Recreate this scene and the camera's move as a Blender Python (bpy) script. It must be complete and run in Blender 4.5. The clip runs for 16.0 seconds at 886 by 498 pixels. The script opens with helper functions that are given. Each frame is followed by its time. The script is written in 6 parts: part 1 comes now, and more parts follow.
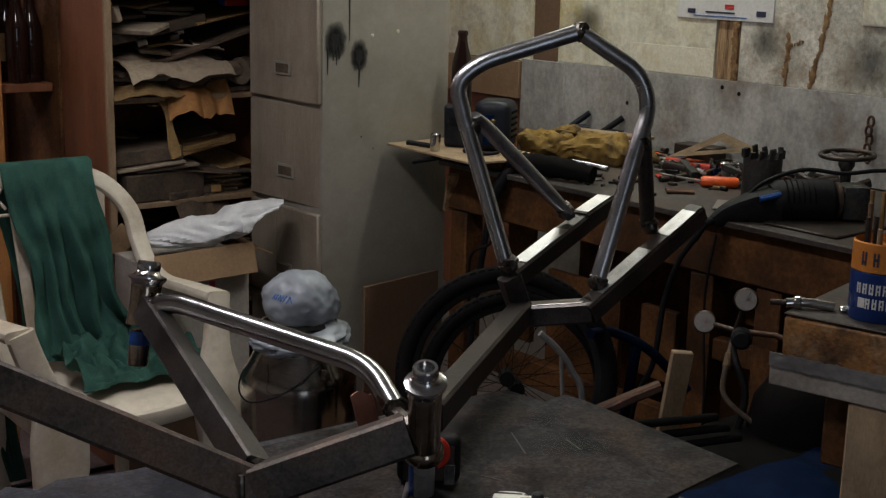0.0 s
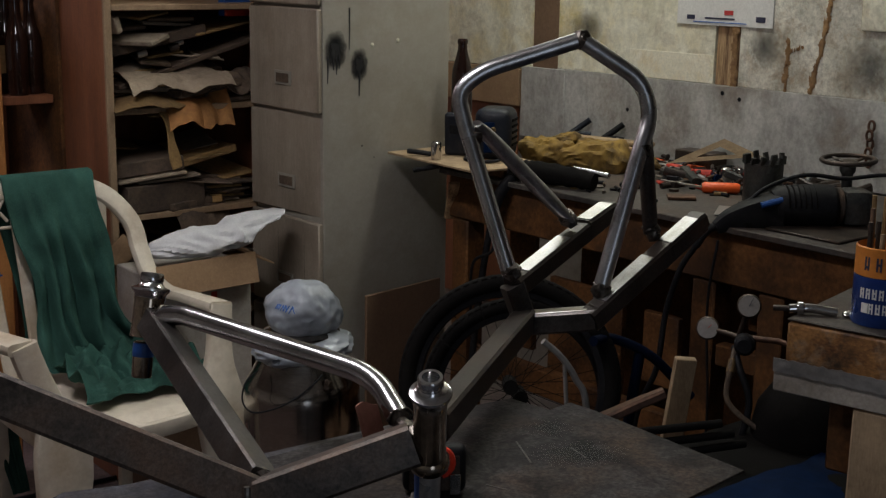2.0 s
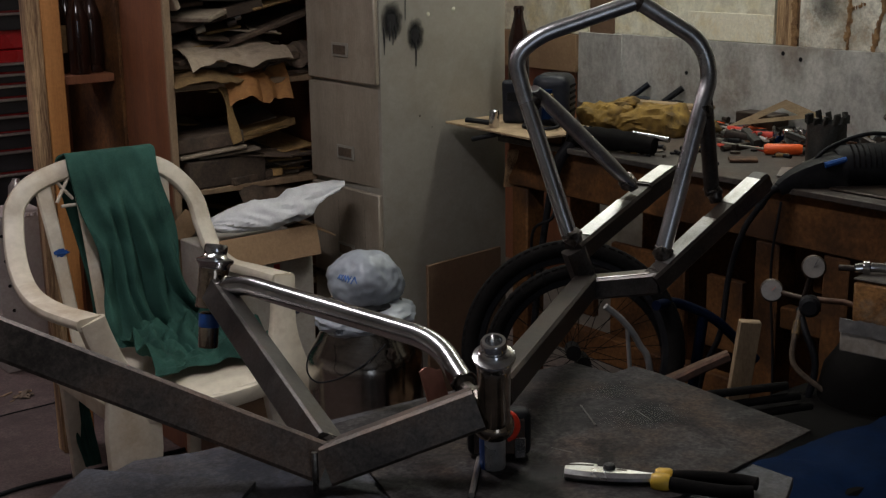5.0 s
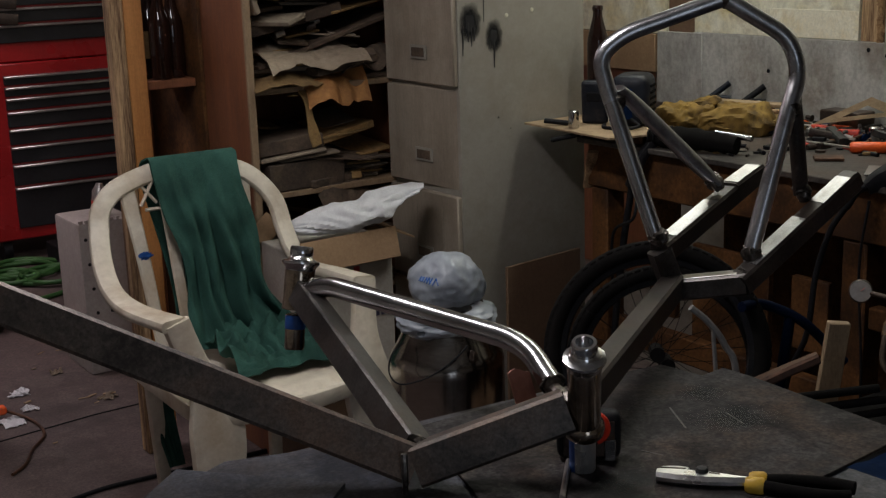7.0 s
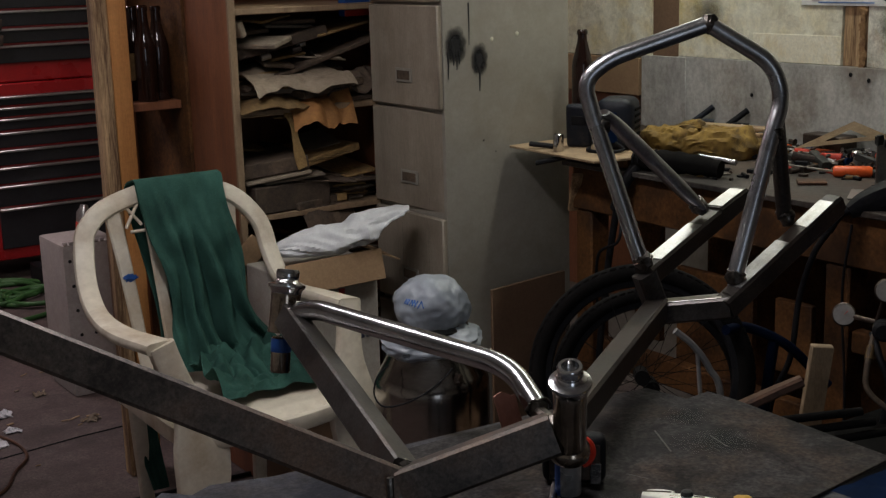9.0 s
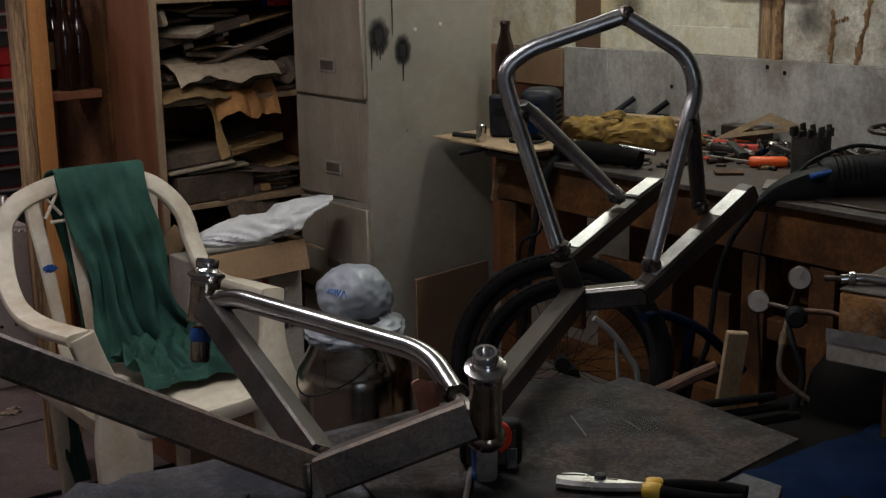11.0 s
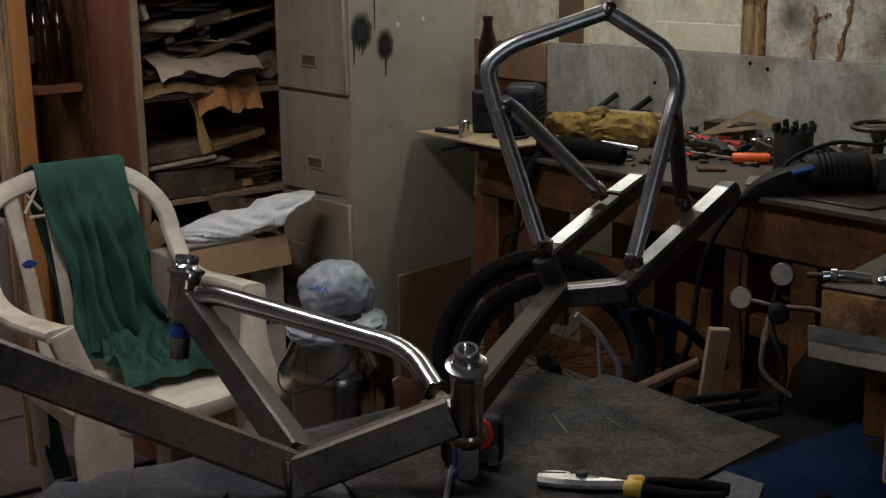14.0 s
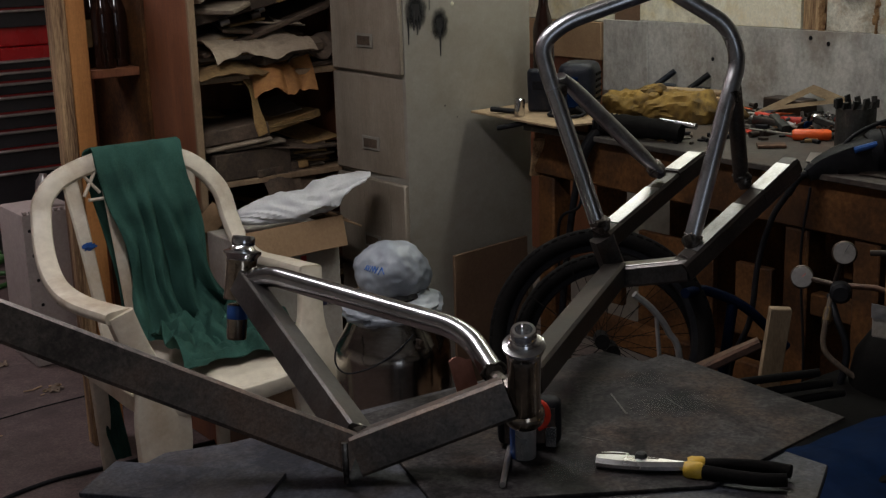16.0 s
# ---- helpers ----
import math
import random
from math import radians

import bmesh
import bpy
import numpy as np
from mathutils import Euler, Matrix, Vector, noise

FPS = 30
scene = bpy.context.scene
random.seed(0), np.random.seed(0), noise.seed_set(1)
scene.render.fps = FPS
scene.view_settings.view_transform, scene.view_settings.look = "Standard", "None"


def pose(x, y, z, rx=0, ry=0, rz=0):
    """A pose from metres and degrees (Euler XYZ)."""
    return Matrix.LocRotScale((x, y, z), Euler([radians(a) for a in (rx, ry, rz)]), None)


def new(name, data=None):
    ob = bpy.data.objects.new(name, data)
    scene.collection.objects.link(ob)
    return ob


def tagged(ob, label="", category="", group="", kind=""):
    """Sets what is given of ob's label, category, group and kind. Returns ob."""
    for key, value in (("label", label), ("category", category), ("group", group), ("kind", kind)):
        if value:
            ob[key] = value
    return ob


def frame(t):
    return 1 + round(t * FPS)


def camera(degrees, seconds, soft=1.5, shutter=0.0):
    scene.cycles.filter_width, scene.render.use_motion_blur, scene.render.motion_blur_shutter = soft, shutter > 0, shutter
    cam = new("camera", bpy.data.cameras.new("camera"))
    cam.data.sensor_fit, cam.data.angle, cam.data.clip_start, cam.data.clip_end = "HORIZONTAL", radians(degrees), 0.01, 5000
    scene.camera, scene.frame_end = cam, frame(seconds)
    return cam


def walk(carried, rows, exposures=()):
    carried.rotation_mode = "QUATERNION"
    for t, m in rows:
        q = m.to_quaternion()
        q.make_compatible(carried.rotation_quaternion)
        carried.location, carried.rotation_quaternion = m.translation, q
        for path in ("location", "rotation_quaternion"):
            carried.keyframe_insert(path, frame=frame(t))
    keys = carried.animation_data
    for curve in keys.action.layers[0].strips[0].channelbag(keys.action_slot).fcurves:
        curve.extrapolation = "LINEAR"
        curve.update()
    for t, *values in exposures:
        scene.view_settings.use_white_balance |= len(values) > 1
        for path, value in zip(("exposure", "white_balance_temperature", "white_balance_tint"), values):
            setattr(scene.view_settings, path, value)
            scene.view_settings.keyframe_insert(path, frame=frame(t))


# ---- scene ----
cam = camera(37.89, 16.0, soft=1.3)
PATH = [
    (0, pose(-0.0092, -0.0058, 1.4152, 77.175, -1.386, -39.200)),
    (0.5, pose(-0.0066, -0.0022, 1.4168, 77.441, -0.960, -39.277)),
    (1, pose(-0.0038, -0.0006, 1.4161, 77.017, -0.888, -39.218)),
    (1.5, pose(-0.0093, -0.0016, 1.4163, 77.250, -0.679, -39.367)),
    (2, pose(-0.0118, -0.0024, 1.4175, 77.500, -0.898, -39.303)),
    (2.5, pose(-0.0096, -0.0032, 1.4162, 77.191, -0.613, -39.078)),
    (3, pose(-0.0070, -0.0017, 1.4139, 76.914, -0.015, -38.584)),
    (3.5, pose(-0.0080, 0.0007, 1.4126, 77.012, 0.042, -38.234)),
    (3.7, pose(-0.0085, -0.0002, 1.4100, 76.978, -0.049, -38.272)),
    (5.8, pose(-0.0235, -0.0065, 1.4106, 76.032, 1.200, -35.871)),
    (6, pose(-0.0253, -0.0035, 1.4113, 76.352, 1.241, -35.617)),
    (6.5, pose(-0.0259, 0.0025, 1.4104, 76.679, 1.639, -34.695)),
    (7, pose(-0.0271, 0.0104, 1.4076, 76.430, 1.839, -33.919)),
    (7.5, pose(-0.0284, 0.0171, 1.4056, 76.813, 2.365, -33.126)),
    (8, pose(-0.0338, 0.0222, 1.4033, 76.876, 2.517, -31.833)),
    (8.5, pose(-0.0332, 0.0177, 1.4051, 76.970, 2.437, -32.422)),
    (9, pose(-0.0318, 0.0074, 1.4118, 77.360, 1.581, -34.574)),
    (9.5, pose(-0.0337, -0.0012, 1.4149, 77.200, 1.344, -35.569)),
    (11.8, pose(-0.0272, -0.0137, 1.4090, 76.772, 0.658, -38.368)),
    (12, pose(-0.0298, -0.0135, 1.4098, 76.713, 0.370, -38.206)),
    (12.5, pose(-0.0288, -0.0113, 1.4119, 76.946, 0.312, -38.504)),
    (13, pose(-0.0269, -0.0109, 1.4105, 76.836, 0.705, -38.661)),
    (13.5, pose(-0.0240, -0.0096, 1.4092, 76.655, 0.840, -38.555)),
    (14, pose(-0.0209, -0.0068, 1.4099, 76.686, 0.781, -38.367)),
    (14.5, pose(-0.0174, -0.0035, 1.4118, 76.380, 0.913, -38.459)),
    (15, pose(-0.0153, -0.0006, 1.4138, 76.493, 0.945, -38.334)),
    (15.5, pose(-0.0135, 0.0003, 1.4107, 76.192, 1.089, -37.594)),
    (16, pose(-0.0141, 0.0023, 1.4062, 75.874, 1.703, -36.034)),
]
walk(cam, PATH, exposures=[(0, 0.0, 6020, 13), (16, 0.0, 6020, 13)])

# ---- world and lamps ----
world = bpy.data.worlds.new("room_air")
scene.world = world
world.use_nodes = True
world.node_tree.nodes["Background"].inputs[0].default_value = (0.80, 0.88, 1.0, 1)
world.node_tree.nodes["Background"].inputs[1].default_value = 0.02


def lamp(name, m, sx, sy, watts, colour):
    d = bpy.data.lights.new(name, "AREA")
    d.shape, d.size, d.size_y, d.energy, d.color = "RECTANGLE", sx, sy, watts, colour
    ob = new(name, d)
    ob.matrix_world = m
    return ob


def tube_light(name, x, y, z, turn, watts, colour):
    """A bare ceiling tube: it shines down, and less so up at the ceiling."""
    lamp(name, pose(x, y, z, 0, 0, turn), 1.2, 0.15, watts, colour)
    lamp(name, pose(x, y, z + 0.03, 180, 0, turn), 1.2, 0.15, watts * 0.5, colour)


tube_light("bench_tube_light", 2.42, 2.40, 2.36, 90, 12, (0.95, 0.945, 0.79))
tube_light("middle_tube_light", 0.62, 1.95, 2.36, 90, 15, (1.0, 0.93, 0.89))
# Added cool fill from behind the camera; no doorway is seen there.
lamp("added_cool_fill", pose(-0.45, -2.26, 1.04, 90, 0, 0), 0.9, 2.0, 8.5, (0.84, 0.92, 1.0))
# Assumed lamp, none seen: added to brighten and redden the far end.
tube_light("far_fill_light", 0.5, 5.0, 2.36, 60, 20, (1.0, 0.82, 0.80))

# ---- materials ----


def mat(name, dark, light, rough=0.6, metal=0.0, scale=8.0, fine=60.0, bump=0.15, stain=None, stain_scale=2.0, stain_amount=0.5,
        stretch=(1, 1, 1), spread=0.15, coat=0.0, random_value=0.0, lo=0.35, hi=0.68, trans=0.0, grit=0.10, spec=0.5, coat_rough=0.10, coat_ior=1.5, second=None):
    """A surface with variation at two scales, an optional stain colour and fine relief."""
    m = bpy.data.materials.new(name)
    m.use_nodes = True
    nt = m.node_tree
    b = nt.nodes["Principled BSDF"]
    N = nt.nodes.new
    L = nt.links.new
    tc, mp = N("ShaderNodeTexCoord"), N("ShaderNodeMapping")
    mp.inputs["Scale"].default_value = stretch
    L(tc.outputs["Object"], mp.inputs["Vector"])
    n1, n2 = N("ShaderNodeTexNoise"), N("ShaderNodeTexNoise")
    n1.inputs["Scale"].default_value, n1.inputs["Detail"].default_value = scale, 6
    n2.inputs["Scale"].default_value, n2.inputs["Detail"].default_value = fine, 4
    L(mp.outputs[0], n1.inputs["Vector"])
    L(mp.outputs[0], n2.inputs["Vector"])
    add = N("ShaderNodeMath")
    add.operation = "MULTIPLY_ADD"
    add.inputs[1].default_value = 0.35
    L(n2.outputs["Fac"], add.inputs[0])
    sub = N("ShaderNodeMath")
    sub.operation = "MULTIPLY"
    sub.inputs[1].default_value = 0.65
    L(n1.outputs["Fac"], sub.inputs[0])
    L(sub.outputs[0], add.inputs[2])
    ramp = N("ShaderNodeValToRGB")
    ramp.color_ramp.elements[0].position, ramp.color_ramp.elements[1].position = lo, hi
    ramp.color_ramp.elements[0].color, ramp.color_ramp.elements[1].color = (*dark, 1), (*light, 1)
    L(add.outputs[0], ramp.inputs["Fac"])
    col = ramp.outputs["Color"]
    if stain:
        n3 = N("ShaderNodeTexNoise")
        n3.inputs["Scale"].default_value, n3.inputs["Detail"].default_value, n3.inputs["Roughness"].default_value = stain_scale, 7, 0.65
        L(tc.outputs["Object"], n3.inputs["Vector"])
        r3 = N("ShaderNodeValToRGB")
        r3.color_ramp.elements[0].position, r3.color_ramp.elements[1].position = 0.48, 0.66
        r3.color_ramp.elements[0].color, r3.color_ramp.elements[1].color = (0, 0, 0, 1), (stain_amount,) * 3 + (1,)
        L(n3.outputs["Fac"], r3.inputs["Fac"])
        mix = N("ShaderNodeMix")
        mix.data_type = "RGBA"
        mix.inputs[7].default_value = (*stain, 1)
        L(r3.outputs["Color"], mix.inputs[0])
        L(col, mix.inputs[6])
        col = mix.outputs[2]
    if second:
        colour2, scale2, amount2 = second
        n5, r5, m5 = N("ShaderNodeTexNoise"), N("ShaderNodeMapRange"), N("ShaderNodeMix")
        n5.inputs["Scale"].default_value, n5.inputs["Detail"].default_value, n5.inputs["Roughness"].default_value = scale2, 8, 0.7
        n5.inputs["Distortion"].default_value = 0.6
        L(tc.outputs["Object"], n5.inputs["Vector"])
        r5.inputs[1].default_value, r5.inputs[2].default_value, r5.inputs[3].default_value, r5.inputs[4].default_value = 0.50, 0.62, 0.0, amount2
        L(n5.outputs["Fac"], r5.inputs[0])
        m5.data_type = "RGBA"
        m5.inputs[7].default_value = (*colour2, 1)
        L(r5.outputs[0], m5.inputs[0])
        L(col, m5.inputs[6])
        col = m5.outputs[2]
    if grit:
        n4, r4, m4 = N("ShaderNodeTexNoise"), N("ShaderNodeMapRange"), N("ShaderNodeMix")
        n4.inputs["Scale"].default_value, n4.inputs["Detail"].default_value, n4.inputs["Roughness"].default_value = fine * 2.2, 5, 0.7
        L(tc.outputs["Object"], n4.inputs["Vector"])
        r4.inputs[1].default_value, r4.inputs[2].default_value, r4.inputs[3].default_value, r4.inputs[4].default_value = 0.36, 0.62, 1 - grit, 1 + grit * 0.45
        L(n4.outputs["Fac"], r4.inputs[0])
        m4.data_type, m4.blend_type = "RGBA", "MULTIPLY"
        m4.inputs[0].default_value = 1.0
        L(col, m4.inputs[6])
        L(r4.outputs[0], m4.inputs[7])
        col = m4.outputs[2]
    if random_value:
        oi, hs, mr = N("ShaderNodeObjectInfo"), N("ShaderNodeHueSaturation"), N("ShaderNodeMapRange")
        mr.inputs[3].default_value, mr.inputs[4].default_value = 1 - random_value, 1 + random_value
        L(oi.outputs["Random"], mr.inputs[0])
        L(mr.outputs[0], hs.inputs["Value"])
        L(col, hs.inputs["Color"])
        col = hs.outputs[0]
    L(col, b.inputs["Base Color"])
    b.inputs["Metallic"].default_value = metal
    b.inputs["Specular IOR Level"].default_value = spec
    rr = N("ShaderNodeMapRange")
    rr.inputs[3].default_value, rr.inputs[4].default_value = max(0.03, rough - spread), min(1, rough + spread)
    L(n1.outputs["Fac"], rr.inputs[0])
    L(rr.outputs[0], b.inputs["Roughness"])
    if coat:
        b.inputs["Coat Weight"].default_value = coat
        b.inputs["Coat Roughness"].default_value = coat_rough
        b.inputs["Coat IOR"].default_value = coat_ior
    if trans:
        b.inputs["Transmission Weight"].default_value = trans
    if bump:
        bp = N("ShaderNodeBump")
        bp.inputs["Strength"].default_value, bp.inputs["Distance"].default_value = bump, 0.004
        L(add.outputs[0], bp.inputs["Height"])
        L(bp.outputs[0], b.inputs["Normal"])
    return m


tube_steel = mat("drawn_tube_steel", (0.36, 0.368, 0.378), (0.53, 0.54, 0.553), 0.30, 1.0, 9, 160, 0.03, spread=0.08, stain=(0.24, 0.23, 0.215), stain_scale=14, stain_amount=0.5, second=((0.17, 0.145, 0.12), 30, 0.35))
bright_tube = mat("polished_tube_steel", (0.36, 0.362, 0.37), (0.54, 0.543, 0.55), 0.21, 1.0, 9, 160, 0.03, spread=0.06, stain=(0.25, 0.23, 0.21), stain_scale=12, stain_amount=0.5)
boom_steel = mat("brown_scuffed_tube", (0.048, 0.040, 0.034), (0.150, 0.124, 0.104), 0.46, 0.45, 9, 120, 0.06, stain=(0.15, 0.085, 0.05), stain_scale=9, stain_amount=0.6, lo=0.38, hi=0.64, grit=0.35, second=((0.20, 0.165, 0.135), 34, 0.22))
silver_paint = mat("dull_silver_paint", (0.17, 0.165, 0.155), (0.30, 0.292, 0.275), 0.5, 0.3, 9, 80, 0.05)
# Navy taken almost to black, with the under-bench shade in the colour.
navy_paint = mat("shade_darkened_navy", (0.001, 0.003, 0.011), (0.002, 0.006, 0.021), 0.6, 0, 9, 80, 0.03, spec=0.06)
orange_leather = mat("orange_leather", (0.28, 0.115, 0.030), (0.50, 0.25, 0.075), 0.85, 0, 12, 80, 0.3, stain=(0.13, 0.06, 0.025), stain_scale=14)
mill_steel = mat("mill_scale_steel", (0.032, 0.026, 0.022), (0.095, 0.073, 0.058), 0.45, 0.6, 14, 220, 0.06, stain=(0.13, 0.070, 0.040), stain_scale=10, stain_amount=0.5, grit=0.25)
scuffed_steel = mat("scuffed_grey_steel", (0.038, 0.035, 0.033), (0.125, 0.117, 0.108), 0.38, 0.75, 14, 180, 0.05, stain=(0.075, 0.044, 0.027), stain_scale=12, stain_amount=0.5, grit=0.2)
stay_steel = mat("dark_stay_steel", (0.018, 0.015, 0.013), (0.068, 0.056, 0.047), 0.45, 0.5, 14, 180, 0.06, stain=(0.06, 0.034, 0.02), stain_scale=11, stain_amount=0.5, grit=0.2)
ground_steel = mat("ground_bright_steel", (0.38, 0.375, 0.37), (0.60, 0.595, 0.59), 0.36, 1.0, 30, 300, 0.06, stain=(0.26, 0.22, 0.18), stain_scale=22, stain_amount=0.6, grit=0.2)
weld_steel = mat("heat_tinted_weld", (0.03, 0.025, 0.022), (0.26, 0.235, 0.205), 0.32, 0.9, 40, 150, 0.5)
head_steel = mat("lacquered_head_tube", (0.20, 0.16, 0.115), (0.60, 0.50, 0.38), 0.20, 1.0, 12, 90, 0.06, spread=0.10, coat=0.9, coat_rough=0.06, second=((0.10, 0.07, 0.04), 28, 0.4))
plier_steel = mat("satin_plier_steel", (0.62, 0.62, 0.62), (0.80, 0.80, 0.79), 0.30, 1.0, 25, 120, 0.03)
sleeve_steel = mat("satin_sleeve_steel", (0.46, 0.45, 0.43), (0.68, 0.665, 0.64), 0.32, 0.6, 14, 90, 0.04, stain=(0.20, 0.17, 0.14), stain_scale=30, stain_amount=0.5)
chrome = mat("worn_chrome", (0.45, 0.45, 0.46), (0.7, 0.7, 0.7), 0.14, 1.0, 20, 120, 0.02)
plate_steel = mat("welding_plate", (0.024, 0.022, 0.0215), (0.074, 0.067, 0.065), 0.62, 0.0, 9, 80, 0.5, stain=(0.075, 0.048, 0.032), stain_scale=7, stain_amount=0.8, lo=0.40, hi=0.60, grit=0.55, spec=0.10, second=((0.010, 0.009, 0.009), 10, 0.85))
# The bluish sheen of cool light is put into this base colour.
table_steel = mat("blue_sheen_table_steel", (0.026, 0.029, 0.038), (0.075, 0.080, 0.097), 0.50, 0.1, 9, 90, 0.4, stain=(0.035, 0.024, 0.018), stain_scale=6, stain_amount=0.8, lo=0.42, hi=0.60, grit=0.5, spec=0.22, second=((0.10, 0.095, 0.09), 60, 0.35))
resin = mat("dirty_white_resin", (0.54, 0.485, 0.385), (0.72, 0.66, 0.54), 0.5, 0, 5, 40, 0.03, stain=(0.33, 0.22, 0.11), stain_scale=6, stain_amount=0.55, grit=0.05)
green_cloth = mat("green_towelling", (0.017, 0.052, 0.040), (0.043, 0.118, 0.092), 0.95, 0, 10, 420, 0.9, grit=0.28, lo=0.38, hi=0.64, spec=0.2)
white_cloth = mat("white_rag", (0.60, 0.61, 0.62), (0.75, 0.76, 0.77), 0.95, 0, 10, 160, 0.35, grit=0.08, stain=(0.42, 0.43, 0.45), stain_scale=14, stain_amount=0.5)
cabinet_paint = mat("beige_cabinet_enamel", (0.27, 0.25, 0.205), (0.335, 0.315, 0.265), 0.5, 0, 2.5, 50, 0.02, stain=(0.19, 0.16, 0.12), stain_scale=3.5, stain_amount=0.5, grit=0.05)
drawer_paint = mat("tan_drawer_enamel", (0.25, 0.21, 0.16), (0.38, 0.325, 0.25), 0.55, 0, 4, 60, 0.04, stretch=(5, 5, 0.5), stain=(0.15, 0.115, 0.08), stain_scale=4, stain_amount=0.45, grit=0.08)
black_spray = mat("black_spray_paint", (0.008, 0.008, 0.009), (0.02, 0.02, 0.02), 0.5, 0, 10, 80, 0.02)
carton = mat("brown_cardboard", (0.26, 0.16, 0.085), (0.36, 0.235, 0.13), 0.85, 0, 5, 80, 0.05, stain=(0.16, 0.09, 0.05), stain_scale=4)
white_carton = mat("white_printed_carton", (0.36, 0.335, 0.29), (0.48, 0.45, 0.40), 0.8, 0, 6, 70, 0.05, stain=(0.25, 0.19, 0.13), stain_scale=6, stain_amount=0.5)
dark_carton = mat("dark_hardboard", (0.13, 0.075, 0.042), (0.19, 0.115, 0.065), 0.85, 0, 6, 90, 0.05)
paper = mat("dusty_paper", (0.18, 0.140, 0.095), (0.33, 0.27, 0.195), 0.9, 0, 6, 60, 0.1, random_value=0.3, second=((0.13, 0.09, 0.055), 12, 0.45))
sandpaper_tan = mat("tan_sheets", (0.20, 0.120, 0.045), (0.40, 0.255, 0.095), 0.9, 0, 7, 90, 0.15, random_value=0.4, grit=0.2, second=((0.09, 0.055, 0.03), 14, 0.5))
sandpaper_dark = mat("dark_sheets", (0.040, 0.028, 0.019), (0.150, 0.104, 0.068), 0.9, 0, 7, 90, 0.2, random_value=0.45, grit=0.2, second=((0.22, 0.16, 0.10), 16, 0.3))
shelf_wood = mat("reddish_shelf_ply", (0.15, 0.055, 0.024), (0.27, 0.105, 0.045), 0.5, 0, 3, 40, 0.05, stretch=(6, 6, 0.7))
edge_wood = mat("pale_ply_edge", (0.20, 0.13, 0.072), (0.32, 0.225, 0.13), 0.7, 0, 6, 70, 0.06, stretch=(8, 8, 1))
pine = mat("orange_pine", (0.38, 0.155, 0.042), (0.58, 0.27, 0.085), 0.45, 0, 4, 50, 0.06, stretch=(8, 8, 0.6))
rough_wood = mat("grey_rough_lumber", (0.11, 0.055, 0.025), (0.60, 0.40, 0.21), 0.85, 0, 4, 50, 0.3, stretch=(9, 9, 0.5), lo=0.40, hi=0.62)
# Stained wood; part of its darkness is under-bench shade put into the colour.
bench_wood = mat("shade_darkened_bench_wood", (0.042, 0.017, 0.0055), (0.185, 0.082, 0.025), 0.75, 0, 4, 50, 0.14, stretch=(2, 2, 2), stain=(0.03, 0.016, 0.009), stain_scale=5, stain_amount=0.75, spec=0.2, grit=0.2)
pale_board = mat("pale_board", (0.24, 0.165, 0.09), (0.44, 0.32, 0.19), 0.75, 0, 4, 60, 0.08, stretch=(6, 6, 1), stain=(0.14, 0.09, 0.05), stain_scale=9, stain_amount=0.5)
bench_top_m = mat("oily_bench_top", (0.032, 0.028, 0.025), (0.115, 0.102, 0.088), 0.6, 0.1, 5, 60, 0.1, stain=(0.075, 0.04, 0.022), stain_scale=6, spec=0.3, grit=0.25)
plaster = mat("stained_plasterboard", (0.56, 0.53, 0.39), (0.82, 0.80, 0.665), 0.85, 0, 6, 40, 0.06, stain=(0.58, 0.48, 0.21), stain_scale=5, stain_amount=0.9, lo=0.36, hi=0.58, grit=0.16, second=((0.34, 0.27, 0.16), 13, 0.4))
grey_plaster = mat("smoky_plasterboard", (0.40, 0.38, 0.31), (0.70, 0.675, 0.58), 0.85, 0, 9, 45, 0.16, stain=(0.26, 0.205, 0.14), stain_scale=8, stain_amount=0.75, lo=0.34, hi=0.62, grit=0.28, second=((0.30, 0.20, 0.11), 22, 0.45))
splash_metal = mat("galvanised_backsplash", (0.27, 0.262, 0.242), (0.50, 0.495, 0.46), 0.6, 0.1, 6, 40, 0.05, stain=(0.23, 0.19, 0.15), stain_scale=6, stain_amount=0.7, stretch=(1, 1.5, 0.7), lo=0.36, hi=0.62, grit=0.18, second=((0.56, 0.55, 0.51), 8, 0.4))
filler = mat("pale_joint_filler", (0.70, 0.66, 0.50), (0.84, 0.81, 0.68), 0.85, 0, 14, 60, 0.15, stain=(0.60, 0.50, 0.28), stain_scale=16, stain_amount=0.6, grit=0.15)
foam = mat("old_foam_sealant", (0.14, 0.07, 0.03), (0.40, 0.24, 0.10), 0.8, 0, 20, 90, 0.6)
concrete = mat("dirty_concrete_floor", (0.070, 0.050, 0.046), (0.150, 0.108, 0.098), 0.72, 0, 5, 60, 0.2, stain=(0.035, 0.028, 0.026), stain_scale=2.4, stain_amount=0.75, grit=0.38, second=((0.18, 0.14, 0.125), 9, 0.35))
# For walls out of view, made pale to bounce more fill light.
pale_wall_m = mat("pale_bounce_wall", (0.42, 0.40, 0.365), (0.55, 0.525, 0.485), 0.9, 0, 2, 30, 0.05)
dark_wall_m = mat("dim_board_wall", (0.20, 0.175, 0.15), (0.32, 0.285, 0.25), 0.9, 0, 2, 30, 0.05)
# Out of view; lightened so that it throws more ambient light down.
ceiling_m = mat("bounce_white_ceiling", (0.60, 0.58, 0.54), (0.72, 0.70, 0.66), 0.9, 0, 2, 30, 0.05)
red_enamel = mat("red_chest_enamel", (0.28, 0.010, 0.012), (0.38, 0.018, 0.018), 0.3, 0, 3, 60, 0.02, coat=0.3)
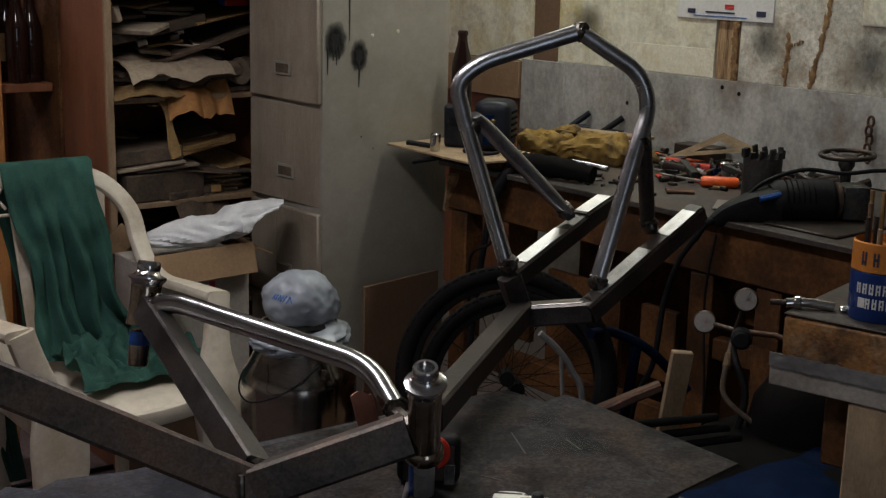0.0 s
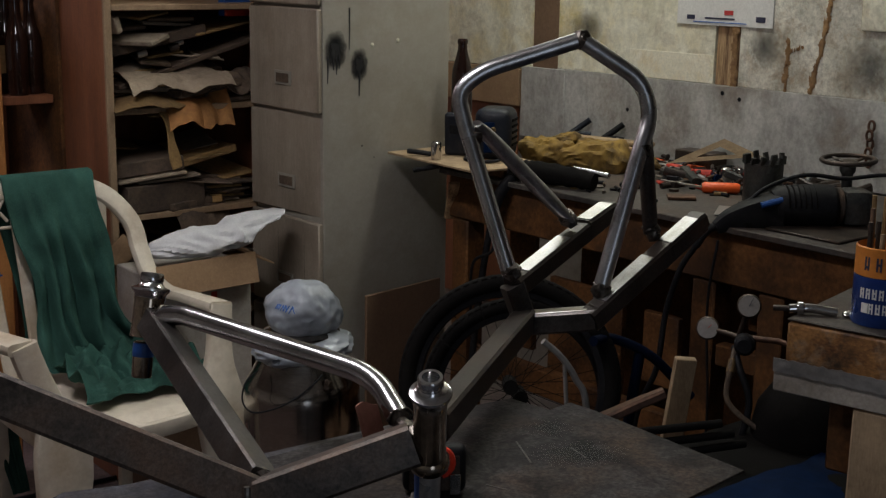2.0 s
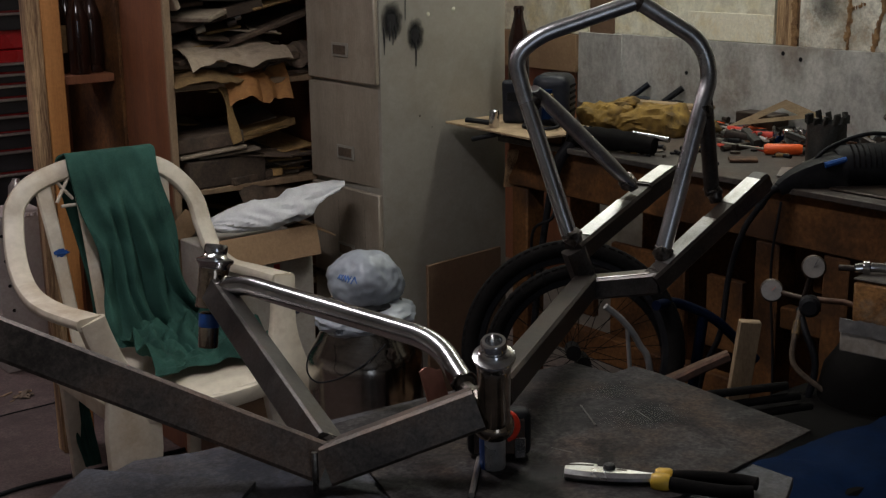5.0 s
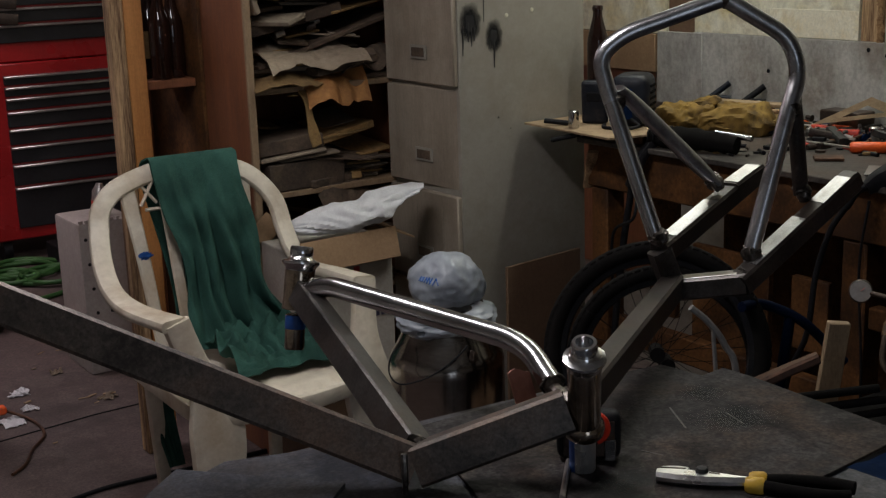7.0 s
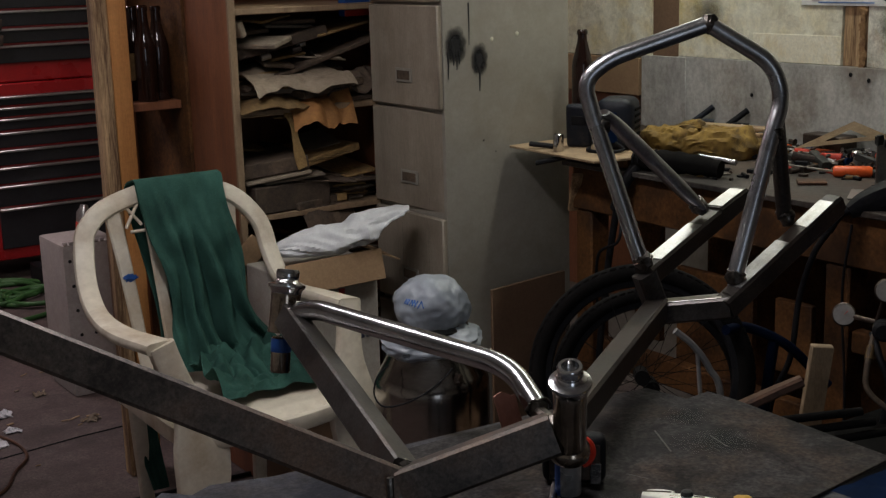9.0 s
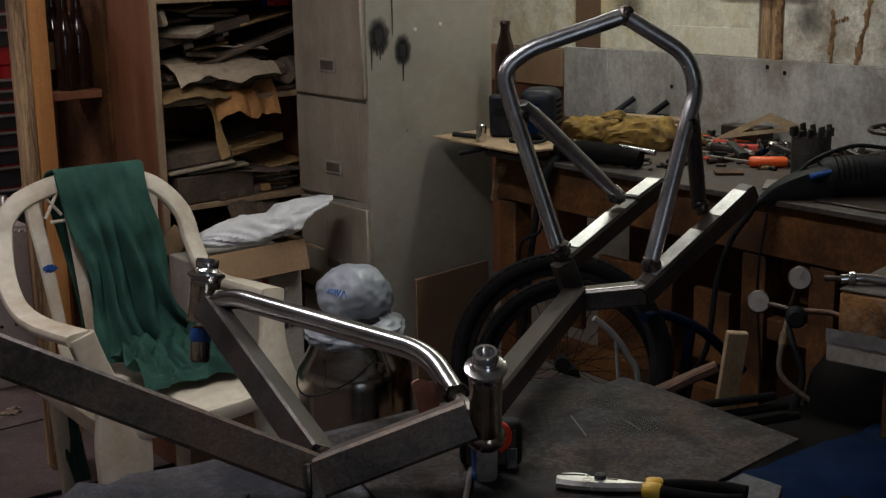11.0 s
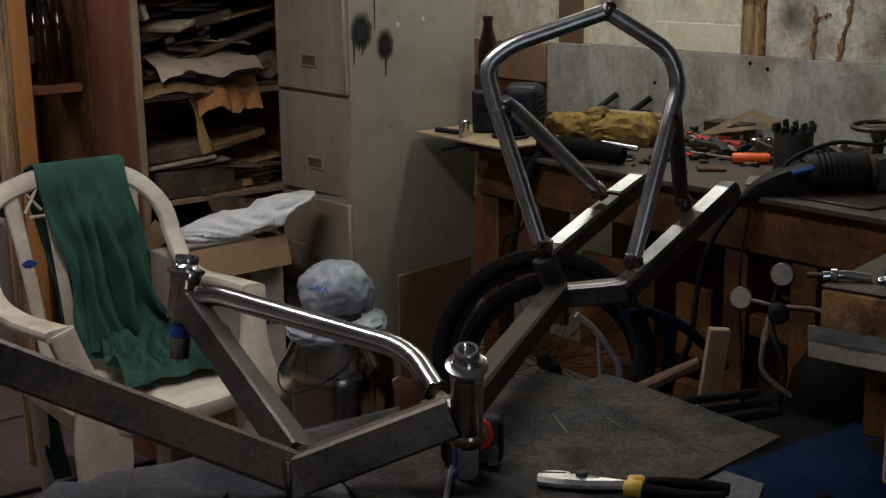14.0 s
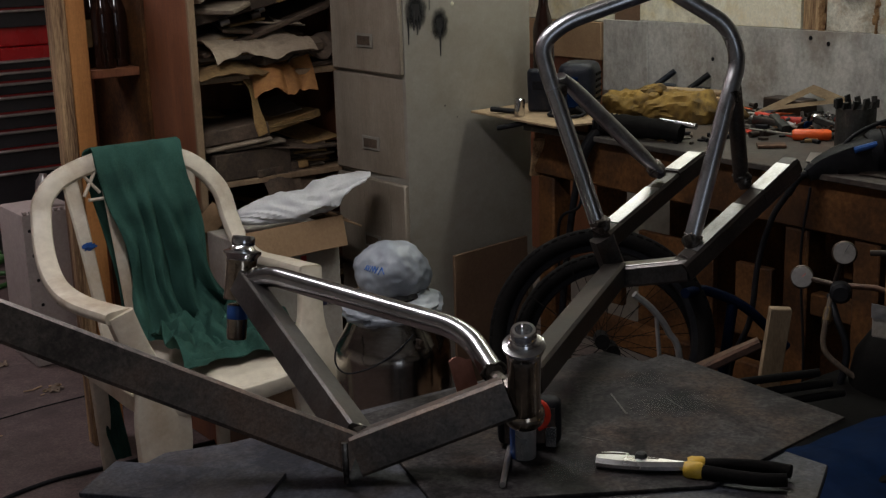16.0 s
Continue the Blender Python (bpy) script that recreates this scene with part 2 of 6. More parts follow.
black_enamel = mat("black_drawer_enamel", (0.010, 0.010, 0.012), (0.022, 0.022, 0.025), 0.35, 0, 4, 60, 0.02)
alloy = mat("drawer_trim_alloy", (0.42, 0.40, 0.38), (0.58, 0.56, 0.53), 0.35, 0.9, 6, 80, 0.02)
black_plastic = mat("black_plastic", (0.005, 0.005, 0.006), (0.014, 0.014, 0.016), 0.6, 0, 8, 120, 0.15, spec=0.16, second=((0.026, 0.024, 0.022), 30, 0.3))
# Tyre black, lowered further to carry the shade under the bench.
rubber = mat("shade_darkened_rubber", (0.004, 0.0036, 0.0033), (0.011, 0.010, 0.009), 0.9, 0, 12, 150, 0.3, spec=0.08)
blue_plastic = mat("blue_plastic", (0.010, 0.055, 0.22), (0.018, 0.09, 0.34), 0.4, 0, 6, 80, 0.03)
dark_blue = mat("shaded_blue_tarp", (0.0015, 0.007, 0.026), (0.003, 0.016, 0.058), 0.7, 0, 5, 60, 0.2, spec=0.06)
blue_black = mat("blue_black_housing", (0.004, 0.0055, 0.010), (0.011, 0.015, 0.025), 0.5, 0, 8, 90, 0.1, spec=0.3, second=((0.05, 0.045, 0.04), 26, 0.35))
sooty_steel = mat("sooty_rough_steel", (0.010, 0.011, 0.010), (0.070, 0.072, 0.065), 0.6, 0.3, 22, 110, 0.8, stain=(0.05, 0.03, 0.018), stain_scale=20, stain_amount=0.6, grit=0.35)
rust_run = mat("rust_run", (0.16, 0.075, 0.028), (0.30, 0.155, 0.062), 0.85, 0, 30, 120, 0.4)
orange_plastic = mat("orange_plastic", (0.72, 0.085, 0.010), (0.85, 0.13, 0.016), 0.4, 0, 6, 80, 0.03)
red_rim = mat("red_rim_plastic", (0.62, 0.032, 0.010), (0.78, 0.05, 0.014), 0.4, 0, 6, 80, 0.03)
red_plastic = mat("red_plastic", (0.42, 0.03, 0.015), (0.58, 0.05, 0.025), 0.45, 0, 6, 80, 0.03)
yellow_cloth = mat("yellow_leather_gloves", (0.15, 0.085, 0.014), (0.35, 0.22, 0.04), 0.85, 0, 14, 90, 0.35, stain=(0.05, 0.03, 0.014), stain_scale=11, stain_amount=0.85, second=((0.035, 0.024, 0.014), 18, 0.6))
yellow_plastic = mat("yellow_plastic", (0.60, 0.36, 0.03), (0.72, 0.46, 0.05), 0.45, 0, 8, 90, 0.03)
can_steel = mat("brushed_milk_can_steel", (0.24, 0.218, 0.195), (0.40, 0.37, 0.335), 0.17, 1.0, 4, 60, 0.03, stretch=(1, 1, 5), spread=0.07)
grey_paint = mat("grey_painted_box", (0.33, 0.30, 0.275), (0.44, 0.405, 0.37), 0.6, 0, 4, 50, 0.04, stain=(0.2, 0.16, 0.13), stain_scale=4)
white_paint = mat("dirty_white_board", (0.33, 0.30, 0.25), (0.46, 0.42, 0.36), 0.75, 0, 6, 50, 0.08, stain=(0.22, 0.185, 0.14), stain_scale=7, stain_amount=0.7, grit=0.2)
hose_green = mat("green_hose", (0.025, 0.085, 0.020), (0.050, 0.14, 0.035), 0.5, 0, 8, 60, 0.02)
gauge_face = mat("gauge_dial_white", (0.22, 0.21, 0.19), (0.32, 0.305, 0.28), 0.4, 0, 10, 90, 0.0)
brass = mat("dull_brass", (0.13, 0.085, 0.04), (0.24, 0.16, 0.075), 0.45, 0.8, 10, 90, 0.05)
tin_blue = mat("coffee_tin_blue", (0.010, 0.030, 0.14), (0.016, 0.05, 0.22), 0.3, 0.1, 5, 60, 0.02)
tin_orange = mat("coffee_tin_orange", (0.50, 0.17, 0.025), (0.62, 0.24, 0.04), 0.35, 0.1, 5, 60, 0.02)
ink_white = mat("printed_white", (0.62, 0.61, 0.58), (0.72, 0.71, 0.68), 0.5, 0, 6, 60, 0)
ink_dark = mat("printed_dark", (0.02, 0.022, 0.05), (0.035, 0.035, 0.07), 0.6, 0, 6, 60, 0)
ink_blue = mat("printed_blue", (0.02, 0.10, 0.36), (0.03, 0.14, 0.46), 0.6, 0, 6, 60, 0)
ink_red = mat("printed_red", (0.40, 0.03, 0.03), (0.5, 0.05, 0.04), 0.6, 0, 6, 60, 0)
copper_pipe = mat("rusty_bar", (0.05, 0.025, 0.015), (0.15, 0.075, 0.042), 0.5, 0.5, 12, 90, 0.2)
pink_skin = mat("pinkish_leather", (0.36, 0.15, 0.10), (0.48, 0.22, 0.16), 0.8, 0, 10, 80, 0.1)
bottle_glass = mat("brown_bottle_glass", (0.014, 0.006, 0.004), (0.026, 0.010, 0.006), 0.08, 0, 6, 60, 0, spread=0.03)
bag_film = mat("white_plastic_bag", (0.25, 0.285, 0.33), (0.52, 0.57, 0.63), 0.34, 0, 14, 45, 0.55, trans=0.4, spread=0.2, lo=0.34, hi=0.62, grit=0.08)

beam_wood = mat("scarred_orange_beam", (0.10, 0.040, 0.013), (0.50, 0.25, 0.075), 0.6, 0, 7, 60, 0.3, stretch=(2, 2, 4), stain=(0.03, 0.018, 0.01), stain_scale=11, stain_amount=0.95, grit=0.3, second=((0.30, 0.24, 0.17), 18, 0.5))

# ---- building helpers ----
BASE = {}


def thing(name, base, label, category, group="", kind=""):
    """A top-level Empty at its base; its parts are modelled in world coordinates."""
    ob = new(name)
    ob.empty_display_size = 0.05
    ob.location = base
    BASE[ob.name] = Vector(base)
    return tagged(ob, label, category, group, kind)


def finish(name, bm, material, smooth=True):
    me = bpy.data.meshes.new(name)
    bm.normal_update()
    bm.to_mesh(me)
    bm.free()
    me.materials.append(material)
    if smooth:
        me.polygons.foreach_set("use_smooth", [True] * len(me.polygons))
        me.set_sharp_from_angle(angle=radians(38))
    return me


def part(name, bm, material, parent, label="", kind=""):
    """One mesh under a thing or a part."""
    base = BASE[parent.name]
    bmesh.ops.translate(bm, verts=bm.verts, vec=-base)
    ob = new(name, finish(name, bm, material))
    ob.parent = parent
    BASE[ob.name] = base
    return tagged(ob, label, kind=kind)


def solo(name, bm, material, label, category, group="", kind=""):
    """A thing that is one mesh, with its origin at its base."""
    lo = Vector((min(v.co.x for v in bm.verts), min(v.co.y for v in bm.verts), min(v.co.z for v in bm.verts)))
    hi = Vector((max(v.co.x for v in bm.verts), max(v.co.y for v in bm.verts), max(v.co.z for v in bm.verts)))
    base = Vector(((lo.x + hi.x) / 2, (lo.y + hi.y) / 2, lo.z))
    bmesh.ops.translate(bm, verts=bm.verts, vec=-base)
    ob = new(name, finish(name, bm, material))
    ob.location = base
    BASE[ob.name] = base
    return tagged(ob, label, category, group, kind)


def box(bm, x0, x1, y0, y1, z0, z1, bevel=0.004, m=None, seg=1):
    """A bevelled box between limits, turned by m if given."""
    r = bmesh.ops.create_cube(bm, size=1)
    vs = r["verts"]
    bmesh.ops.scale(bm, verts=vs, vec=(x1 - x0, y1 - y0, z1 - z0))
    bmesh.ops.translate(bm, verts=vs, vec=((x0 + x1) / 2, (y0 + y1) / 2, (z0 + z1) / 2))
    if bevel:
        es = {e for v in vs for e in v.link_edges}
        out = bmesh.ops.bevel(bm, geom=list(es), offset=bevel, segments=seg, affect="EDGES", profile=0.6)
        vs = list({v for f in out["faces"] for v in f.verts} | {v for v in vs if v.is_valid})
    if m is not None:
        bmesh.ops.transform(bm, matrix=m, verts=vs)
    return vs


def B(*a, **k):
    bm = bmesh.new()
    box(bm, *a, **k)
    return bm


def smooth_path(pts, n=8):
    """Catmull-Rom through the points."""
    P = [Vector(p) for p in pts]
    if len(P) < 3:
        return P
    P = [2 * P[0] - P[1]] + P + [2 * P[-1] - P[-2]]
    out = []
    for i in range(1, len(P) - 2):
        a, b, c, d = P[i - 1:i + 3]
        for k in range(n):
            t = k / n
            out.append(0.5 * ((2 * b) + (c - a) * t + (2 * a - 5 * b + 4 * c - d) * t * t + (3 * b - a - 3 * c + d) * t ** 3))
    out.append(P[-2])
    return out


def fillet(pts, r, n=8):
    """Straight runs with round bends of radius about r at the inner points."""
    P = [Vector(p) for p in pts]
    out = [P[0]]
    for i in range(1, len(P) - 1):
        a, b = P[i - 1] - P[i], P[i + 1] - P[i]
        d = min(r, a.length * 0.49, b.length * 0.49)
        s, e = P[i] + a.normalized() * d, P[i] + b.normalized() * d
        for k in range(n + 1):
            t = k / n
            out.append(s * (1 - t) ** 2 + P[i] * 2 * t * (1 - t) + e * t * t)
    out.append(P[-1])
    return out


def sweep(bm, path, ring, caps=True):
    """Sweeps a ring [(a, b)] or a function k -> ring along a path, with the rings kept untwisted."""
    P = [Vector(p) for p in path]
    tang = [(P[min(i + 1, len(P) - 1)] - P[max(i - 1, 0)]).normalized() for i in range(len(P))]
    up = Vector((0, 0, 1)) if abs(tang[0].z) < 0.95 else Vector((0, 1, 0))
    side = tang[0].cross(up).normalized()
    rows = []
    for i, p in enumerate(P):
        side = (side - tang[i] * side.dot(tang[i])).normalized()
        nrm = side.cross(tang[i]).normalized()
        rg = ring(i / max(1, len(P) - 1)) if callable(ring) else ring
        rows.append([bm.verts.new(p + side * a + nrm * b) for a, b in rg])
    n = len(rows[0])
    for r0, r1 in zip(rows, rows[1:]):
        for k in range(n):
            bm.faces.new((r0[k], r0[(k + 1) % n], r1[(k + 1) % n], r1[k]))
    if caps:
        bm.faces.new(rows[0][::-1])
        bm.faces.new(rows[-1])
    bmesh.ops.recalc_face_normals(bm, faces=bm.faces)
    return bm


def circle(r, n=16):
    return [(r * math.cos(2 * math.pi * k / n), r * math.sin(2 * math.pi * k / n)) for k in range(n)]


def rrect(w, h, c=0.004):
    """A rounded rectangle ring, w along the side, h upward."""
    out = []
    for sx, sy, a0 in ((1, 1, 0), (-1, 1, 90), (-1, -1, 180), (1, -1, 270)):
        for a in ((0, 90) if c <= 0.0055 else (0, 45, 90)):
            t = radians(a0 + a)
            out.append((sx * (w / 2 - c) + c * math.cos(t), sy * (h / 2 - c) + c * math.sin(t)))
    return out


def pipe(pts, r, n=16, bm=None):
    return sweep(bm or bmesh.new(), pts, circle(r, n))


def bar(p0, p1, w, h, c=0.004, bm=None):
    return sweep(bm or bmesh.new(), [p0, p1], rrect(w, h, c))


def facing_bar(p0, p1, w, h, front, c=0.004):
    """A square tube whose face of height h looks along front."""
    a, b = Vector(p0), Vector(p1)
    d = (b - a).normalized()
    n = (Vector(front) - d * d.dot(Vector(front))).normalized()
    u = n.cross(d).normalized()
    bm = bmesh.new()
    rows = [[bm.verts.new(p + n * x + u * y) for x, y in rrect(w, h, c)] for p in (a, b)]
    k_ = len(rows[0])
    for k in range(k_):
        bm.faces.new((rows[0][k], rows[0][(k + 1) % k_], rows[1][(k + 1) % k_], rows[1][k]))
    bm.faces.new(rows[0][::-1])
    bm.faces.new(rows[1])
    bmesh.ops.recalc_face_normals(bm, faces=bm.faces)
    return bm


def lathe(profile, base, axis=(0, 0, 1), n=32, bm=None):
    """Turns [(radius, height)] round an axis from base."""
    bm = bm or bmesh.new()
    q = Vector((0, 0, 1)).rotation_difference(Vector(axis).normalized())
    rows = []
    for r, z in profile:
        rows.append([bm.verts.new(Vector(base) + q @ Vector((r * math.cos(2 * math.pi * k / n), r * math.sin(2 * math.pi * k / n), z))) for k in range(n)])
    for r0, r1 in zip(rows, rows[1:]):
        for k in range(n):
            bm.faces.new((r0[k], r0[(k + 1) % n], r1[(k + 1) % n], r1[k]))
    bm.faces.new(rows[0][::-1])
    bm.faces.new(rows[-1])
    bmesh.ops.recalc_face_normals(bm, faces=bm.faces)
    return bm


def cloth(fn, nu, nv, thick=0.004):
    """A sheet fn(u, v) -> point, doubled along its normals and closed at the rim."""
    P = [[Vector(fn(i / nu, j / nv)) for j in range(nv + 1)] for i in range(nu + 1)]
    bm = bmesh.new()

    def off(i, j):
        a = P[min(i + 1, nu)][j] - P[max(i - 1, 0)][j]
        b = P[i][min(j + 1, nv)] - P[i][max(j - 1, 0)]
        n = a.cross(b)
        return n.normalized() * thick / 2 if n.length > 1e-12 else Vector((0, 0, thick / 2))
    A = [[bm.verts.new(P[i][j] + off(i, j)) for j in range(nv + 1)] for i in range(nu + 1)]
    C = [[bm.verts.new(P[i][j] - off(i, j)) for j in range(nv + 1)] for i in range(nu + 1)]
    for i in range(nu):
        for j in range(nv):
            bm.faces.new((A[i][j], A[i + 1][j], A[i + 1][j + 1], A[i][j + 1]))
            bm.faces.new((C[i][j], C[i][j + 1], C[i + 1][j + 1], C[i + 1][j]))
    for i in range(nu):
        for j in (0, nv):
            q = (A[i][j], C[i][j], C[i + 1][j], A[i + 1][j])
            bm.faces.new(q if j == 0 else q[::-1])
    for j in range(nv):
        for i in (0, nu):
            q = (A[i][j], A[i][j + 1], C[i][j + 1], C[i][j])
            bm.faces.new(q if i == 0 else q[::-1])
    return bm


def prism(pts, z0, z1, bevel=0.0):
    """An upright prism over a plan outline."""
    bm = bmesh.new()
    lo = [bm.verts.new((x, y, z0)) for x, y in pts]
    hi = [bm.verts.new((x, y, z1)) for x, y in pts]
    n = len(pts)
    bm.faces.new(lo[::-1])
    bm.faces.new(hi)
    for k in range(n):
        bm.faces.new((lo[k], lo[(k + 1) % n], hi[(k + 1) % n], hi[k]))
    bmesh.ops.recalc_face_normals(bm, faces=bm.faces)
    if bevel:
        bmesh.ops.bevel(bm, geom=bm.edges[:], offset=bevel, segments=1, affect="EDGES")
    return bm


def lump(centre, radii, seed, amp=0.25, freq=2.0, sub=4, squash=None, fine=0.35):
    """A crumpled, rounded mass."""
    bm = bmesh.new()
    bmesh.ops.create_icosphere(bm, subdivisions=sub, radius=1)
    for v in bm.verts:
        d = v.co.normalized()
        k = 1 + amp * noise.noise(d * freq + Vector((seed, 0, 0))) + amp * 0.5 * noise.noise(d * freq * 2.7 + Vector((0, seed, 0)))
        k -= amp * fine * abs(noise.noise(d * freq * 5 + Vector((seed, seed, 0))))
        p = Vector((d.x * radii[0] * k, d.y * radii[1] * k, d.z * radii[2] * k))
        if squash is not None and p.z < squash:
            p.z = squash
        v.co = p + Vector(centre)
    return bm


def bead(p, r, seed, parent, m=None):
    """A lumpy weld bead at a joint."""
    return part("weld", lump(p, (r, r, r), seed, 0.35, 3, 2), m or weld_steel, parent)


# ---- the room ----
WALL_X, FAR_Y = 2.80, 7.0
solo("floor", B(-2.0, 3.0, -2.2, 7.2, -0.12, 0.0, bevel=0), concrete, "dark dirty concrete floor with stains", "floor", kind="structure")
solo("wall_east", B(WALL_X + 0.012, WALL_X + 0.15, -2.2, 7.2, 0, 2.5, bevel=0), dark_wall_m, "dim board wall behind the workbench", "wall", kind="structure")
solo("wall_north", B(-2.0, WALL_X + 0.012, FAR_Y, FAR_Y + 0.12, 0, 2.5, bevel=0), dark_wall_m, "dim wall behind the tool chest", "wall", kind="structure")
solo("wall_west", B(-2.12, -2.0, -2.2, 7.2, 0, 2.5, bevel=0), pale_wall_m, "unseen workshop wall, kept pale to bounce light", "wall", kind="structure")
# Unseen wall, opened only to make room for the added fill lamp.
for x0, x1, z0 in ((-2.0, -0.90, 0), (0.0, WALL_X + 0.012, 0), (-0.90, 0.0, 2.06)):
    solo("wall_south", B(x0, x1, -2.32, -2.2, z0, 2.5, bevel=0), pale_wall_m, "unseen pale wall with a made-up opening for the fill lamp", "wall", kind="structure")
solo("ceiling", B(-2.12, 3.0, -2.3, 7.2, 2.5, 2.6, bevel=0), ceiling_m, "unseen off-white ceiling, lightened to bounce light", "ceiling", kind="structure")

# ---- plasterboard, studs and stains on the long wall ----


def on_wall(name, y0, y1, z0, z1, material, label, category="wall", t=0.012, x=WALL_X, bevel=0.001):
    return solo(name, B(x, x + t, y0, y1, z0, z1, bevel=bevel), material, label, category, kind="structure")


on_wall("plasterboard_1", 2.985, 4.2, 1.095, 2.5, plaster, "cream plasterboard sheet above a wooden rail")
on_wall("plasterboard_2", 2.262, 2.868, 1.106, 2.5, plaster, "yellow-stained cream plasterboard sheet")
on_wall("plasterboard_3", 0.3, 2.180, 1.106, 2.5, grey_plaster, "smoke-stained plasterboard with patched seams")
on_wall("stud_1", 2.870, 2.983, 0.885, 2.5, dark_carton, "brown bare stud between plasterboard sheets", "stud", x=WALL_X + 0.004, t=0.0075)
on_wall("stud_2", 2.182, 2.260, 1.106, 2.5, rough_wood, "grey bare stud beside a line of foam", "stud", x=WALL_X + 0.005, t=0.0065)
on_wall("wall_rail", 3.03, 4.2, 0.975, 1.092, carton, "brown wooden rail on the wall", "rail", x=WALL_X - 0.012, t=0.022)
on_wall("rail_panel", 3.045, 4.2, 0.3, 0.973, shelf_wood, "dark reddish panel below the rail", "panel", x=WALL_X + 0.002, t=0.009)
solo("backsplash", B(WALL_X - 0.004, WALL_X + 0.011, 0.3, 2.868, 0.882, 1.105, bevel=0.001), splash_metal, "stained grey metal sheet behind the workbench", "backsplash", kind="structure")
solo("backsplash_end", B(WALL_X - 0.008, WALL_X + 0.003, 2.83, 3.022, 0.882, 1.103, bevel=0.001), splash_metal, "stained grey metal end sheet behind the workbench", "backsplash", kind="structure")


for y0, z0, y1, z1, w, n in ((2.194, 1.108, 2.198, 1.36, 0.013, 44), (2.030, 1.108, 2.026, 1.235, 0.011, 26), (2.027, 1.205, 1.985, 1.222, 0.006, 9), (1.952, 1.108, 1.90, 1.36, 0.010, 44)):
    bm = bmesh.new()
    for k in range(n):
        f = k / (n - 1)
        c_ = Vector((WALL_X - 0.0005, y0 + (y1 - y0) * f + w * (0.9 * noise.noise(Vector((f * 9, y0 * 5, 0))) + random.uniform(-0.4, 0.4)), z0 + (z1 - z0) * f))
        r_ = w * random.uniform(0.12, 0.75)
        tmp = lump((0, 0, 0), (0.0025, max(0.0015, r_), (z1 - z0) / n * random.uniform(0.8, 2.2) + 0.002), k + y0 * 7, 0.7, 2.6, 3)
        me_ = bpy.data.meshes.new("tmp")
        bmesh.ops.translate(tmp, verts=tmp.verts, vec=c_)
        tmp.to_mesh(me_)
        tmp.free()
        bm.from_mesh(me_)
        bpy.data.meshes.remove(me_)
    solo("foam_seam", bm, foam, "lumpy brown foam sealant on the wall", "sealant", "foam seams", "structure")


def soft_paint(name, colour, power=1.0, edge=0.45):
    """Sprayed paint or soot that thins out towards its edge."""
    m = bpy.data.materials.new(name)
    m.use_nodes = True
    nt = m.node_tree
    b = nt.nodes["Principled BSDF"]
    b.inputs["Base Color"].default_value, b.inputs["Roughness"].default_value = (*colour, 1), 0.6
    tc, g, n = nt.nodes.new("ShaderNodeTexCoord"), nt.nodes.new("ShaderNodeVectorMath"), nt.nodes.new("ShaderNodeTexNoise")
    mp, sub, mr = nt.nodes.new("ShaderNodeMapping"), nt.nodes.new("ShaderNodeMath"), nt.nodes.new("ShaderNodeMapRange")
    mp.inputs["Location"].default_value = (-1, -1, -1)
    mp.inputs["Scale"].default_value = (2, 2, 2)
    g.operation = "LENGTH"
    nt.links.new(tc.outputs["Generated"], mp.inputs[0])
    sep, comb = nt.nodes.new("ShaderNodeSeparateXYZ"), nt.nodes.new("ShaderNodeCombineXYZ")
    nt.links.new(mp.outputs[0], sep.inputs[0])
    nt.links.new(sep.outputs[2], comb.inputs[2])
    # the two wide directions of the thin decal
    mx = nt.nodes.new("ShaderNodeMath")
    mx.operation = "MULTIPLY"
    mx.inputs[1].default_value = 1.0
    nt.links.new(sep.outputs[0], mx.inputs[0])
    nt.links.new(mx.outputs[0], comb.inputs[0])
    nt.links.new(comb.outputs[0], g.inputs[0])
    n.inputs["Scale"].default_value, n.inputs["Detail"].default_value = 5, 5
    nt.links.new(tc.outputs["Generated"], n.inputs["Vector"])
    sub.operation = "MULTIPLY_ADD"
    sub.inputs[1].default_value = 0.7
    nt.links.new(n.outputs["Fac"], sub.inputs[0])
    nt.links.new(g.outputs["Value"], sub.inputs[2])
    mr.inputs[1].default_value, mr.inputs[2].default_value = 1.25, 1.25 - edge
    mr.inputs[3].default_value, mr.inputs[4].default_value = 0.0, power
    nt.links.new(sub.outputs[0], mr.inputs[0])
    nt.links.new(mr.outputs[0], b.inputs["Alpha"])
    return m


spray = soft_paint("black_overspray", (0.012, 0.012, 0.013), 0.93, 0.62)
soot = soft_paint("grey_soot", (0.10, 0.095, 0.085), 0.42, 0.9)
scorch = soft_paint("black_scorch", (0.006, 0.005, 0.005), 0.45, 1.0)
grime = soft_paint("dark_grime", (0.05, 0.035, 0.025), 0.85, 0.5)


def wall_mark(name, y, z, w, h, material, label):
    # built lying in its own xz plane, then turned onto the wall
    ob = solo(name, B(-w / 2, w / 2, -0.0004, 0.0004, 0, h, bevel=0), material, label, "stain", kind="structure")
    ob.matrix_world = pose(WALL_X - 0.002, y, z - h / 2, 0, 0, 90)
    return ob


wall_mark("soot_mark", 2.745, 1.235, 0.17, 0.13, soot, "grey soot smudge on the plasterboard")
wall_mark("soot_mark", 1.78, 1.18, 0.16, 0.17, soot, "dark soot smudge on the plasterboard")
rust_stain = soft_paint("brown_rust_stain", (0.13, 0.075, 0.04), 0.6, 0.8)
wall_mark("soot_mark", 2.845, 1.0, 0.075, 0.24, grime, "brown grime run at the joint of the metal sheets")
wall_mark("rust_run", 2.03, 1.045, 0.030, 0.13, rust_stain, "rust run on the metal sheet")
